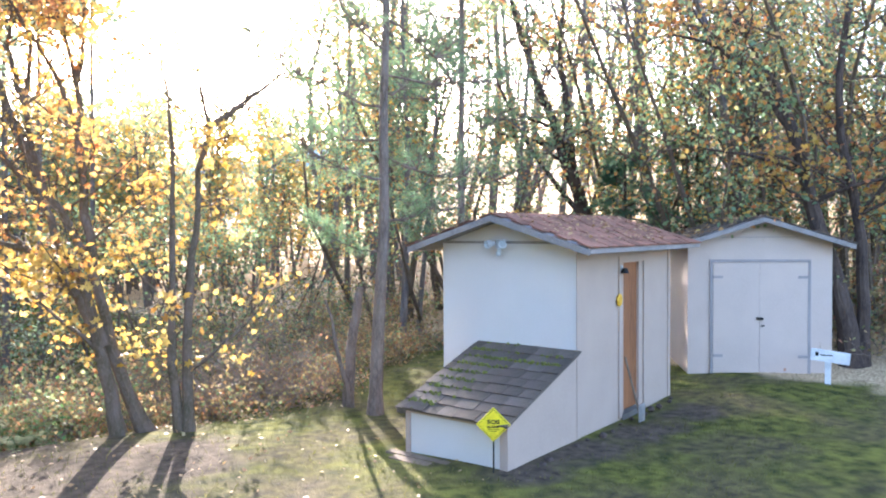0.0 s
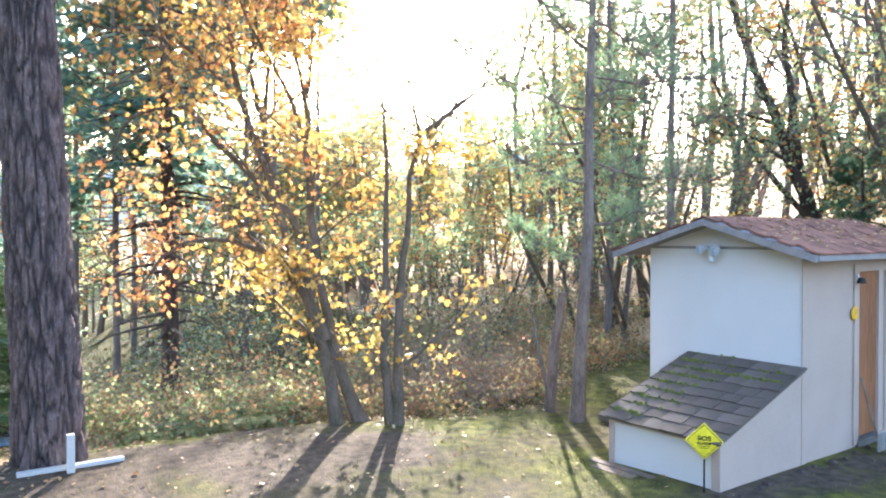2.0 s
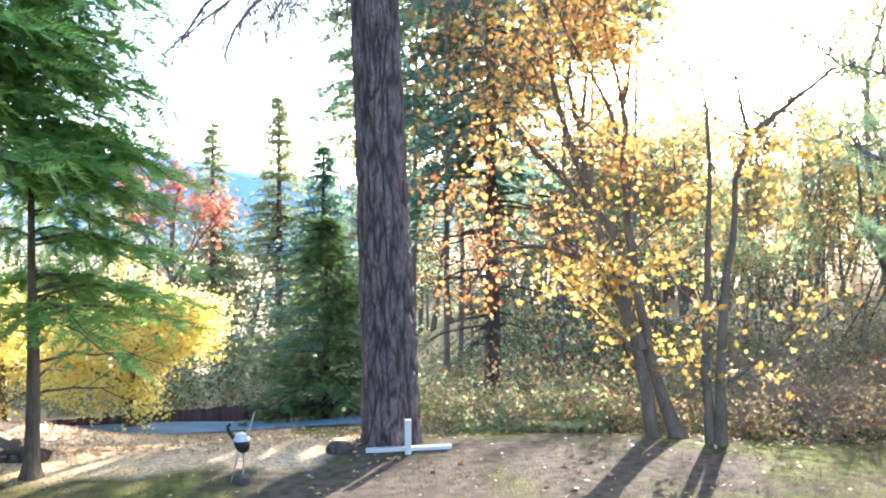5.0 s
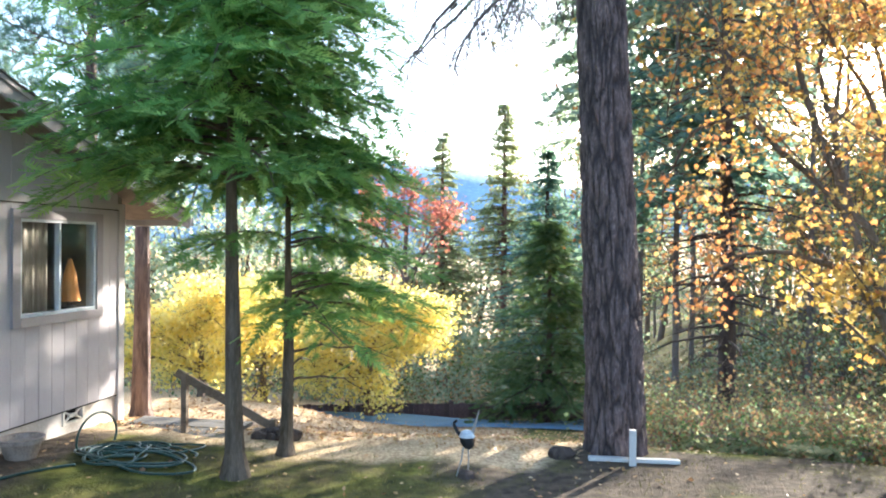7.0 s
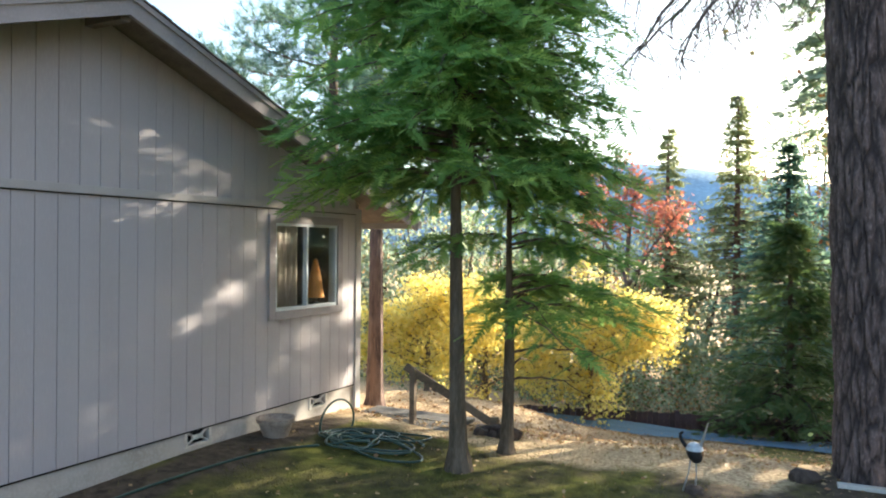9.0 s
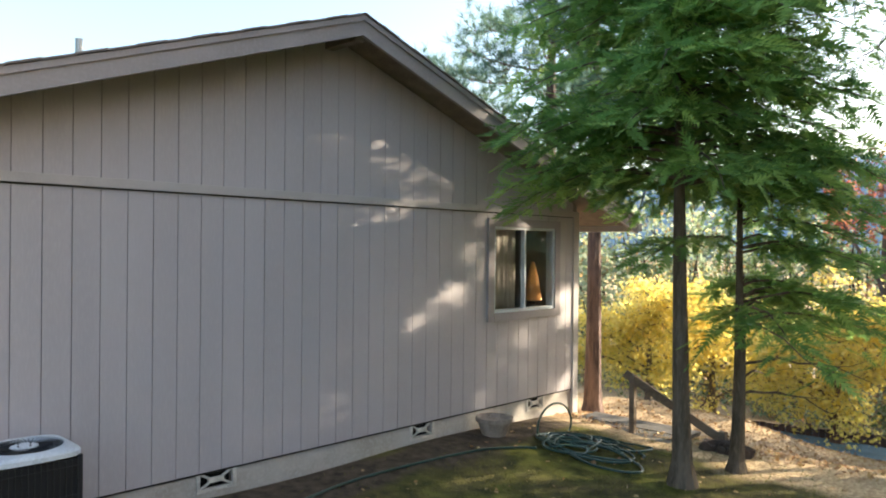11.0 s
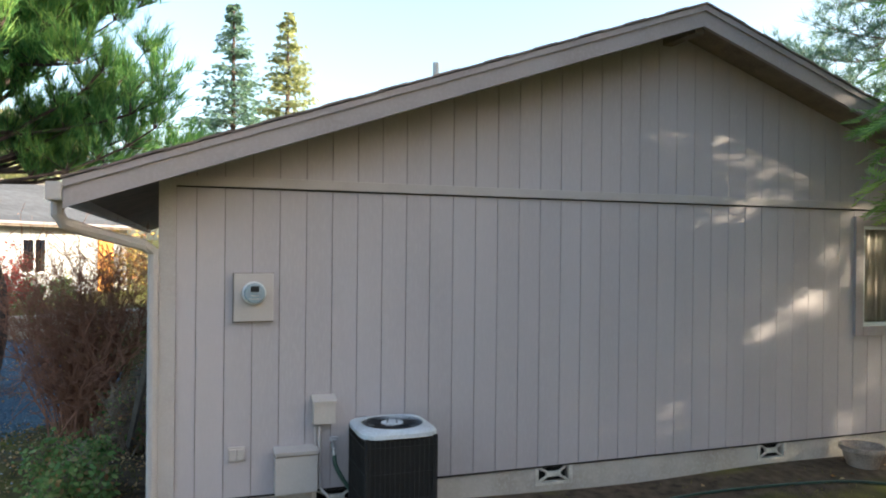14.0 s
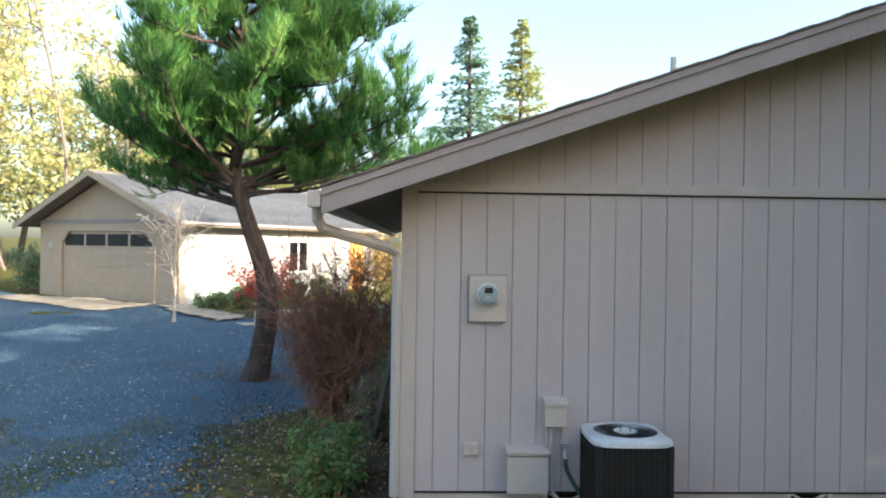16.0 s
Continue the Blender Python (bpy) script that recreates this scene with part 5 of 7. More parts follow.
broadleaf("maple_tree", q, [([q, (q[0], q[1], 2.0), (q[0] + 0.3, q[1], 4.6)], 0.13, 0.03), ([(q[0], q[1], 1.0), (q[0] + 1.0, q[1], 2.6), (q[0] + 1.6, q[1], 3.4)], 0.06, 0.02), ([(q[0], q[1], 1.2), (q[0] - 1.0, q[1], 3.0), (q[0] - 1.3, q[1], 4.0)], 0.06, 0.02)], "rusty pink maple in thin autumn leaf", "bark_grey", [("leaf_pink", 0.7, 0.13, 0.22, 2, None)], 64, side=10, side_len=(0.8, 1.8), twigs=3, first=0.3)
# reddish pine trunk behind the house corner, its crown over the roof
q = on_land(polar(32.62, 12.5))
pine("pine_tree", q, [q, (q[0], q[1], 2.5), (q[0] - 0.1, q[1], 11.0)], 0.17, "tall pine with reddish bark behind the house corner", 65, "bark_pine", "needle_blue",
     [(z, 37 * k * 1.7 + 20, 1.6 + 0.25 * (k % 4), -0.12 + 0.05 * (k % 3)) for k, z in enumerate(np.linspace(3.6, 10.8, 24))], length=0.2, per=20, twigs=11, r1=0.05, width=0.014)
q = on_land(polar(36.0, 15.0))
pine("pine_tree", q, [q, (q[0], q[1], 4), (q[0], q[1], 11.0)], 0.16, "pine with open crown seen above the roof", 66, "bark_pine", "needle_blue",
     [(z, 47 * k * 1.7, 1.8 + 0.3 * (k % 4), -0.15 + 0.05 * (k % 3)) for k, z in enumerate(np.linspace(4.5, 10.8, 22))], length=0.2, per=20, twigs=11, r1=0.05, width=0.015)

# leaning trees behind the sheds
for base_, stems, lab, seed, mats in (
    ((12.75, 2.9, 0), [([(12.75, 2.95, -0.1), (12.62, 3.14, 1.23), (12.51, 3.53, 2.67), (12.42, 3.85, 3.96), (12.28, 4.26, 5.09), (12.1, 4.74, 5.9)], 0.17, 0.05), ([(12.42, 3.85, 3.9), (12.2, 4.4, 4.8), (11.9, 4.9, 5.3), (11.5, 5.5, 5.5)], 0.06, 0.015), ([(12.75, 2.85, -0.1), (12.9, 2.9, 2.0), (12.75, 3.2, 4.2), (12.9, 3.0, 6.5)], 0.11, 0.04)], "leaning dark-barked oak behind the shed", 71, [("leaf_orange", 0.4, 0.1, 0.18, 2, None), ("leaf_yellow", 0.22, 0.1, 0.18, 2, None)]),
    ((12.1, 7.2, 0), [([(12.1, 7.1, -0.1), (11.92, 7.34, 2.6), (11.75, 7.61, 3.5), (11.58, 7.87, 4.5), (11.33, 8.22, 5.6), (11.1, 8.5, 7.0)], 0.15, 0.04), ([(11.85, 7.45, 3.0), (11.75, 7.61, 4.7), (11.69, 7.7, 5.6), (11.75, 7.6, 7.2)], 0.09, 0.03), ([(11.95, 7.3, 2.4), (11.4, 8.3, 4.0), (11.0, 8.9, 5.6)], 0.06, 0.02)], "forked dark oak behind the small shed", 72, [("leaf_orange", 0.3, 0.1, 0.2, 2, None), ("leaf_woods", 0.3, 0.1, 0.2, 2, None)]),
    ((14.5, 1.6, 0.4), [([(14.5, 1.6, 0.3), (14.3, 1.9, 3.0), (13.9, 2.4, 5.0), (13.5, 3.0, 7.2)], 0.13, 0.04)], "leaning tree with yellow leaves by the shed", 73, [("leaf_yellow", 0.6, 0.1, 0.2, 2, None)])):
    if seed == 72:          # the forked oak stands farther back
        def back(q):
            return (q[0] * 1.2, q[1] * 1.2, 2.25 + (q[2] - 2.25) * 1.2)
        base_ = on_land(back(base_))
        stems = [([back(q) for q in pts], a * 1.2, b * 1.2) for pts, a, b in stems]
    broadleaf("oak_tree", base_, stems, lab, "bark_dark", mats, seed, side=9, side_len=(0.8, 2.2), twigs=3, first=0.4)

for az, d, top_el, seed in ((-61.5, 15.5, 6.0, 45), (-66.0, 17.0, 7.5, 46)):
    q = on_land(polar(az, d))
    tz = 2.25 + d * math.tan(radians(top_el))
    conifer("hemlock_tree", q, [q, (q[0], q[1], tz)], 0.08, "young dark green hemlock behind the sheds", seed, "bark_dark", "needle_dark", low=0.8, top=tz - q[2], reach=(2.0, 0.2), count=60, droop=0.45, spray=0.24, side_gap=0.22, per=1)

# the crooked pine on the drive
rng = np.random.default_rng(80)
brs = []
for k in range(78):
    z = 2.75 + 4.2 * rng.random() ** 1.15
    az = rng.uniform(0, 360)
    rad = (2.75 - 0.3 * (z - 2.95)) * rng.uniform(0.7, 1.08) * (1 + 0.22 * math.cos(radians(az)))
    brs.append((z, az, rad, rng.uniform(0.0, 0.5)))
brs += [(2.95, 178, 3.0, 0.25), (2.85, 170, 2.65, 0.3), (3.2, 5, 3.3, 0.1), (3.1, -8, 3.0, 0.05)]
pine("pine_tree", (-12.23, -2.73, 0.0), [(-12.23, -2.73, -0.05), (-12.27, -2.55, 1.04), (-12.26, -2.61, 1.8), (-12.21, -2.85, 2.55), (-12.15, -3.07, 3.3), (-12.16, -3.04, 3.96), (-12.17, -3.0, 4.9), (-12.19, -2.94, 7.42)], 0.205, "crooked bushy green pine beside the gravel drive", 81, "bark_dark", "needle_pine", brs, length=0.24, per=14, twigs=8, r1=0.05, width=0.016, upright=0.55, spread=0.3, tuft_at=(1, 2, 3))

# two conifers and more beyond the roof
for az, d, top_el, seed, needle in ((86.35, 34, 17.5, 82, "needle_blue"), (82.35, 36, 17.3, 83, "needle_sunlit")):
    q = on_land(polar(az, d))
    tz = 2.25 + d * math.tan(radians(top_el))
    conifer("fir_tree", q, [q, (q[0], q[1], tz)], 0.22, "pointed fir rising beyond the roof", seed, "bark_dark", needle, low=3.0, top=tz - q[2], reach=(3.7, 0.1), count=210, droop=0.2, spray=0.22, side_gap=0.4, feather=False, per=1, rise=0.3, ragged=0.5)
q = on_land(polar(108.4, 20.3))
broadleaf("bare_sapling", q, [([q, (q[0], q[1], 1.4), (q[0], q[1], 3.0)], 0.05, 0.01)] + [([(q[0], q[1], 0.9 + 0.25 * k), (q[0] + 0.3 * math.cos(k * 2.4), q[1] + 0.3 * math.sin(k * 2.4), 1.7 + 0.25 * k), (q[0] + 0.4 * math.cos(k * 2.4), q[1] + 0.4 * math.sin(k * 2.4), 2.3 + 0.2 * k)], 0.02, 0.006) for k in range(5)], "bare pale-barked sapling by the walk", "bark_pale", [], 84, side=10, side_len=(0.6, 1.2), twigs=1, first=0.2)


# ---- woods on the slope, and brush under them ----
def woods(name, spots, seed, label, leafy, size, bark="bark_dark", lean=0.18, per_tip=3, fine=False, bare_below=None, patch=None):
    """Many thin crooked trees in one mesh; leafy: (material, share)."""
    rng = np.random.default_rng(seed)
    wood, tips = Mesh(), []
    for x, y, h, r_ in spots:
        z = float(land(x, y)) - 0.1
        top = np.array([x + rng.normal() * lean * h, y + rng.normal() * lean * h * 0.6, z + h])
        mid = (np.array([x, y, z]) + top) / 2 + rng.normal(size=3) * 0.05 * h
        P = ease([(x, y, z), mid, top], 7, 0.03, rng)
        wood.tube(P, np.linspace(r_, r_ * 0.2, 7), 6)
        k = int(6 + h * 1.1)
        i = rng.integers(2, 7, k)
        a = rng.uniform(0, 2 * np.pi, k)
        B = wood.twigs(P[i], np.stack([np.cos(a), np.sin(a), rng.uniform(0, 0.9, k)], 1), rng.uniform(0.12, 0.3, k) * h, max(0.008, r_ * 0.25), 5, rng, 0.5, 0.1, 4)
        tips.extend(B[:, 1:].reshape(-1, 3))
        if fine:
            q = np.repeat(B[:, 1:].reshape(-1, 3), 2, axis=0)
            T = wood.twigs(q, rand_dirs(len(q), 0, rng), rng.uniform(0.05, 0.1, len(q)) * h, 0.006, 3, rng)
            tips.extend(T[:, -1])
        else:
            q = np.repeat(B[:, 1:].reshape(-1, 3), 2, axis=0)
            tips.extend(q + rng.normal(size=q.shape) * 0.05 * h)
    tagged(part(name + "_trunks", wood.out(), bark), label + ", bare crooked stems", "trees", kind="stuff")
    tips = np.array(tips)
    if bare_below is not None:
        tips = tips[rng.random(len(tips)) < np.clip((tips[:, 2] - bare_below) / 1.2, 0.12, 1)]
    for n_, (material, share) in enumerate(leafy):
        sel = tips[rng.random(len(tips)) < share]
        if patch is not None:
            sel = sel[clumped(sel, seed + 3 * n_, patch, 0.7)]
        tagged(leaves_at(name + "_leaves", sel, size, 0.22, per_tip, DIAMOND, material, None, rng), label + ", scattered leaves", "trees", kind="stuff")


def spots_in(n, az0, az1, d0, d1, h0, h1, seed, thick=0.012, gap=None):
    rng = np.random.default_rng(seed)
    out = []
    while len(out) < n:
        az, d = rng.uniform(az0, az1), math.sqrt(rng.uniform(d0 ** 2, d1 ** 2))
        h = rng.uniform(h0, h1)
        if gap is not None:
            h *= gap(az)
        p = polar(az, d)
        side = p.x - 0.62 * (p.y - 9.0)          # where the low sun's rays past this spot come down on the yard
        near = 27.0 if -20 < side <= -7 and p.y < 34 else 17.0 if side <= -4.5 else 13.0 if -4.5 < side < 1.5 else 7.4 if 1.5 <= side < 9.2 else 4.5 if 12.4 < side < 15.2 else None
        if p.y > 4 and near is not None:
            h = min(h, 0.38 * (p.y - near) * 0.9 - 0.5 - float(land(p.x, p.y)))
            if h < 1.4:
                continue
        if p.x > -12 and p.y < crest(p.x) + 1.2 and p.x < 12.6:
            continue
        out.append((p.x, p.y, h, thick * h * rng.uniform(0.6, 1.4)))
    return out


def off_maples(spots):
    """Leaves out the trees that would keep the low sun off the yellow maples by the lane."""
    return [q for q in spots if not -9.5 < q[0] - 0.62 * (q[1] - 16.3) < -2.3]


def sun_gap(az):
    return float(np.interp(az, [-60, -44, -36, -26, -18, -2], [1, 0.9, 0.5, 0.5, 0.65, 0.6]))


woods("woods_near", spots_in(120, -80, -14, 12, 20, 4, 8, 91, gap=sun_gap), 92, "thicket of thin trees on the slope", [("leaf_woods", 0.45), ("needle_light", 0.5), ("leaf_yellow", 0.16), ("leaf_orange", 0.12)], 0.09, lean=0.36, fine=True, per_tip=5, bark="bark_moss", bare_below=1.3, patch=-0.3)
woods("woods_tall", [(10.9, 11.2, 9.5, 0.09), (12.4, 13.4, 11, 0.1), (14.0, 14.8, 12, 0.11), (13.0, 10.4, 9, 0.08), (15.2, 16.6, 13, 0.12), (17.5, 19.5, 14, 0.12), (16.0, 16.4, 12, 0.11), (13.6, 16.2, 11, 0.1), (15.0, 18.6, 13, 0.11), (12.0, 11.8, 8, 0.07)], 193, "tall thin trees beside the gap to the sun", [("needle_light", 0.9), ("leaf_woods", 0.8), ("leaf_orange", 0.3)], 0.1, lean=0.1, fine=True, per_tip=7, bark="bark_haze")
woods("woods_right", [q for q in spots_in(30, -84, -50, 16, 28, 8, 14, 291) if q[0] - 0.62 * (q[1] - 9.0) > 9.4], 292, "tall leafy trees behind the sheds", [("leaf_woods", 0.5), ("needle_light", 0.4), ("leaf_yellow", 0.35), ("leaf_orange", 0.25)], 0.11, lean=0.16, per_tip=3, bark="bark_haze", patch=0.04)
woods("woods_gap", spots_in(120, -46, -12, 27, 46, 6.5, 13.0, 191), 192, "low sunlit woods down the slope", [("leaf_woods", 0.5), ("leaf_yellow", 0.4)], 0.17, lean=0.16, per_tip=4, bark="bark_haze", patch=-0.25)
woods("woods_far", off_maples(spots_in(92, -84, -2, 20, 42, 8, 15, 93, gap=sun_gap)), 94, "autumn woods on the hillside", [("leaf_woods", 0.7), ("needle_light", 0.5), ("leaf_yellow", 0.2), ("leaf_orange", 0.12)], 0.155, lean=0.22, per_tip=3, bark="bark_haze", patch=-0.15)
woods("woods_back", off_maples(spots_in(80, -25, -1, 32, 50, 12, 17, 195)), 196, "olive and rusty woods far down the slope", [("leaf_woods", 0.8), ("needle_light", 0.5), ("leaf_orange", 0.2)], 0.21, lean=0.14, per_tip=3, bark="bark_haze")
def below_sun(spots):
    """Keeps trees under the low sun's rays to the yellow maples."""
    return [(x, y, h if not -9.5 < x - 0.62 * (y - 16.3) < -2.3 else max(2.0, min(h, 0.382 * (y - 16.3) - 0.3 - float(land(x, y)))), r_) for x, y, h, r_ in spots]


woods("woods_valley", below_sun(spots_in(150, -4, 42, 21, 38, 4.5, 8, 95)), 96, "brush and trees beyond the lane, paled to grey-green for haze", [("needle_hazed", 0.8), ("leaf_woods", 0.4)], 0.19, per_tip=2)
def under_skyline(spots):
    """Tree heights on the hillside, so that its skyline falls towards the drive."""
    out = []
    for x, y, h, r_ in spots:
        d = math.hypot(x, y)
        el = float(np.interp(math.degrees(math.atan2(-x, y)), [98, 105, 109, 112.5, 117, 125], [7.5, 8, 9.5, 12, 17, 19]))
        out.append((x, y, max(3.0, min(h, 2.25 + d * math.tan(radians(el)) - float(land(x, y)))), r_))
    return out


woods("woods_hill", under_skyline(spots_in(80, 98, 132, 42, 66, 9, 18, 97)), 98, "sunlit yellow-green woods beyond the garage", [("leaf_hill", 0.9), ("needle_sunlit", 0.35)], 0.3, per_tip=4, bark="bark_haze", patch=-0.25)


def brush(name, area, n, seed, height, material, twig, label, leaf=0.06, density=10):
    """Low tangled growth: arching stems with small leaves, one mesh of each."""
    rng = np.random.default_rng(seed)
    wood, tips = Mesh(), []
    for k in range(n):
        x, y = area(rng)
        z = float(land(x, y)) - 0.03
        h = height * rng.uniform(0.4, 1.2)
        a = rng.uniform(0, 2 * np.pi, 4)
        B = wood.twigs(np.tile((x, y, z), (4, 1)), np.stack([0.6 * np.cos(a), 0.6 * np.sin(a), np.ones(4)], 1), h * 1.3, 0.008, 6, rng, 0.55, -0.35)
        q = B[:, 2:].reshape(-1, 3)
        T = wood.twigs(q, rand_dirs(len(q), 0.2, rng), 0.35 * h, 0.004, 3, rng, 0.5)
        tips.extend(q)
        tips.extend(T[:, 1:].reshape(-1, 3))
    tagged(part(name + "_stems", wood.out(), twig), label + ", tangled stems", "brush", kind="stuff")
    tips = np.array(tips)
    for mtl, share in material:
        sel = tips[rng.random(len(tips)) < share]
        if len(sel):
            tagged(leaves_at(name + "_leaves", sel, leaf, 0.1, density, DIAMOND, mtl, None, rng), label + ", small leaves", "brush", kind="stuff")


def along_crest(x0, x1, d0, d1):
    def f(rng):
        x = rng.uniform(x0, x1)
        return x, float(crest(x)) + rng.uniform(d0, d1)
    return f


brush("bank_brush", along_crest(2.2, 11.5, 0.5, 3.0), 200, 101, 0.45, [("leaf_brush", 0.5), ("leaf_woods", 0.12)], "twig_dry", "dry leafy brush on the bank", 0.055, 4)
brush("slope_brush", along_crest(1.0, 14.0, 2.6, 7.0), 200, 102, 1.2, [("leaf_brush", 0.25), ("leaf_woods", 0.3)], "twig_dry", "thick brush on the slope", 0.075, 4)
brush("fern_brush", along_crest(0.9, 3.6, 0.7, 3.2), 90, 103, 0.7, [("needle_sunlit", 0.25), ("leaf_brush", 0.35), ("leaf_green", 0.15)], "twig_dry", "green and grey brush behind the pine", 0.055, 5)
brush("dead_twigs", along_crest(4.9, 6.6, 0.8, 2.4), 55, 104, 1.0, [("leaf_brush", 0.04)], "twig_dry", "bare grey dead twigs", 0.05, 2)
brush("east_brush", lambda rng: (rng.uniform(12.9, 17), rng.uniform(0.2, 7)), 150, 105, 1.3, [("leaf_brush", 0.35), ("leaf_woods", 0.3)], "twig_dry", "dark brush behind the sheds", 0.08, 4)
brush("root_debris", lambda rng: (-12.23 + rng.normal() * 0.4, -2.72 + rng.normal() * 0.5), 18, 107, 0.25, [("leaf_brush", 0.04)], "twig_dry", "dead twigs at the pine's foot", 0.05, 1)
brush("lane_brush", lambda rng: (rng.uniform(-16, 8), rng.uniform(19.2, 24)), 150, 106, 1.5, [("needle_hazed", 0.5), ("leaf_brush", 0.2), ("needle_olive", 0.25)], "twig_dry", "grey brush beyond the fence", 0.1, 4)


def fern(at, seed, fronds=16, reach=0.75):
    """Arching fronds from one root, each set with paired leaflets."""
    rng = np.random.default_rng(seed)
    t = thing("fern", at, "pale green sword fern on the bank", "fern", group="ferns on the bank")
    stem, C, A, S = Mesh(), [], [], []
    for k in range(fronds):
        a = 2 * math.pi * (k + rng.random()) / fronds
        o = np.array([math.cos(a), math.sin(a), 0])
        r_ = reach * rng.uniform(0.7, 1.15)
        f = np.linspace(0, 1, 9)
        P = o * (r_ * f)[:, None] + np.array([0, 0, 1.0]) * (r_ * (1.25 * f - 1.1 * f * f))[:, None]
        stem.tube(P, np.linspace(0.006, 0.002, 9), 4)
        for u in np.linspace(0.15, 0.98, 18):
            q = np.array([np.interp(u, f, P[:, i]) for i in range(3)])
            for sd in (-1, 1):
                C.append(q)
                A.append(sd * np.array([-o[1], o[0], 0]) + o * 0.35 + np.array([0, 0, -0.15]) + rng.normal(size=3) * 0.12)
                S.append(r_ * 0.2 * math.sin(math.pi * min(1, u * 0.8 + 0.2)) + 0.015)
    part("stems", stem.out(), "leaf_green", t)
    A = np.array(A)
    A /= np.linalg.norm(A, axis=1)[:, None]
    b = np.cross(A, np.array([0, 0, 1.0]) + rng.normal(size=A.shape) * 0.2)
    b /= np.linalg.norm(b, axis=1)[:, None]
    S = np.array(S)[:, None]
    leaf_object("fronds", np.array(C), A * S, b * 0.035, DIAMOND, "needle_sunlit", t)


for k, (x, y, r_) in enumerate(((2.2, 9.15, 0.6), (2.65, 9.05, 0.8), (3.0, 9.35, 0.7), (1.7, 9.3, 0.6), (2.4, 9.6, 0.8))):
    fern(on_land((x, y)), 400 + k, 16, r_)


# ---- things on and by the house wall ----
def wall_at(y, z, out=0.0):
    """A pose on the siding: x points out of the wall."""
    return Matrix.Translation((WX + out, y, z))


win = thing("window", wall_at(7.34, 1.99), "aluminium sliding window with curtain and greige casing", "window")
part("casing", boxes((-0.02, 0.03, -0.73, -0.62, -0.63, 0.62), (-0.02, 0.03, 0.62, 0.73, -0.63, 0.62), (-0.02, 0.03, -0.62, 0.62, 0.52, 0.62), (-0.02, 0.035, -0.62, 0.62, -0.63, -0.53), bevel=0.004), "fascia", win, "painted wooden casing")
part("window_frame", boxes((-0.1, 0.012, -0.62, -0.585, -0.53, 0.52), (-0.1, 0.012, 0.585, 0.62, -0.53, 0.52), (-0.1, 0.012, -0.585, 0.585, 0.49, 0.52), (-0.1, 0.012, -0.585, 0.585, -0.53, -0.495), (-0.06, 0.008, -0.016, 0.016, -0.495, 0.49), bevel=0.003), "white_metal", win, "pale aluminium frame")
for a, b, x in ((-0.585, -0.02, -0.045), (0.02, 0.585, -0.025)):
    g_ = part("pane", boxes((x, x + 0.005, a, b, -0.495, 0.49)), "glass", win)
    g_.visible_shadow = False
room = thing("room_behind_window", wall_at(7.34, 1.99), "dim room behind the window", "room", kind="structure")
part("room_wall", boxes((-2.6, -2.5, -2.2, 1.0, -1.6, 0.7), (-2.5, -0.15, -2.3, -2.2, -1.6, 0.7), (-2.5, -0.15, 1.0, 1.1, -1.6, 0.7), (-2.5, -0.15, -2.2, 1.0, -1.7, -1.6), (-2.5, -0.15, -2.2, 1.0, 0.7, 0.8)), "soffit", room)
cur = Mesh()
n = 40
V = [(-0.13 + 0.012 * math.sin(i * 0.9) + 0.006 * math.sin(i * 2.3), -0.62 + 0.6 * i / n, z) for i in range(n + 1) for z in (-0.53, 0.53)]
cur.add(V, [(2 * i, 2 * i + 2, 2 * i + 3, 2 * i + 1) for i in range(n)])
curtain = smooth(part("curtain", cur.out(), "curtain"))
curtain.matrix_basis = wall_at(7.34, 1.99)
sol = curtain.modifiers.new("thick", "SOLIDIFY")
sol.thickness = 0.006
tagged(curtain, "brown patterned curtain behind the window pane", "curtain")
lampw = thing("orange_lamp", wall_at(7.72, 1.47, -0.16), "orange cone-shaped lamp on the window sill", "lamp")
part("shade", lathe([(0.12, 0.1), (0.115, 0.12), (0.07, 0.42), (0.02, 0.6)], 16), "orange", lampw)
part("base", lathe([(0.09, 0.0), (0.09, 0.03), (0.03, 0.05), (0.03, 0.1)], 16), "black_metal", lampw)
shelf = part("window_shelf", boxes((-0.45, -0.1, -0.6, 0.6, -0.56, -0.52)), "soffit")
shelf.matrix_basis = wall_at(7.34, 1.99)
tagged(shelf, "wooden shelf behind the window", "shelf")

mp_ = thing("meter_panel", wall_at(0.525, 1.85), "electric meter on a square greige panel", "electric meter")
part("panel", boxes((0.0, 0.05, -0.145, 0.145, -0.18, 0.18), bevel=0.006), "box_paint", mp_)
# Dark edge round the panel, widest along the bottom.
part("rim", boxes((0.0, 0.01, -0.151, -0.146, -0.19, 0.186), (0.0, 0.01, 0.146, 0.149, -0.19, 0.186), (0.0, 0.01, -0.146, 0.146, -0.19, -0.181), (0.0, 0.01, -0.146, 0.146, 0.181, 0.184)), "soffit", mp_, "dark edge, widest along the bottom")
mt = part("meter_ring", lathe([(0.088, 0.0), (0.088, 0.03), (0.078, 0.04), (0.07, 0.04)], 28), "white_metal", mp_, "metal ring", Matrix.Translation((0.05, 0, 0.035)) @ Matrix.Rotation(radians(90), 4, "Y"))
part("meter_face", lathe([(0.076, 0.03), (0.076, 0.07), (0.068, 0.085), (0.03, 0.09)], 28), "meter", mt, "blue-grey meter face")
part("display", boxes((-0.055, -0.012, -0.032, 0.03, 0.088, 0.094)), "black_paint", mt, "dark display")
part("label_bar", boxes((0.012, 0.02, -0.03, 0.03, 0.088, 0.093), (0.035, 0.043, -0.04, 0.04, 0.088, 0.093)), "grey_metal", mt)

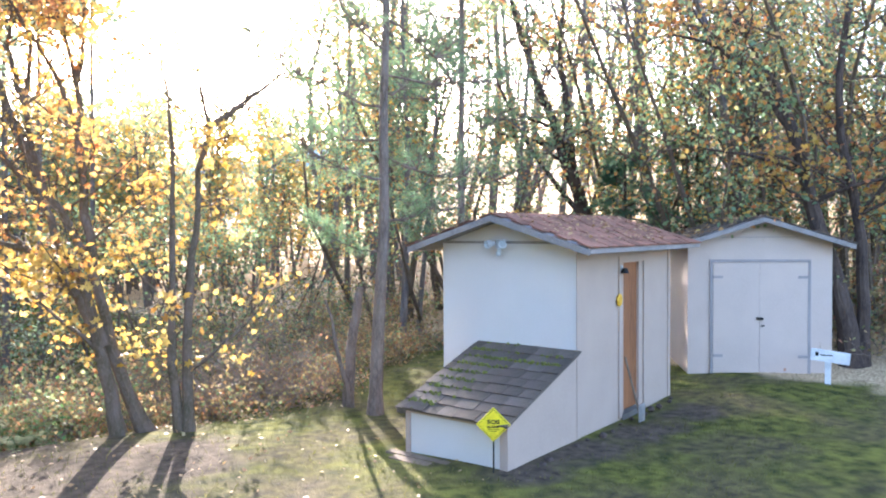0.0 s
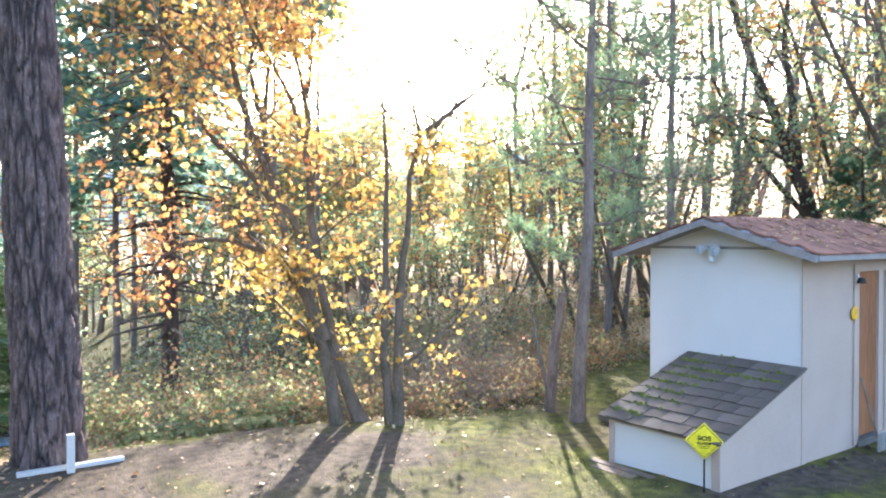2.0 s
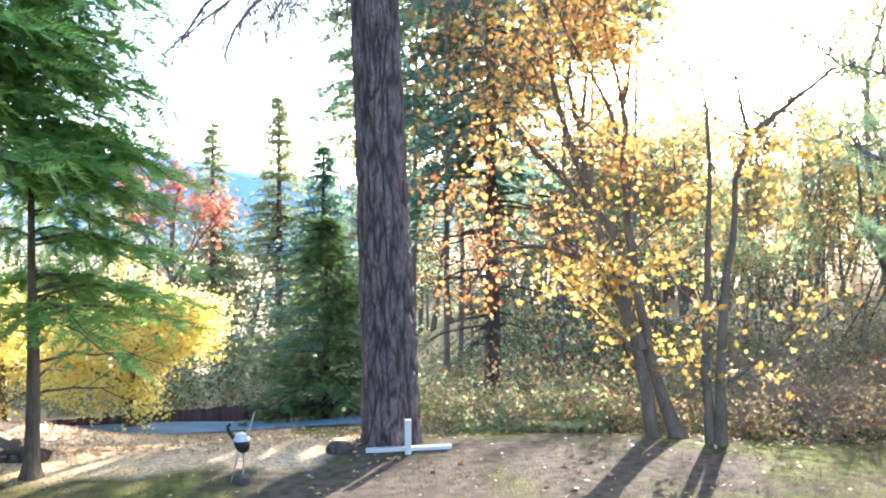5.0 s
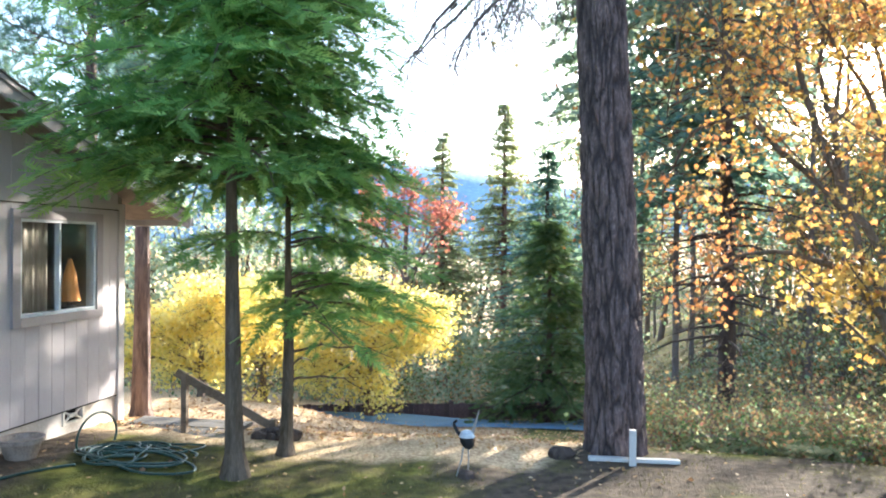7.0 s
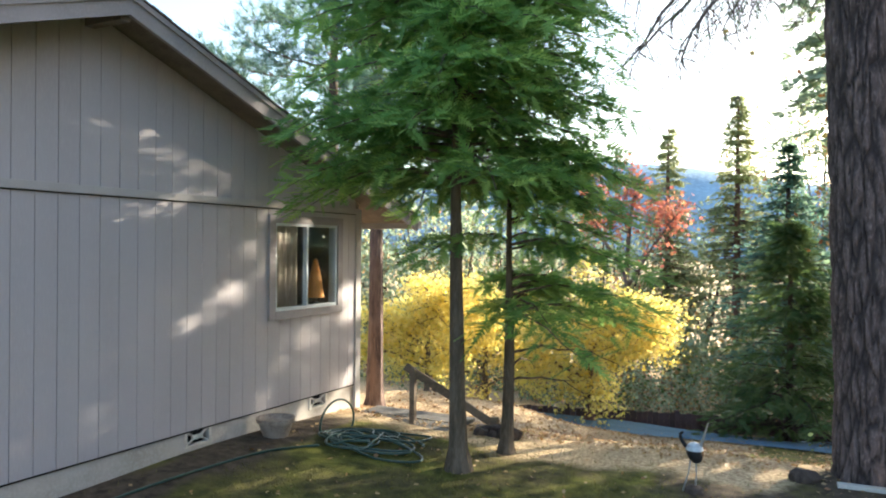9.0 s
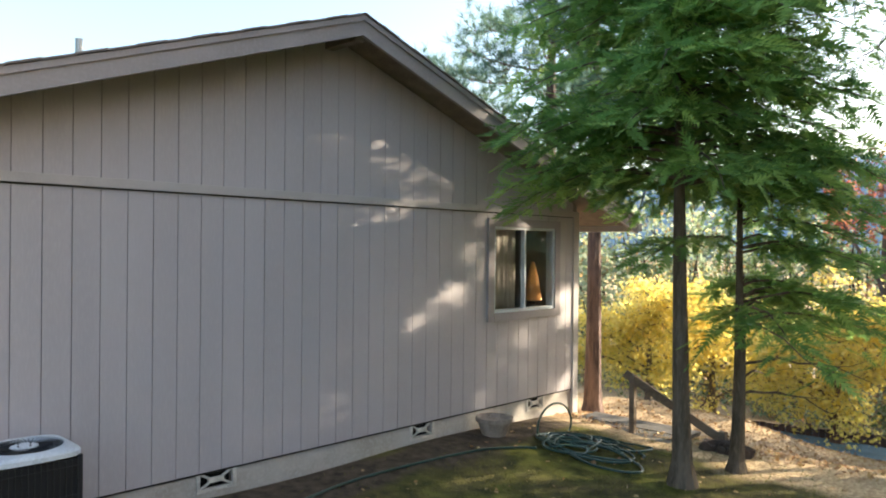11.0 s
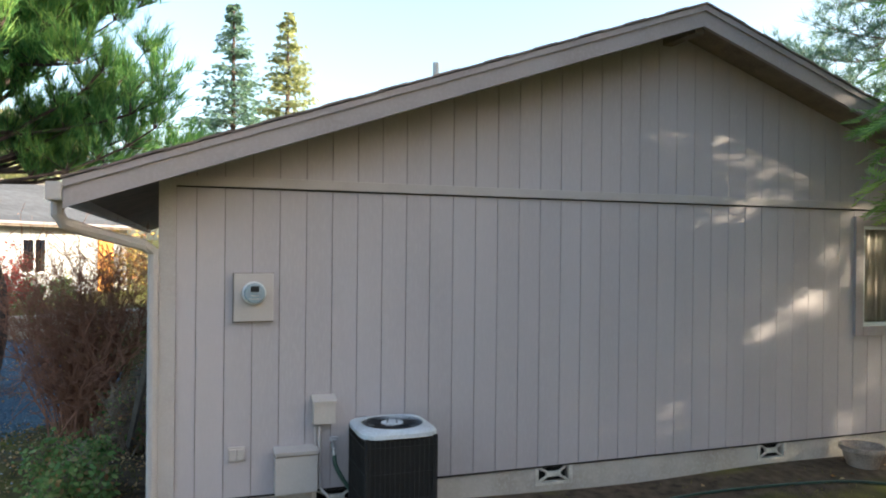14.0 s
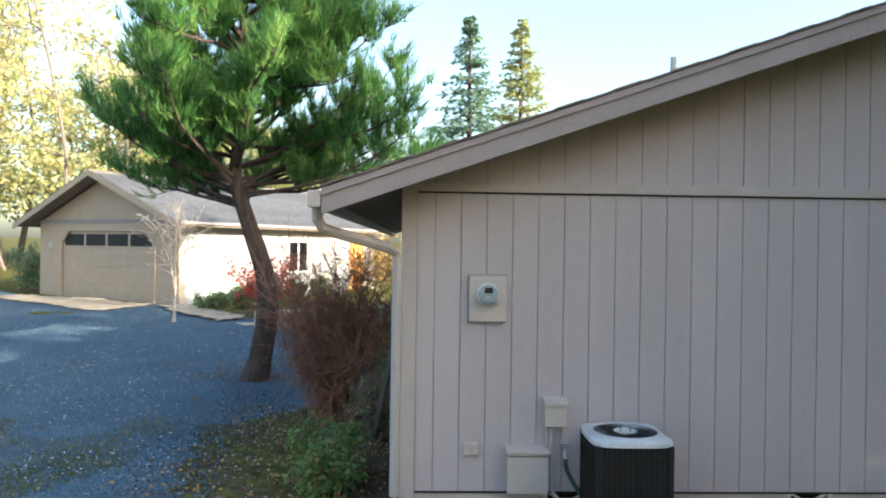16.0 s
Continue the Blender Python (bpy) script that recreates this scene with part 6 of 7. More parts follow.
bx = thing("disconnect_box", wall_at(1.065, 0.84), "small greige electrical disconnect box with hood", "electrical box")
part("box_body", boxes((0.0, 0.09, -0.085, 0.085, 0.02, 0.2), bevel=0.006), "box_paint", bx)
part("hood", prism([(0.0, 0.24), (0.105, 0.205), (0.105, 0.185), (0.0, 0.2)], -0.092, 0.092), "box_paint", bx)
part("seam", boxes((0.002, 0.092, -0.086, 0.086, 0.188, 0.194)), "soffit", bx)
cm = Mesh()
cm.tube([(0.03, -0.06, 0.0), (0.03, -0.06, -0.3), (0.03, -0.055, -0.5)], 0.014, 8)
cm.tube([(0.04, -0.03, 0.0), (0.045, -0.03, -0.2), (0.05, -0.025, -0.48), (0.12, 0.05, -0.56)], 0.012, 8)
part("conduit", cm.out(), "trim", bx)
lb = thing("cable_box", wall_at(0.85, 0.33), "large greige utility box on the wall", "electrical box")
part("box_body", boxes((0.0, 0.11, -0.16, 0.16, 0.02, 0.33), bevel=0.006), "box_paint", lb)
part("seam", boxes((0.002, 0.112, -0.161, 0.161, 0.305, 0.312)), "soffit", lb)
part("lid", prism([(0.0, 0.365), (0.125, 0.345), (0.125, 0.325), (0.0, 0.325)], -0.166, 0.166), "box_paint", lb)
ol = thing("outdoor_outlet", wall_at(0.41, 0.665), "painted double outlet cover", "outlet")
part("plate", boxes((0.0, 0.02, -0.06, 0.06, -0.055, 0.055), bevel=0.004), "box_paint", ol)
for s in (-1, 1):
    part("flap", boxes((0.02, 0.034, 0.03 * s - 0.024, 0.03 * s + 0.024, -0.042, 0.042), bevel=0.004), "box_paint", ol)
fc = thing("faucet", wall_at(1.14, 0.68), "brass garden faucet with hose attached", "faucet")
fm = Mesh()
fm.tube([(0.0, 0, 0), (0.06, 0, 0), (0.09, 0, -0.02), (0.1, 0, -0.07)], 0.015, 8)
part("spout", fm.out(), "grey_metal", fc)
hm = Mesh()
hm.tube([(0.07, 0.035 * math.cos(a), 0.06 + 0.0 * a + 0.012 * math.sin(a)) for a in np.linspace(0, 2 * math.pi, 13)], 0.007, 6)
hm.tube([(0.06, 0, 0.0), (0.068, 0, 0.06)], 0.008, 6)
part("handle", hm.out(), "grey_metal", fc)
hs = Mesh()
hs.tube(ease([(0.1, 0, -0.06), (0.11, 0.01, -0.14), (0.13, 0.08, -0.27), (0.15, 0.16, -0.37), (0.2, 0.3, -0.46)], 16), 0.017, 7)
part("hose_end", hs.out(), "hose", fc)

ac = thing("air_conditioner", (-5.32, 1.52, float(land(-5.32, 1.52)) - 0.02), "black outdoor air conditioner with white top", "air conditioner")
AW, AH = 0.28, 0.93 - float(land(-5.32, 1.52))
part("pad", boxes((-0.36, 0.36, -0.36, 0.36, -0.02, 0.06), bevel=0.01), "concrete", ac)
core = part("coil_body", boxes((-AW + 0.02, AW - 0.02, -AW + 0.02, AW - 0.02, 0.06, AH - 0.06), bevel=0.02), "black_metal", ac)
def wire(pts):
    gm = Mesh()
    gm.tube(pts, 0.0035, 5)
    V, F = gm.out()
    me = bpy.data.meshes.new("guard_wire")
    me.from_pydata(V, [], F)
    me.materials.append(M["black_paint"])
    return me


wire_up = wire([(AW - 0.008, 0, 0.07), (AW - 0.008, 0, AH - 0.06)])
wire_across = wire([(AW - 0.004, -AW + 0.03, 0), (AW - 0.004, AW - 0.03, 0)])
for side in range(4):
    for k in range(14):
        u = -AW + 0.04 + (2 * AW - 0.08) * k / 13
        ob = new("guard_wire", wire_up)
        ob.parent, ob.matrix_basis = ac, Matrix.Rotation(side * math.pi / 2, 4, "Z") @ Matrix.Translation((0, u, 0))
    for z in (0.14, 0.33, 0.52, 0.71):
        ob = new("guard_wire", wire_across)
        ob.parent, ob.matrix_basis = ac, Matrix.Rotation(side * math.pi / 2, 4, "Z") @ Matrix.Translation((0, 0, z))
    part("corner_post", boxes((AW - 0.04, AW - 0.006, AW - 0.04, AW - 0.006, 0.06, AH - 0.04), bevel=0.012), "black_metal", ac, at=Matrix.Rotation(side * math.pi / 2, 4, "Z"))
capm = bmesh.new()
N_ = 48
rings = []
for kind_, z in (("sq", AH - 0.045), ("sq", AH - 0.015), ("sq2", AH), ("c", AH + 0.012), ("c2", AH - 0.01), ("c2", AH - 0.08)):
    ring = []
    for k in range(N_):
        a = 2 * math.pi * k / N_
        c, s = math.cos(a), math.sin(a)
        e = 5
        r_ = 1 / (abs(c) ** e + abs(s) ** e) ** (1 / e)
        rad = {"sq": (AW + 0.012) * r_, "sq2": (AW - 0.01) * r_, "c": 0.235, "c2": 0.22}[kind_]
        ring.append(capm.verts.new((rad * c, rad * s, z)))
    rings.append(ring)
for a, b in zip(rings, rings[1:]):
    for k in range(N_):
        capm.faces.new((a[k], a[(k + 1) % N_], b[(k + 1) % N_], b[k]))
top_ = part("top", capm, "white_metal", ac, "white rounded top with fan opening")
part("fan_well", lathe([(0.22, AH - 0.2), (0.22, AH - 0.19)], 32), "black_metal", top_)
gr = Mesh()
for k in range(44):
    a = 2 * math.pi * k / 44
    gr.tube([(0.085 * math.cos(a), 0.085 * math.sin(a), AH + 0.004), (0.16 * math.cos(a + 0.12), 0.16 * math.sin(a + 0.12), AH + 0.008), (0.232 * math.cos(a + 0.2), 0.232 * math.sin(a + 0.2), AH + 0.004)], 0.0028, 4)
part("fan_grille", gr.out(), "black_metal", top_, "curved wire fan grille")
part("fan_hub", lathe([(0.085, AH - 0.005), (0.085, AH + 0.008), (0.07, AH + 0.014)], 24), "white_metal", top_, "white hub plate")
for k in range(4):
    a = k * math.pi / 2 + 0.5
    part("screw", lathe([(0.008, AH + 0.014), (0.006, AH + 0.02)], 8), "black_paint", top_, at=Matrix.Translation((0.05 * math.cos(a), 0.05 * math.sin(a), 0)))

for a, b in ((1.0, 1.36), (2.95, 3.3), (5.4, 5.74), (7.43, 7.78)):
    w = (b - a) / 2
    v = thing("foundation_vent", wall_at((a + b) / 2, 0.25, -0.02), "cream cast vent with crossed bars in the foundation", "vent", group="foundation vents")
    # Dark plate paints the unlit recess behind the bars.
    part("backing", boxes((-0.12, -0.1, -w, w, -0.085, 0.085)), "dark", v)
    part("frame", boxes((-0.03, 0.012, -w - 0.01, -w + 0.022, -0.09, 0.09), (-0.03, 0.012, w - 0.022, w + 0.01, -0.09, 0.09), (-0.03, 0.012, -w + 0.022, w - 0.022, 0.068, 0.09), (-0.03, 0.012, -w + 0.022, w - 0.022, -0.09, -0.068)), "galv", v)
    part("centre_plate", boxes((-0.025, 0.008, -0.07, 0.07, -0.022, 0.022), bevel=0.004), "galv", v)
    for sy in (-1, 1):
        for sz in (-1, 1):
            bm = Mesh()
            bm.tube([(-0.008, sy * 0.06, sz * 0.018), (-0.008, sy * (w - 0.02), sz * 0.07)], 0.012, 6)
            part("crossbar", bm.out(), "galv", v)

pot = thing("flower_pot", (-5.42, 6.42, float(land(-5.42, 6.42)) - 0.05), "weathered terracotta bowl against the foundation", "flower pot")
part("bowl", lathe([(0.1, 0.0), (0.13, 0.02), (0.17, 0.13), (0.19, 0.2), (0.215, 0.205), (0.215, 0.25), (0.19, 0.25), (0.16, 0.2), (0.05, 0.19)], 28), "terracotta", pot)

# garden hose: loose coils, one standing loop, and a run along the wall
rng = np.random.default_rng(7)
hp = []
cx, cy = -4.5, 6.85
loops = [(rng.uniform(-0.4, 0.45), rng.uniform(-0.3, 0.3), rng.uniform(0.22, 0.62), rng.uniform(0.16, 0.36), rng.uniform(-0.5, 0.5)) for _ in range(11)]
for k in range(11 * 14):
    f = k / 14
    m, u = int(f), f - int(f)
    A_, B_ = loops[m], loops[min(m + 1, 10)]
    ox, oy, rx_, ry_, tw_ = (p * (1 - u) + q * u for p, q in zip(A_, B_))
    a = 2 * math.pi * f
    x = cx + ox + rx_ * math.cos(a) * math.cos(tw_) - ry_ * math.sin(a) * math.sin(tw_)
    y = cy + oy + rx_ * math.cos(a) * math.sin(tw_) + ry_ * math.sin(a) * math.cos(tw_)
    hp.append((x, y, float(land(x, y)) + 0.018 + 0.1 * max(0.0, 1 - math.hypot(x - cx, y - cy) / 0.6) * (0.4 + 0.6 * abs(math.sin(k * 0.7)))))
for f in np.linspace(0, 1, 26):
    a = -2.6 + 5.6 * f
    hp.append((-5.1 + 0.06 * f, 6.95 + 0.35 * f + 0.2 * math.sin(a), 0.23 + 0.19 * math.cos(a)))
hose = thing("garden_hose", (cx, cy, 0), "dark green garden hose in loose coils by the wall", "hose")
hm = Mesh()
hm.tube(np.array(ease(hp, 420)) - np.array([cx, cy, 0]), 0.0125, 7)
smooth(part("coil", hm.out(), "hose", hose))
hm = Mesh()
run_ = [(-5.0, 2.0), (-5.25, 2.5), (-5.15, 3.3), (-5.3, 4.2), (-5.25, 5.0), (-5.12, 5.8), (-4.95, 6.2), (-4.8, 6.4)]
hm.tube(np.array(ease([(x, y, float(land(x, y)) + 0.015) for x, y in run_], 60)) - np.array([cx, cy, 0]), 0.0125, 7)
smooth(part("hose_run", hm.out(), "hose", hose))

# landing, steps and handrail at the house corner
deck = thing("wooden_landing", (-4.75, 8.05, 0), "grey weathered plank landing at the house corner", "deck")
for k in range(9):
    yk = -0.62 + 0.14 * k
    part("plank", boxes((-0.75, 0.75, yk, yk + 0.132, -0.04, 0.012 + 0.004 * math.sin(k * 2.3)), bevel=0.004), "grey_wood", deck)
part("joist", boxes((-0.72, -0.66, -0.6, 0.6, -0.3, -0.042), (0.66, 0.72, -0.6, 0.6, -0.3, -0.042)), "old_wood", deck)
steps = thing("garden_steps", (-3.95, 8.3, 0), "rough timber steps down the bank", "steps")
for k in range(3):
    part("step", boxes((0.02 + 0.28 * k, 0.32 + 0.28 * k, -0.5 + 0.02 * k, 0.35, -0.25 - 0.1 * k, -0.05 - 0.1 * k), bevel=0.015), "old_wood", steps)
rail = thing("handrail", (-4.55, 8.0, 0), "old wooden handrail sloping beside the steps", "handrail")
part("post", boxes((-0.034, 0.034, -0.034, 0.034, -0.1, 0.72), bevel=0.006), "old_wood", rail)
d_ = Vector((1.33, 0.62, -0.93))
rm = look((0, 0, 0.67), Vector((0, 0, 0.67)) + d_)
part("rail", boxes((-0.02, 0.02, -0.05, 0.05, -d_.length, 0.12), bevel=0.006, m=rm), "old_wood", rail)
part("post", boxes((0.9, 0.98, 0.38, 0.46, -0.4, 0.12), bevel=0.006), "old_wood", rail)

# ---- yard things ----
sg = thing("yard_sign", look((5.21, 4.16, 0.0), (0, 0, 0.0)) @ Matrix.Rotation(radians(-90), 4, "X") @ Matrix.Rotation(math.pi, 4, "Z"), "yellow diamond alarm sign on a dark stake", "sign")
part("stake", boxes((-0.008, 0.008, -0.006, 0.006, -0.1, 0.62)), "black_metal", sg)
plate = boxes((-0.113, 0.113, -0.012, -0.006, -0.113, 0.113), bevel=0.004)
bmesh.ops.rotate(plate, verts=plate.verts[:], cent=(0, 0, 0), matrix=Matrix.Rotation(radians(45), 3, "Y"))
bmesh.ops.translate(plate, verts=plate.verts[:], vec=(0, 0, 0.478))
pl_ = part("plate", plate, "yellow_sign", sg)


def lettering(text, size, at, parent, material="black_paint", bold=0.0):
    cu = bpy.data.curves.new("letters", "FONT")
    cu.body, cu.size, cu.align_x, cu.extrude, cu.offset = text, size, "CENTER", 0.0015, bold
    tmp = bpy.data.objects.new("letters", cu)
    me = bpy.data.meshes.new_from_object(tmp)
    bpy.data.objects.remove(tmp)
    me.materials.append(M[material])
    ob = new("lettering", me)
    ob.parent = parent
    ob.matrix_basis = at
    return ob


FACE = Matrix.Rotation(radians(90), 4, "X")
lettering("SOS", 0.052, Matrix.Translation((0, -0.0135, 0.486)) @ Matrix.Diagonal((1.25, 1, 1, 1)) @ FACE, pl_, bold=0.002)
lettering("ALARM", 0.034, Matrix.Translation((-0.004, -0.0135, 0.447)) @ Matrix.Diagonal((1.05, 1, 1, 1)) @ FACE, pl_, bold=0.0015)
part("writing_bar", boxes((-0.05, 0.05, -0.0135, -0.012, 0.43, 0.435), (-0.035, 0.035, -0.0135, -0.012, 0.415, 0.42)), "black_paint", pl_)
for k in range(4):
    a = radians(90 * k)
    q = [(0.152 * math.cos(a), 0.152 * math.sin(a)), (0.152 * math.cos(a + math.pi / 2), 0.152 * math.sin(a + math.pi / 2))]
    bm = Mesh()
    bm.tube([(q[0][0] * 0.93, -0.0125, 0.478 + q[0][1] * 0.93), (q[1][0] * 0.93, -0.0125, 0.478 + q[1][1] * 0.93)], 0.0022, 4)
    part("border_line", bm.out(), "black_paint", pl_)

ws = thing("white_sign", look((11.4, 2.98, 0.0), (0, 0, 0.0)) @ Matrix.Rotation(radians(-90), 4, "X") @ Matrix.Rotation(math.pi, 4, "Z"), "small white board on a short white post", "sign")
part("post", boxes((-0.04, 0.04, 0.0, 0.04, -0.1, 0.42), bevel=0.005), "white_paint", ws)
bd = boxes((-0.25, 0.25, -0.03, -0.002, -0.085, 0.085), bevel=0.004)
bmesh.ops.rotate(bd, verts=bd.verts[:], cent=(0, 0, 0), matrix=Matrix.Rotation(radians(6), 3, "Y"))
bmesh.ops.translate(bd, verts=bd.verts[:], vec=(0.03, 0, 0.43))
brd = part("board", bd, "white_paint", ws)
part("writing_bar", boxes((-0.16, -0.12, -0.034, -0.031, 0.43, 0.49), (-0.1, 0.06, -0.034, -0.031, 0.44, 0.455)), "black_paint", brd)

tl = thing("garden_tool", S1 @ Matrix.Translation((1.14, -0.05, 0)), "long-handled shovel leaning by the shed door", "shovel")
tm = Mesh()
tm.tube([(-0.02, -0.22, 0.03), (-0.05, -0.13, 0.4), (-0.06, -0.04, 0.75)], 0.013, 8)
part("handle", tm.out(), "old_wood", tl)
part("blade", boxes((-0.1, 0.06, -0.24, -0.22, 0.0, 0.2), bevel=0.008), "grey_metal", tl)
yo = thing("door_ornament", S1 @ Matrix.Translation((1.08, -0.025, 1.42)), "small amber plaque by the shed door", "plaque")
part("plaque", lathe([(0.02, -0.012), (0.075, -0.01), (0.08, 0.0), (0.06, 0.01)], 8), "ornament", yo, at=Matrix.Rotation(radians(90), 4, "X"))
sl = thing("porch_lamp", S1 @ Matrix.Translation((1.12, -0.02, 1.8)), "small lamp above the shed door", "lamp")
part("bracket", boxes((-0.02, 0.02, -0.02, 0.01, -0.03, 0.03), bevel=0.004), "white_metal", sl)
part("shade", lathe([(0.03, 0.0), (0.05, -0.06), (0.045, -0.06), (0.02, -0.02)], 14), "black_metal", sl, at=Matrix.Translation((0, -0.05, 0.0)))

eb = thing("edging_board", S1 @ Matrix.Translation((-1.5, 0.6, 0)), "weathered edging boards at the lean-to's foot", "edging board")
part("board", boxes((-0.07, 0.03, -0.65, 0.75, -0.04, 0.02), bevel=0.006), "old_wood", eb)
part("board", boxes((-0.2, -0.08, -0.3, 0.6, -0.04, 0.015), bevel=0.006), "old_wood", eb)


def rock(name, at, size, seed, label, material="stone", flat=0.65, category="stone", group=""):
    bm = bmesh.new()
    bmesh.ops.create_icosphere(bm, subdivisions=2, radius=1)
    for v in bm.verts:
        n_ = noise.noise(v.co * 1.3 + Vector((seed * 3.1, 0, 0))) * 0.35 + noise.noise(v.co * 3 + Vector((seed, 0, 0))) * 0.12
        v.co = Vector((v.co.x * size[0], v.co.y * size[1], v.co.z * size[2])) * (1 + n_)
        v.co.z += size[2] * flat
    ob = part(name, bm, material)
    ob.matrix_basis = Matrix.Translation(at)
    return tagged(ob, label, category, group)


rng = random.Random(5)
# Dark lumps added in place of the ragged stain along the wall's foot.
for k in range(15):
    f = k / 14
    p_ = S1 @ Vector((-1.35 + 3.9 * f + rng.uniform(-0.06, 0.06), -0.1 - rng.uniform(0, 0.08), 0))
    s = rng.uniform(0.02, 0.05)
    rock("base_stain_lump", (p_.x, p_.y, -0.02), (s * 1.3, s, s * 0.8), k, "small dark lump standing for the stained foot of the shed wall", "bark_dark", group="shed edging stones")
for k in range(8):
    x, y = -3.55 + 0.12 * (k % 4) + rng.uniform(-0.05, 0.05), 7.95 + 0.14 * (k // 4)
    s = rng.uniform(0.06, 0.1)
    rock("step_stone", (x, y, float(land(x, y)) - 0.03), (s * 1.4, s, s), 40 + k, "rough dark stone by the steps", "bark_dark", group="stones by the steps")
for k, (x, y, s) in enumerate(((6.45, 6.6, 0.1), (6.3, 6.95, 0.09), (6.7, 6.75, 0.08))):
    rock("stone", (x, y, -0.04), (s, s, s * 0.8), 60 + k, "pale rounded stone at the pine's foot", group="stones by the pine")
st = rock("tree_stump", (-0.13, 7.95, -0.03), (0.14, 0.11, 0.09), 70, "low dark weathered stump on bare earth", "bark_dark", category="stump")

pv = thing("gutter_piece", (0.63, 7.9, 0.0), "white plastic downspout lying in the dirt", "pipe")
part("trough", boxes((-0.47, 0.47, -0.04, 0.04, 0.0, 0.042), bevel=0.01, m=Matrix.Rotation(0.05, 4, "Z")), "pvc", pv)
pv2 = thing("pipe_stub", (0.61, 7.8, 0.0), "white square plastic pipe standing upright", "pipe")
part("pipe", boxes((-0.035, 0.035, -0.035, 0.035, -0.1, 0.36), bevel=0.008), "pvc", pv2)

# garden crane figure of bent metal
cr = thing("crane_ornament", (-1.03, 7.12, 0.0), "metal garden bird ornament with white back and long legs", "garden ornament")
bm = bmesh.new()
bmesh.ops.create_uvsphere(bm, u_segments=16, v_segments=10, radius=1)
for v in bm.verts:
    v.co = Vector((v.co.x * (0.075 + 0.0 * v.co.z), v.co.y * 0.07, v.co.z * 0.09 + 0.345 - 0.25 * v.co.x * 0.1))
part("body", bm, "black_metal", cr)
bm = bmesh.new()
bmesh.ops.create_uvsphere(bm, u_segments=16, v_segments=8, radius=1)
for v in bm.verts:
    v.co = Vector((v.co.x * 0.08, v.co.y * 0.075, max(v.co.z, 0.0) * 0.07 + 0.375))
part("wing", bm, "white_metal", cr, "pale enamelled back")
lm = Mesh()
lm.tube([(0.015, 0, 0.3), (0.02, 0, 0.15), (0.01, 0, -0.02)], 0.008, 6)
part("leg", lm.out(), "grey_metal", cr)
lm = Mesh()
lm.tube([(-0.03, 0, 0.3), (-0.05, 0, 0.16), (-0.1, 0.0, -0.02)], 0.008, 6)
part("leg", lm.out(), "grey_metal", cr)
lm = Mesh()
lm.tube(ease([(-0.05, 0, 0.38), (-0.1, 0, 0.43), (-0.13, 0, 0.5), (-0.1, 0, 0.53), (-0.14, 0, 0.5)], 12), np.linspace(0.022, 0.008, 12), 7)
part("neck", lm.out(), "black_metal", cr)
lm = Mesh()
lm.tube(ease([(0.05, 0, 0.4), (0.08, 0, 0.5), (0.12, 0, 0.64)], 8), np.linspace(0.02, 0.005, 8), 6)
part("tail_plume", lm.out(), "grey_metal", cr)
part("foot_base", lathe([(0.09, -0.02), (0.08, 0.02), (0.03, 0.05)], 12), "bark_dark", cr)

# low board fence beyond the lane
FA, FB = polar(37, 17.5), polar(-3, 19.8)
fence = thing("board_fence", (0, 0, 0), "low dark brown board fence beyond the lane", "fence")
n = 100
for k in range(n):
    q = FA.lerp(FB, (k + 0.5) / n)
    zt = float(np.interp(k / n, [0, 1], [-1.25, -1.83])) + 0.012 * math.sin(k * 1.7)
    zb = float(land(q.x, q.y)) - 0.1
    zb = min(zb, zt - 0.55)
    w = (FB - FA).length / n
    rot = Matrix.Translation((q.x, q.y, 0)) @ Matrix.Rotation(math.atan2(FB.y - FA.y, FB.x - FA.x), 4, "Z")
    part("board", boxes((-w / 2 + 0.004, w / 2 - 0.004, -0.012, 0.012, zb, zt)), "fence", fence, at=rot)
    if k % 10 == 5:
        part("post", boxes((-0.05, 0.05, 0.015, 0.11, zb - 0.1, zt + 0.06)), "fence", fence, at=rot)

# ---- garage house across the drive ----
GC = Vector((-22.9, -7.5, 0))
gu, gv = Vector((-0.54, -0.842, 0)), Vector((-0.842, 0.54, 0))       # along the door wall, and back along the side wall
GM = Matrix(((gu.x, gv.x, 0, GC.x), (gu.y, gv.y, 0, GC.y), (0, 0, 1, 0.2), (0, 0, 0, 1)))
gar = thing("garage_house", GM, "white garage house with grey roof and tan door", "house")
GW, GD, GH, GR = 7.5, 10.2, 2.75, 3.75
gs = 0.40
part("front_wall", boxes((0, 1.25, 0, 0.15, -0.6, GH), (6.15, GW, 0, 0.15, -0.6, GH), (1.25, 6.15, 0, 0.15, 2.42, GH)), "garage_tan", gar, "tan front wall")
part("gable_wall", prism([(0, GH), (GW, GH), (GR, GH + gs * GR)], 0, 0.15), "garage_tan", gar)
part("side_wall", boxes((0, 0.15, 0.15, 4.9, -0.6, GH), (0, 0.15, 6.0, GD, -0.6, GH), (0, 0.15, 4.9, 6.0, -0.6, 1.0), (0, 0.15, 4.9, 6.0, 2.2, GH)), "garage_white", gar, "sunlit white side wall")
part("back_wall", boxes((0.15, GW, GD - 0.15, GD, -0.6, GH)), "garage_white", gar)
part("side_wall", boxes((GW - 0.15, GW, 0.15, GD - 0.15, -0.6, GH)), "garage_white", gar)
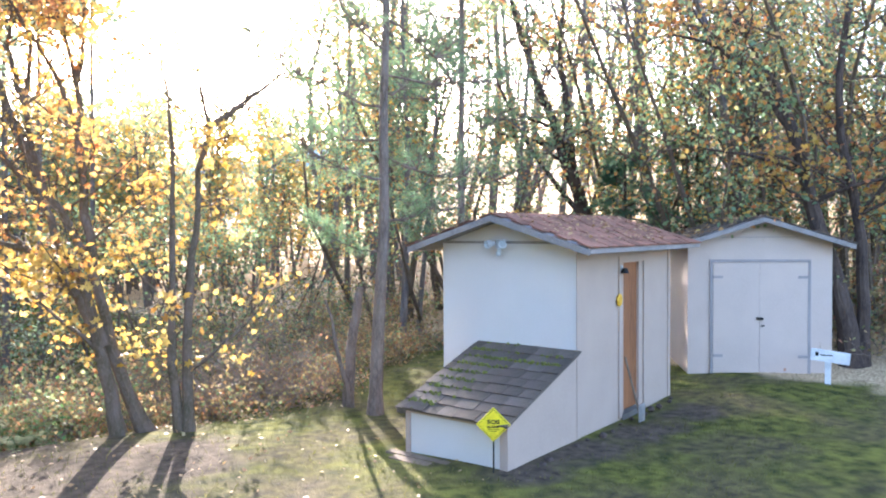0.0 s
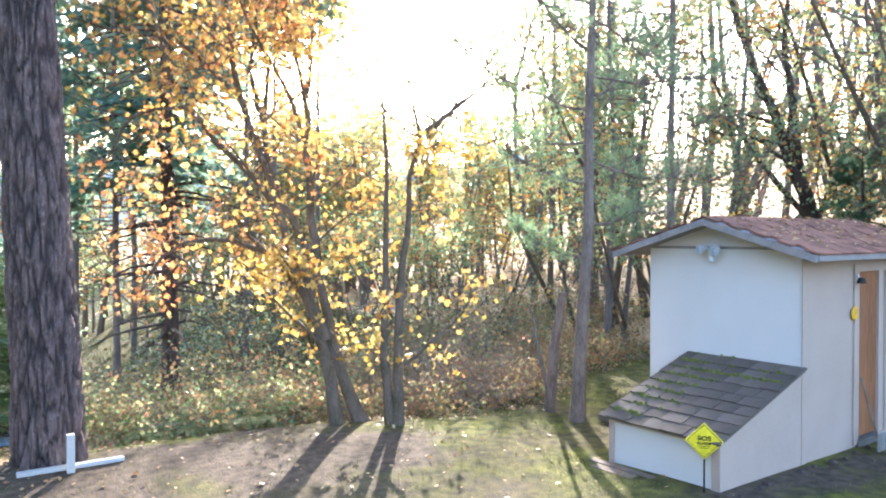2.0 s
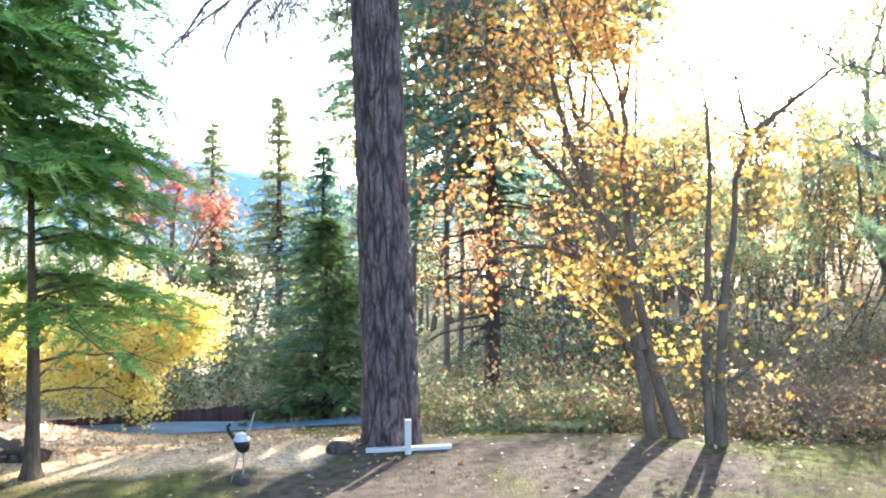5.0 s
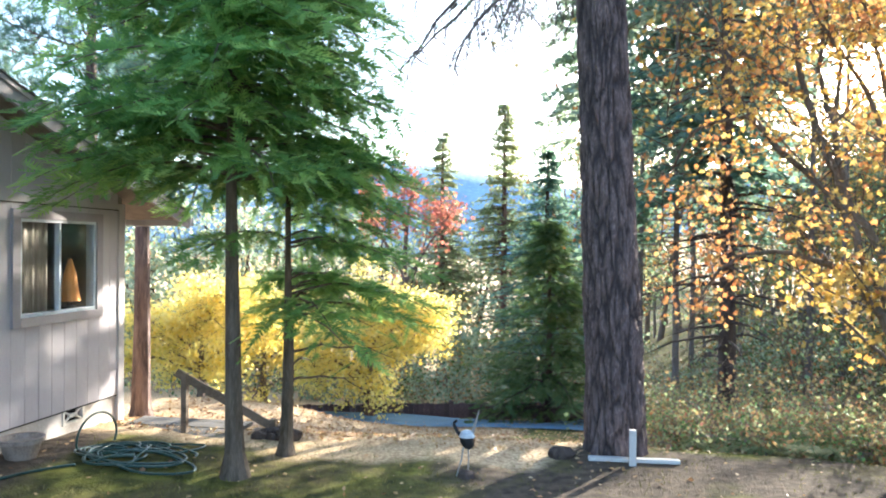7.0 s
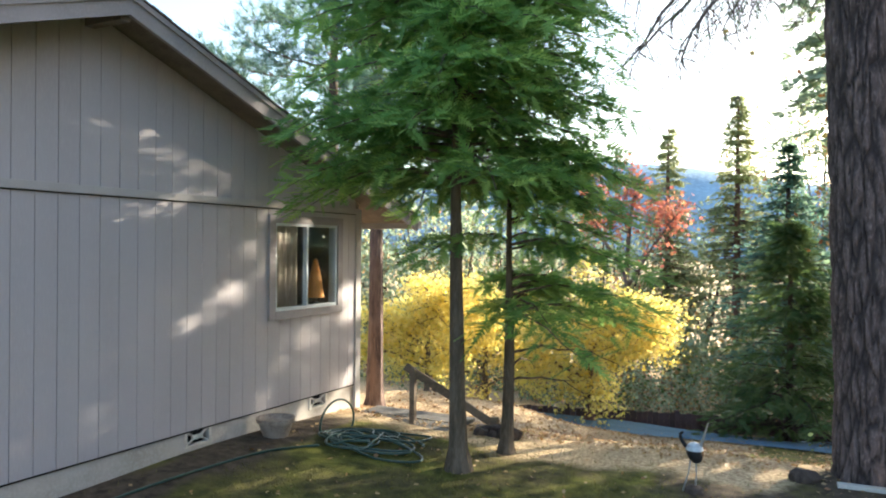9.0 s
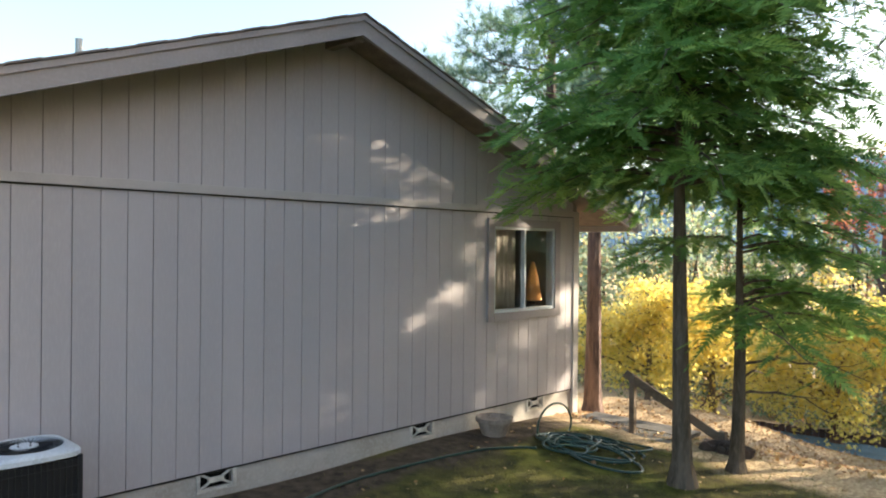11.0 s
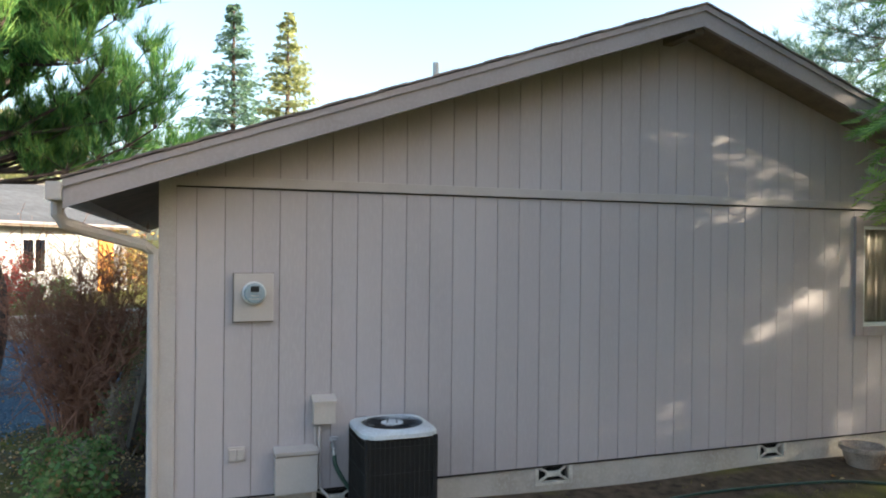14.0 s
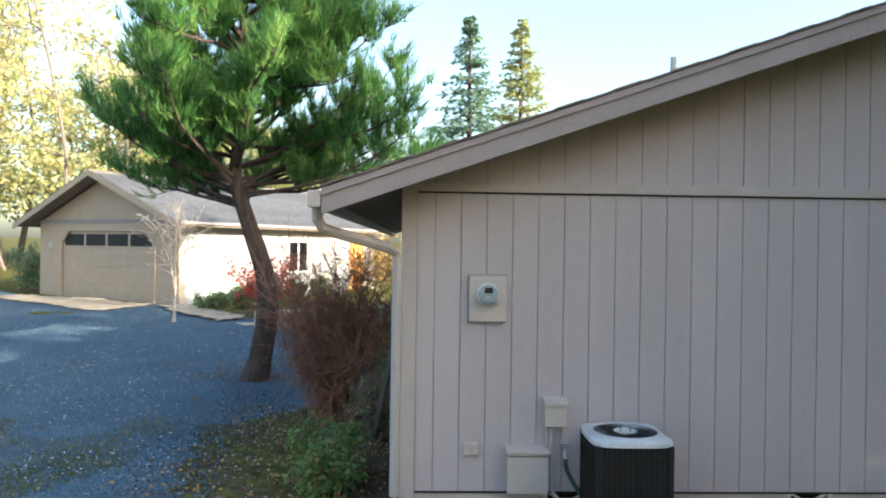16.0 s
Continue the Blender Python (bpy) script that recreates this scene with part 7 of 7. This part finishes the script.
wn_ = part("window", boxes((0.02, 0.06, 4.9, 6.0, 1.0, 1.06), (0.02, 0.06, 4.9, 6.0, 2.14, 2.2), (0.02, 0.06, 4.9, 4.96, 1.06, 2.14), (0.02, 0.06, 5.94, 6.0, 1.06, 2.14), (0.02, 0.06, 5.42, 5.48, 1.06, 2.14)), "white_paint", gar, "dark side window")
part("pane", boxes((0.05, 0.055, 4.96, 5.94, 1.06, 2.14)), "glass", wn_)
# Single near-black sheet standing for the unlit interior behind the glass.
part("room_behind", boxes((0.6, 0.65, 4.5, 6.4, 0.6, 2.5)), "dark", gar)
part("side_door", boxes((-0.04, -0.002, 8.5, 9.35, -0.3, 2.15), bevel=0.01), "orange", gar, "orange-brown side door in sun")
gd = part("garage_door", boxes((1.25, 6.15, 0.06, 0.1, -0.4, 2.42)), "garage_tan", gar, "tan sectional garage door with a row of windows")
for r_ in range(4):
    z0 = 0.02 + 0.6 * r_
    if r_ < 3:
        part("door_panel", boxes((1.27, 6.13, 0.045, 0.06, z0 + 0.01, z0 + 0.58), bevel=0.006), "garage_tan", gd)
    else:
        for k in range(4):
            x = 1.35 + 1.2 * k
            part("door_window", boxes((x, x + 1.1, 0.05, 0.056, z0 + 0.1, z0 + 0.5)), "black_metal", gd, "dark door window")
            part("window_surround", boxes((x - 0.05, x, 0.04, 0.06, z0 + 0.05, z0 + 0.55), (x + 1.1, x + 1.15, 0.04, 0.06, z0 + 0.05, z0 + 0.55), (x, x + 1.1, 0.04, 0.06, z0 + 0.5, z0 + 0.55), (x, x + 1.1, 0.04, 0.06, z0 + 0.05, z0 + 0.1)), "garage_tan", gd)
part("door_casing", boxes((1.1, 1.25, -0.03, -0.002, -0.3, 2.55), (6.15, 6.3, -0.03, -0.002, -0.3, 2.55), (1.25, 6.15, -0.03, -0.002, 2.42, 2.55)), "garage_tan", gar)


def g_slope(x_from, x_to, lift, thick, y0, y1):
    def zt(x):
        return GH + gs * GR + lift - gs * abs(x - GR)
    return prism([(x_from, zt(x_from)), (x_to, zt(x_to)), (x_to, zt(x_to) - thick), (x_from, zt(x_from) - thick)], y0, y1)


for a, b in ((-0.7, GR), (GR, GW + 0.7)):
    part("roof", g_slope(a, b, 0.2, 0.11, -0.6, GD + 0.5), "soffit", gar, "roof deck with brown edges")
    s = 1 if a < 0 else -1
    edge_ = a if a < 0 else b
    for k in range(9):
        x0 = edge_ + s * k * (GR + 0.7) / 9
        x1 = x0 + s * (GR + 0.7) / 9 * 1.1
        part("shingle_course", g_slope(min(x0, x1), max(x0, x1), 0.215 + 0.004 * (k % 2), 0.012, -0.63, GD + 0.53), "garage_roof", gar)
    part("rake_board", g_slope(a, b, 0.19, 0.2, -0.64, -0.602), "garage_tan", gar)
part("gutter", boxes((-0.8, -0.71, -0.6, GD + 0.5, 2.63, 2.71), bevel=0.015), "fascia", gar)
part("gable_band", boxes((0.0, GW, -0.03, -0.002, GH - 0.06, GH + 0.06)), "fascia", gar, "grey-brown band across the gable")
for s_, x in ((1, 1.25), (-1, 6.15)):
    part("corner_brace", prism([(x, 2.42), (x + s_ * 0.42, 2.42), (x, 2.0)], -0.02, 0.04), "garage_tan", gar, "angled corner of the door opening")
part("lantern", boxes((6.7, 6.8, -0.1, -0.002, 1.8, 2.02), bevel=0.02), "galv", gar, "small pale wall lantern")

wk = sheet("front_walk", [(-19.6, -4.6), (-19.0, -5.2), (-22.4, -7.9), (-22.9, -7.1)], "path", "pale concrete walk to the garage", "walk", lift=0.08, step=0.2, rag=0.0)
apron = sheet("garage_apron", [(-22.9, -8.2), (-26.4, -13.9), (-24.9, -14.6), (-21.4, -9.2)], "path", "concrete apron with sunlight put into its tan colour", "apron", lift=0.05, step=0.25, rag=0.05)
slab_ = boxes((-0.9, 0.9, -0.35, 0.35, -0.1, 0.18), bevel=0.02)
sb = part("low_wall", slab_, "path")
sb.matrix_basis = pose(-19.3, -4.6, 0.05, 0, 0, 35)
tagged(sb, "low concrete slab beside the walk", "step")
uw = boxes((-3.2, 3.2, -0.3, 0.3, -0.2, 0.62), bevel=0.03)
uw = part("retaining_wall", uw, "path")
uw.matrix_basis = pose(-19.5, -1.2, 0, 0, 0, -58)
tagged(uw, "low grey retaining wall behind the bush", "wall", kind="structure")


# ---- shrubs ----
def shrub(name, at, size, seed, label, wood, leaves, stems=40, leaf=0.05, per=2, share=0.5, fan=0.55, category="shrub", shape=OVAL):
    rng = np.random.default_rng(seed)
    t = thing(name, at, label, category)
    m = Mesh()
    a = rng.uniform(0, 2 * np.pi, stems)
    w = np.stack([fan * np.cos(a) * rng.uniform(0.1, 1, stems), fan * np.sin(a) * rng.uniform(0.1, 1, stems), np.ones(stems)], 1)
    B = m.twigs(rng.normal(size=(stems, 3)) * np.array([0.12, 0.12, 0]) * size[0], w, size[2] * rng.uniform(0.7, 1.05, stems), 0.012, 9, rng, 0.22, 0.05, 5)
    q = np.repeat(B[:, 2:].reshape(-1, 3), 3, axis=0)
    w2 = rand_dirs(len(q), 0.1, rng) + np.array([0, 0, 0.6])
    T = m.twigs(q, w2, size[2] * rng.uniform(0.12, 0.3, len(q)), 0.0065, 5, rng, 0.4, 0.1)
    q3 = np.repeat(T[:, 2:].reshape(-1, 3), 1, axis=0)
    T3 = m.twigs(q3, rand_dirs(len(q3), 0, rng) + np.array([0, 0, 0.4]), size[2] * rng.uniform(0.04, 0.12, len(q3)), 0.003, 3, rng)
    part("twig_tangle", m.out(), wood, t)["kind"] = "stuff"
    tips = np.concatenate([T[:, 1:].reshape(-1, 3), T3[:, -1]])
    for mtl, sh, lo in leaves:
        sel = tips[(rng.random(len(tips)) < sh) & (tips[:, 2] > lo * size[2])]
        if len(sel):
            leaves_at("foliage", sel, leaf, 0.05, per, shape, mtl, t, rng)
    return t


shrub("bare_bush", (-9.45, -1.08, 0.0), (1.0, 1.0, 2.1), 120, "twiggy red-brown bush with few leaves", "twig_red", [("leaf_brush", 0.05, 0.4)], stems=72, leaf=0.03, per=1, fan=0.62)
shrub("green_shrub", (-7.1, -0.82, 0.0), (1.0, 1.0, 0.5), 121, "low green leafy shrub at the house corner", "twig_dry", [("leaf_green", 0.32, 0.1), ("leaf_brush", 0.05, 0.1)], stems=15, leaf=0.055, per=3, fan=0.75)
shrub("green_shrub", (-6.6, -0.8, 0.0), (1.0, 1.0, 0.4), 122, "low green leafy shrub at the house corner", "twig_dry", [("leaf_green", 0.32, 0.1), ("leaf_brush", 0.05, 0.1)], stems=13, leaf=0.055, per=3, fan=0.8)
shrub("corner_weeds", (-8.5, -0.5, 0.0), (0.8, 0.8, 0.7), 123, "dark weedy growth by the house corner", "twig_dry", [("leaf_green", 0.06, 0.1), ("leaf_brush", 0.08, 0.1)], stems=26, leaf=0.05, per=1, fan=0.7)
shrub("red_shrub", (-20.5, -4.2, 0.05), (1.3, 1.0, 1.8), 124, "bright red autumn shrub near the garage wall", "twig_red", [("leaf_red", 0.35, 0.4)], stems=18, leaf=0.1, per=2, fan=0.7)
for k, (x, y, h) in enumerate(((-22.0, -6.2, 0.55), (-22.9, -5.5, 0.7), (-23.8, -4.9, 0.6), (-25.0, -4.2, 0.7), (-26.3, -3.5, 0.65), (-27.5, -12.0, 1.2), (-27.8, -14.6, 1.6))):
    shrub("foundation_shrub", (x, y, float(land(x, y))), (1.2, 1.0, h), 130 + k, "grey-green shrub along the garage wall", "twig_dry", [("needle_hazed", 0.4, 0.1), ("leaf_green", 0.35, 0.1)], stems=7, leaf=0.11, per=2, fan=0.9, shape=DIAMOND)
shrub("yellow_shrub", (-30.0, -1.8, 0.1), (1.6, 1.2, 2.6), 140, "yellow autumn shrub past the garage end", "twig_dry", [("leaf_brush", 0.3, 0.2), ("leaf_yellow", 0.12, 0.2)], stems=8, leaf=0.14, per=2, fan=0.7, shape=DIAMOND)
bdp = thing("leaning_plank", (-8.5, -0.52, 0.0), "weathered plank leaning at the house corner", "plank")
lm = Mesh()
lm.tube([(0, 0, 0.0), (1.6, 0.3, 1.42)], 0.035, 4)
part("plank", lm.out(), "grey_wood", bdp)

# ---- grass, fallen leaves ----
rng = np.random.default_rng(150)


def scatter(n, x0, x1, y0, y1, weight):
    x, y = rng.uniform(x0, x1, n), rng.uniform(y0, y1, n)
    k = rng.random(n) < weight(x, y)
    x, y = x[k], y[k]
    return np.stack([x, y, land(x, y)], 1)


def patchy(x, y, s, seed):
    return np.array([noise.noise(Vector((a * s, b * s, seed))) for a, b in zip(x, y)])


def grass_weight(x, y):
    house_ = (x < -5.6) & (y > -0.2)
    w = (1 - bare_at(x, y)) * (1 - litter_at(x, y) * 0.8) * np.clip(0.55 + 0.9 * patchy(x, y, 0.9, 2), 0, 1)
    return np.where(house_, 0, w)


gp = scatter(70000, -6, 12.5, 2.2, 9.5, grass_weight)
gp = gp[~((gp[:, 0] > 5.1) & (gp[:, 0] < 9.8) & (gp[:, 1] > 4.0) & (gp[:, 1] < 6.3))]
d = rng.normal(size=gp.shape) * 0.5 + np.array([0, 0, 1.0])
d /= np.linalg.norm(d, axis=1)[:, None]
tagged(leaf_object("grass", gp, d * rng.uniform(0.02, 0.06, (len(gp), 1)), across_of(d, rng) * 0.006, BLADE, "grass"), "short thin mossy grass", "grass", kind="stuff")
lp = np.concatenate([scatter(26000, -7, 1, 8, 16, lambda x, y: litter_at(x, y) * 0.9), scatter(16000, 0, 12, 7, 11.5, lambda x, y: litter_at(x, y)), scatter(1700, -5.5, 5.5, 4, 8.6, lambda x, y: 0.35 + 0 * x), scatter(3500, -16, -6, -9, -0.5, lambda x, y: 0.3 + 0 * x)])
d = rand_dirs(len(lp), 0.8, rng)
lp[:, 2] += 0.012
fl = rng.normal(size=lp.shape) * 0.4 + np.array([0, 0, 1.0])
b_ = np.cross(fl, d)
b_ /= np.linalg.norm(b_, axis=1)[:, None]
sz = rng.uniform(0.025, 0.07, (len(lp), 1))
tagged(leaf_object("fallen_leaves", lp, d * sz, b_ * sz, DIAMOND, "litter"), "dry brown fallen leaves", "leaves", kind="stuff")


def roof_litter(parent, w, d, h, pitch, n, seed, label):
    """Leaves and bits of moss lying on both slopes of a shed roof."""
    rng = np.random.default_rng(seed)
    y = rng.uniform(-0.2, w + 0.2, n)
    x = rng.uniform(-0.25, d + 0.25, n)
    keep = np.array([noise.noise(Vector((a * 1.6, b * 1.6, seed))) for a, b in zip(x, y)]) > -0.12
    x, y = x[keep], y[keep]
    z = h + pitch * w / 2 - pitch * np.abs(y - w / 2) + 0.092
    c = np.stack([x, y, z], 1)
    a = rand_dirs(len(c), 0.85, rng)
    up = rng.normal(size=c.shape) * 0.3 + np.array([0, 0, 1.0])
    b = np.cross(up, a)
    b /= np.linalg.norm(b, axis=1)[:, None]
    s_ = rng.uniform(0.03, 0.075, (len(c), 1))
    ob = leaf_object("leaf_litter", c, a * s_, b * s_, DIAMOND, "litter", parent, label=label)
    ob["kind"] = "stuff"


roof_litter(shed, S1W, S1D, S1H, S1P, 700, 3, "fallen leaves on the roof")
roof_litter(shed2, S2W, S2D, S2H, S2P, 1500, 8, "fallen leaves and moss on the roof")

cp = scatter(22000, -22, -6.2, -12, -0.6, lambda x, y: np.clip(0.35 + patchy(x, y, 0.6, 15), 0.05, 0.9))
cp[:, 2] += 0.035
d = rand_dirs(len(cp), 0.85, rng)
fl = rng.normal(size=cp.shape) * 0.4 + np.array([0, 0, 1.0])
b_ = np.cross(fl, d)
b_ /= np.linalg.norm(b_, axis=1)[:, None]
sz = rng.uniform(0.01, 0.032, (len(cp), 1))
tagged(leaf_object("gravel_chips", cp, d * sz, b_ * sz, DIAMOND, "chip"), "pale chips and bits lying on the shade-blued gravel", "gravel", kind="stuff")

ep = scatter(16000, -11.5, -4.8, -3.4, -1.3, lambda x, y: 0.8 * np.exp(-((y + 2.35 + 0.12 * np.sin(x * 2.1)) / 0.45) ** 2))
ep[:, 2] += 0.014
d = rand_dirs(len(ep), 0.8, rng)
fl = rng.normal(size=ep.shape) * 0.5 + np.array([0, 0, 1.0])
b_ = np.cross(fl, d)
b_ /= np.linalg.norm(b_, axis=1)[:, None]
sz = rng.uniform(0.015, 0.045, (len(ep), 1))
tagged(leaf_object("loose_gravel", ep, d * sz, b_ * sz, DIAMOND, "stones"), "loose gravel, painted shade-blue, along the drive's mossy edge", "gravel", kind="stuff")
mp2 = scatter(16000, -10.5, -5.0, -3.0, -0.35, lambda x, y: np.clip(0.6 + patchy(x, y, 1.6, 6), 0, 1) * (y > -2.5))
d = rng.normal(size=mp2.shape) * 0.7 + np.array([0, 0, 1.0])
d /= np.linalg.norm(d, axis=1)[:, None]
tagged(leaf_object("moss_tufts", mp2, d * rng.uniform(0.015, 0.045, (len(mp2), 1)), across_of(d, rng) * 0.008, BLADE, "grass"), "yellow-green moss and thin grass beside the gravel", "grass", kind="stuff")
gm2 = scatter(26000, -9.5, -5.6, -5.6, -2.9, lambda x, y: np.clip(patchy(x, y, 0.7, 11) * 2.5 + 0.5 - np.hypot(x + 7.5, y + 4.2) * 0.35, 0, 1))
gm2[:, 2] += 0.012
d = rng.normal(size=gm2.shape) * 0.8 + np.array([0, 0, 1.0])
d /= np.linalg.norm(d, axis=1)[:, None]
tagged(leaf_object("moss_patch", gm2, d * rng.uniform(0.015, 0.04, (len(gm2), 1)), across_of(d, rng) * 0.01, BLADE, "grass"), "yellow-green moss patches on the gravel", "grass", kind="stuff")
dl = scatter(2500, -10.5, -5.6, -2.6, -0.3, lambda x, y: 0.5 + 0 * x)
dl[:, 2] += 0.02
d = rand_dirs(len(dl), 0.85, rng)
b_ = across_of(d, rng)
sz = rng.uniform(0.02, 0.05, (len(dl), 1))
tagged(leaf_object("dead_leaves", dl, d * sz, b_ * sz, DIAMOND, "litter"), "brown leaves by the house corner", "leaves", kind="stuff")

# ---- grooved siding, strip by strip ----
WIN = (6.61, 8.07, 1.36, 2.61)
edges_ = [Y0 + 0.1] + [0.1118 + GAP * k for k in range(0, 42)]
edges_ = [e for e in edges_ if e < Y1 - 0.1] + [Y1 - 0.1]


def board(parent, y0, y1, z0, z1a, z1b):
    bm = prism([(y0 + 0.003, z0), (y1 - 0.003, z0), (y1 - 0.003, z1b), (y0 + 0.003, z1a)], WX - 0.012, WX, Matrix(((0, 1, 0, 0), (1, 0, 0, 0), (0, 0, 1, 0), (0, 0, 0, 1))))
    return part("siding_board", bm, "siding", parent)


for a, b in zip(edges_, edges_[1:]):
    if b - a < 0.02:
        continue
    if b <= WIN[0] or a >= WIN[1]:
        board(wall, a, b, SILL, TRIM0, TRIM0)
    else:
        board(wall, a, b, SILL, WIN[2], WIN[2])
        board(wall, a, b, WIN[3], TRIM0, TRIM0)
        if a < WIN[0]:
            board(wall, a, WIN[0] + 0.003, WIN[2], WIN[3], WIN[3])
        if b > WIN[1]:
            board(wall, WIN[1] - 0.003, b, WIN[2], WIN[3], WIN[3])
    za, zb = roof_under(a), roof_under(b)
    if min(za, zb) > TRIM1 + 0.02:
        if a < RIDGE_Y < b:
            board(gable, a, b, TRIM1, min(za, zb), min(za, zb))
        else:
            board(gable, a, b, TRIM1, za, zb)
# shingle courses showing along the roof edge
for s in (-1, 1):
    for k in range(24):
        y = RIDGE_Y + s * (4.98 * (k + 1) / 24)
        yb = RIDGE_Y + s * (4.98 * k / 24)
        part("shingle_course", slab(min(y, yb), max(y, yb), WX - DEEP - 0.52, RAKE_X + 0.035, 0.006 + 0.006 * (k % 2), 0.016), "shingle_roof", house, at=Matrix.Translation((-WX, -4.2, 0)))
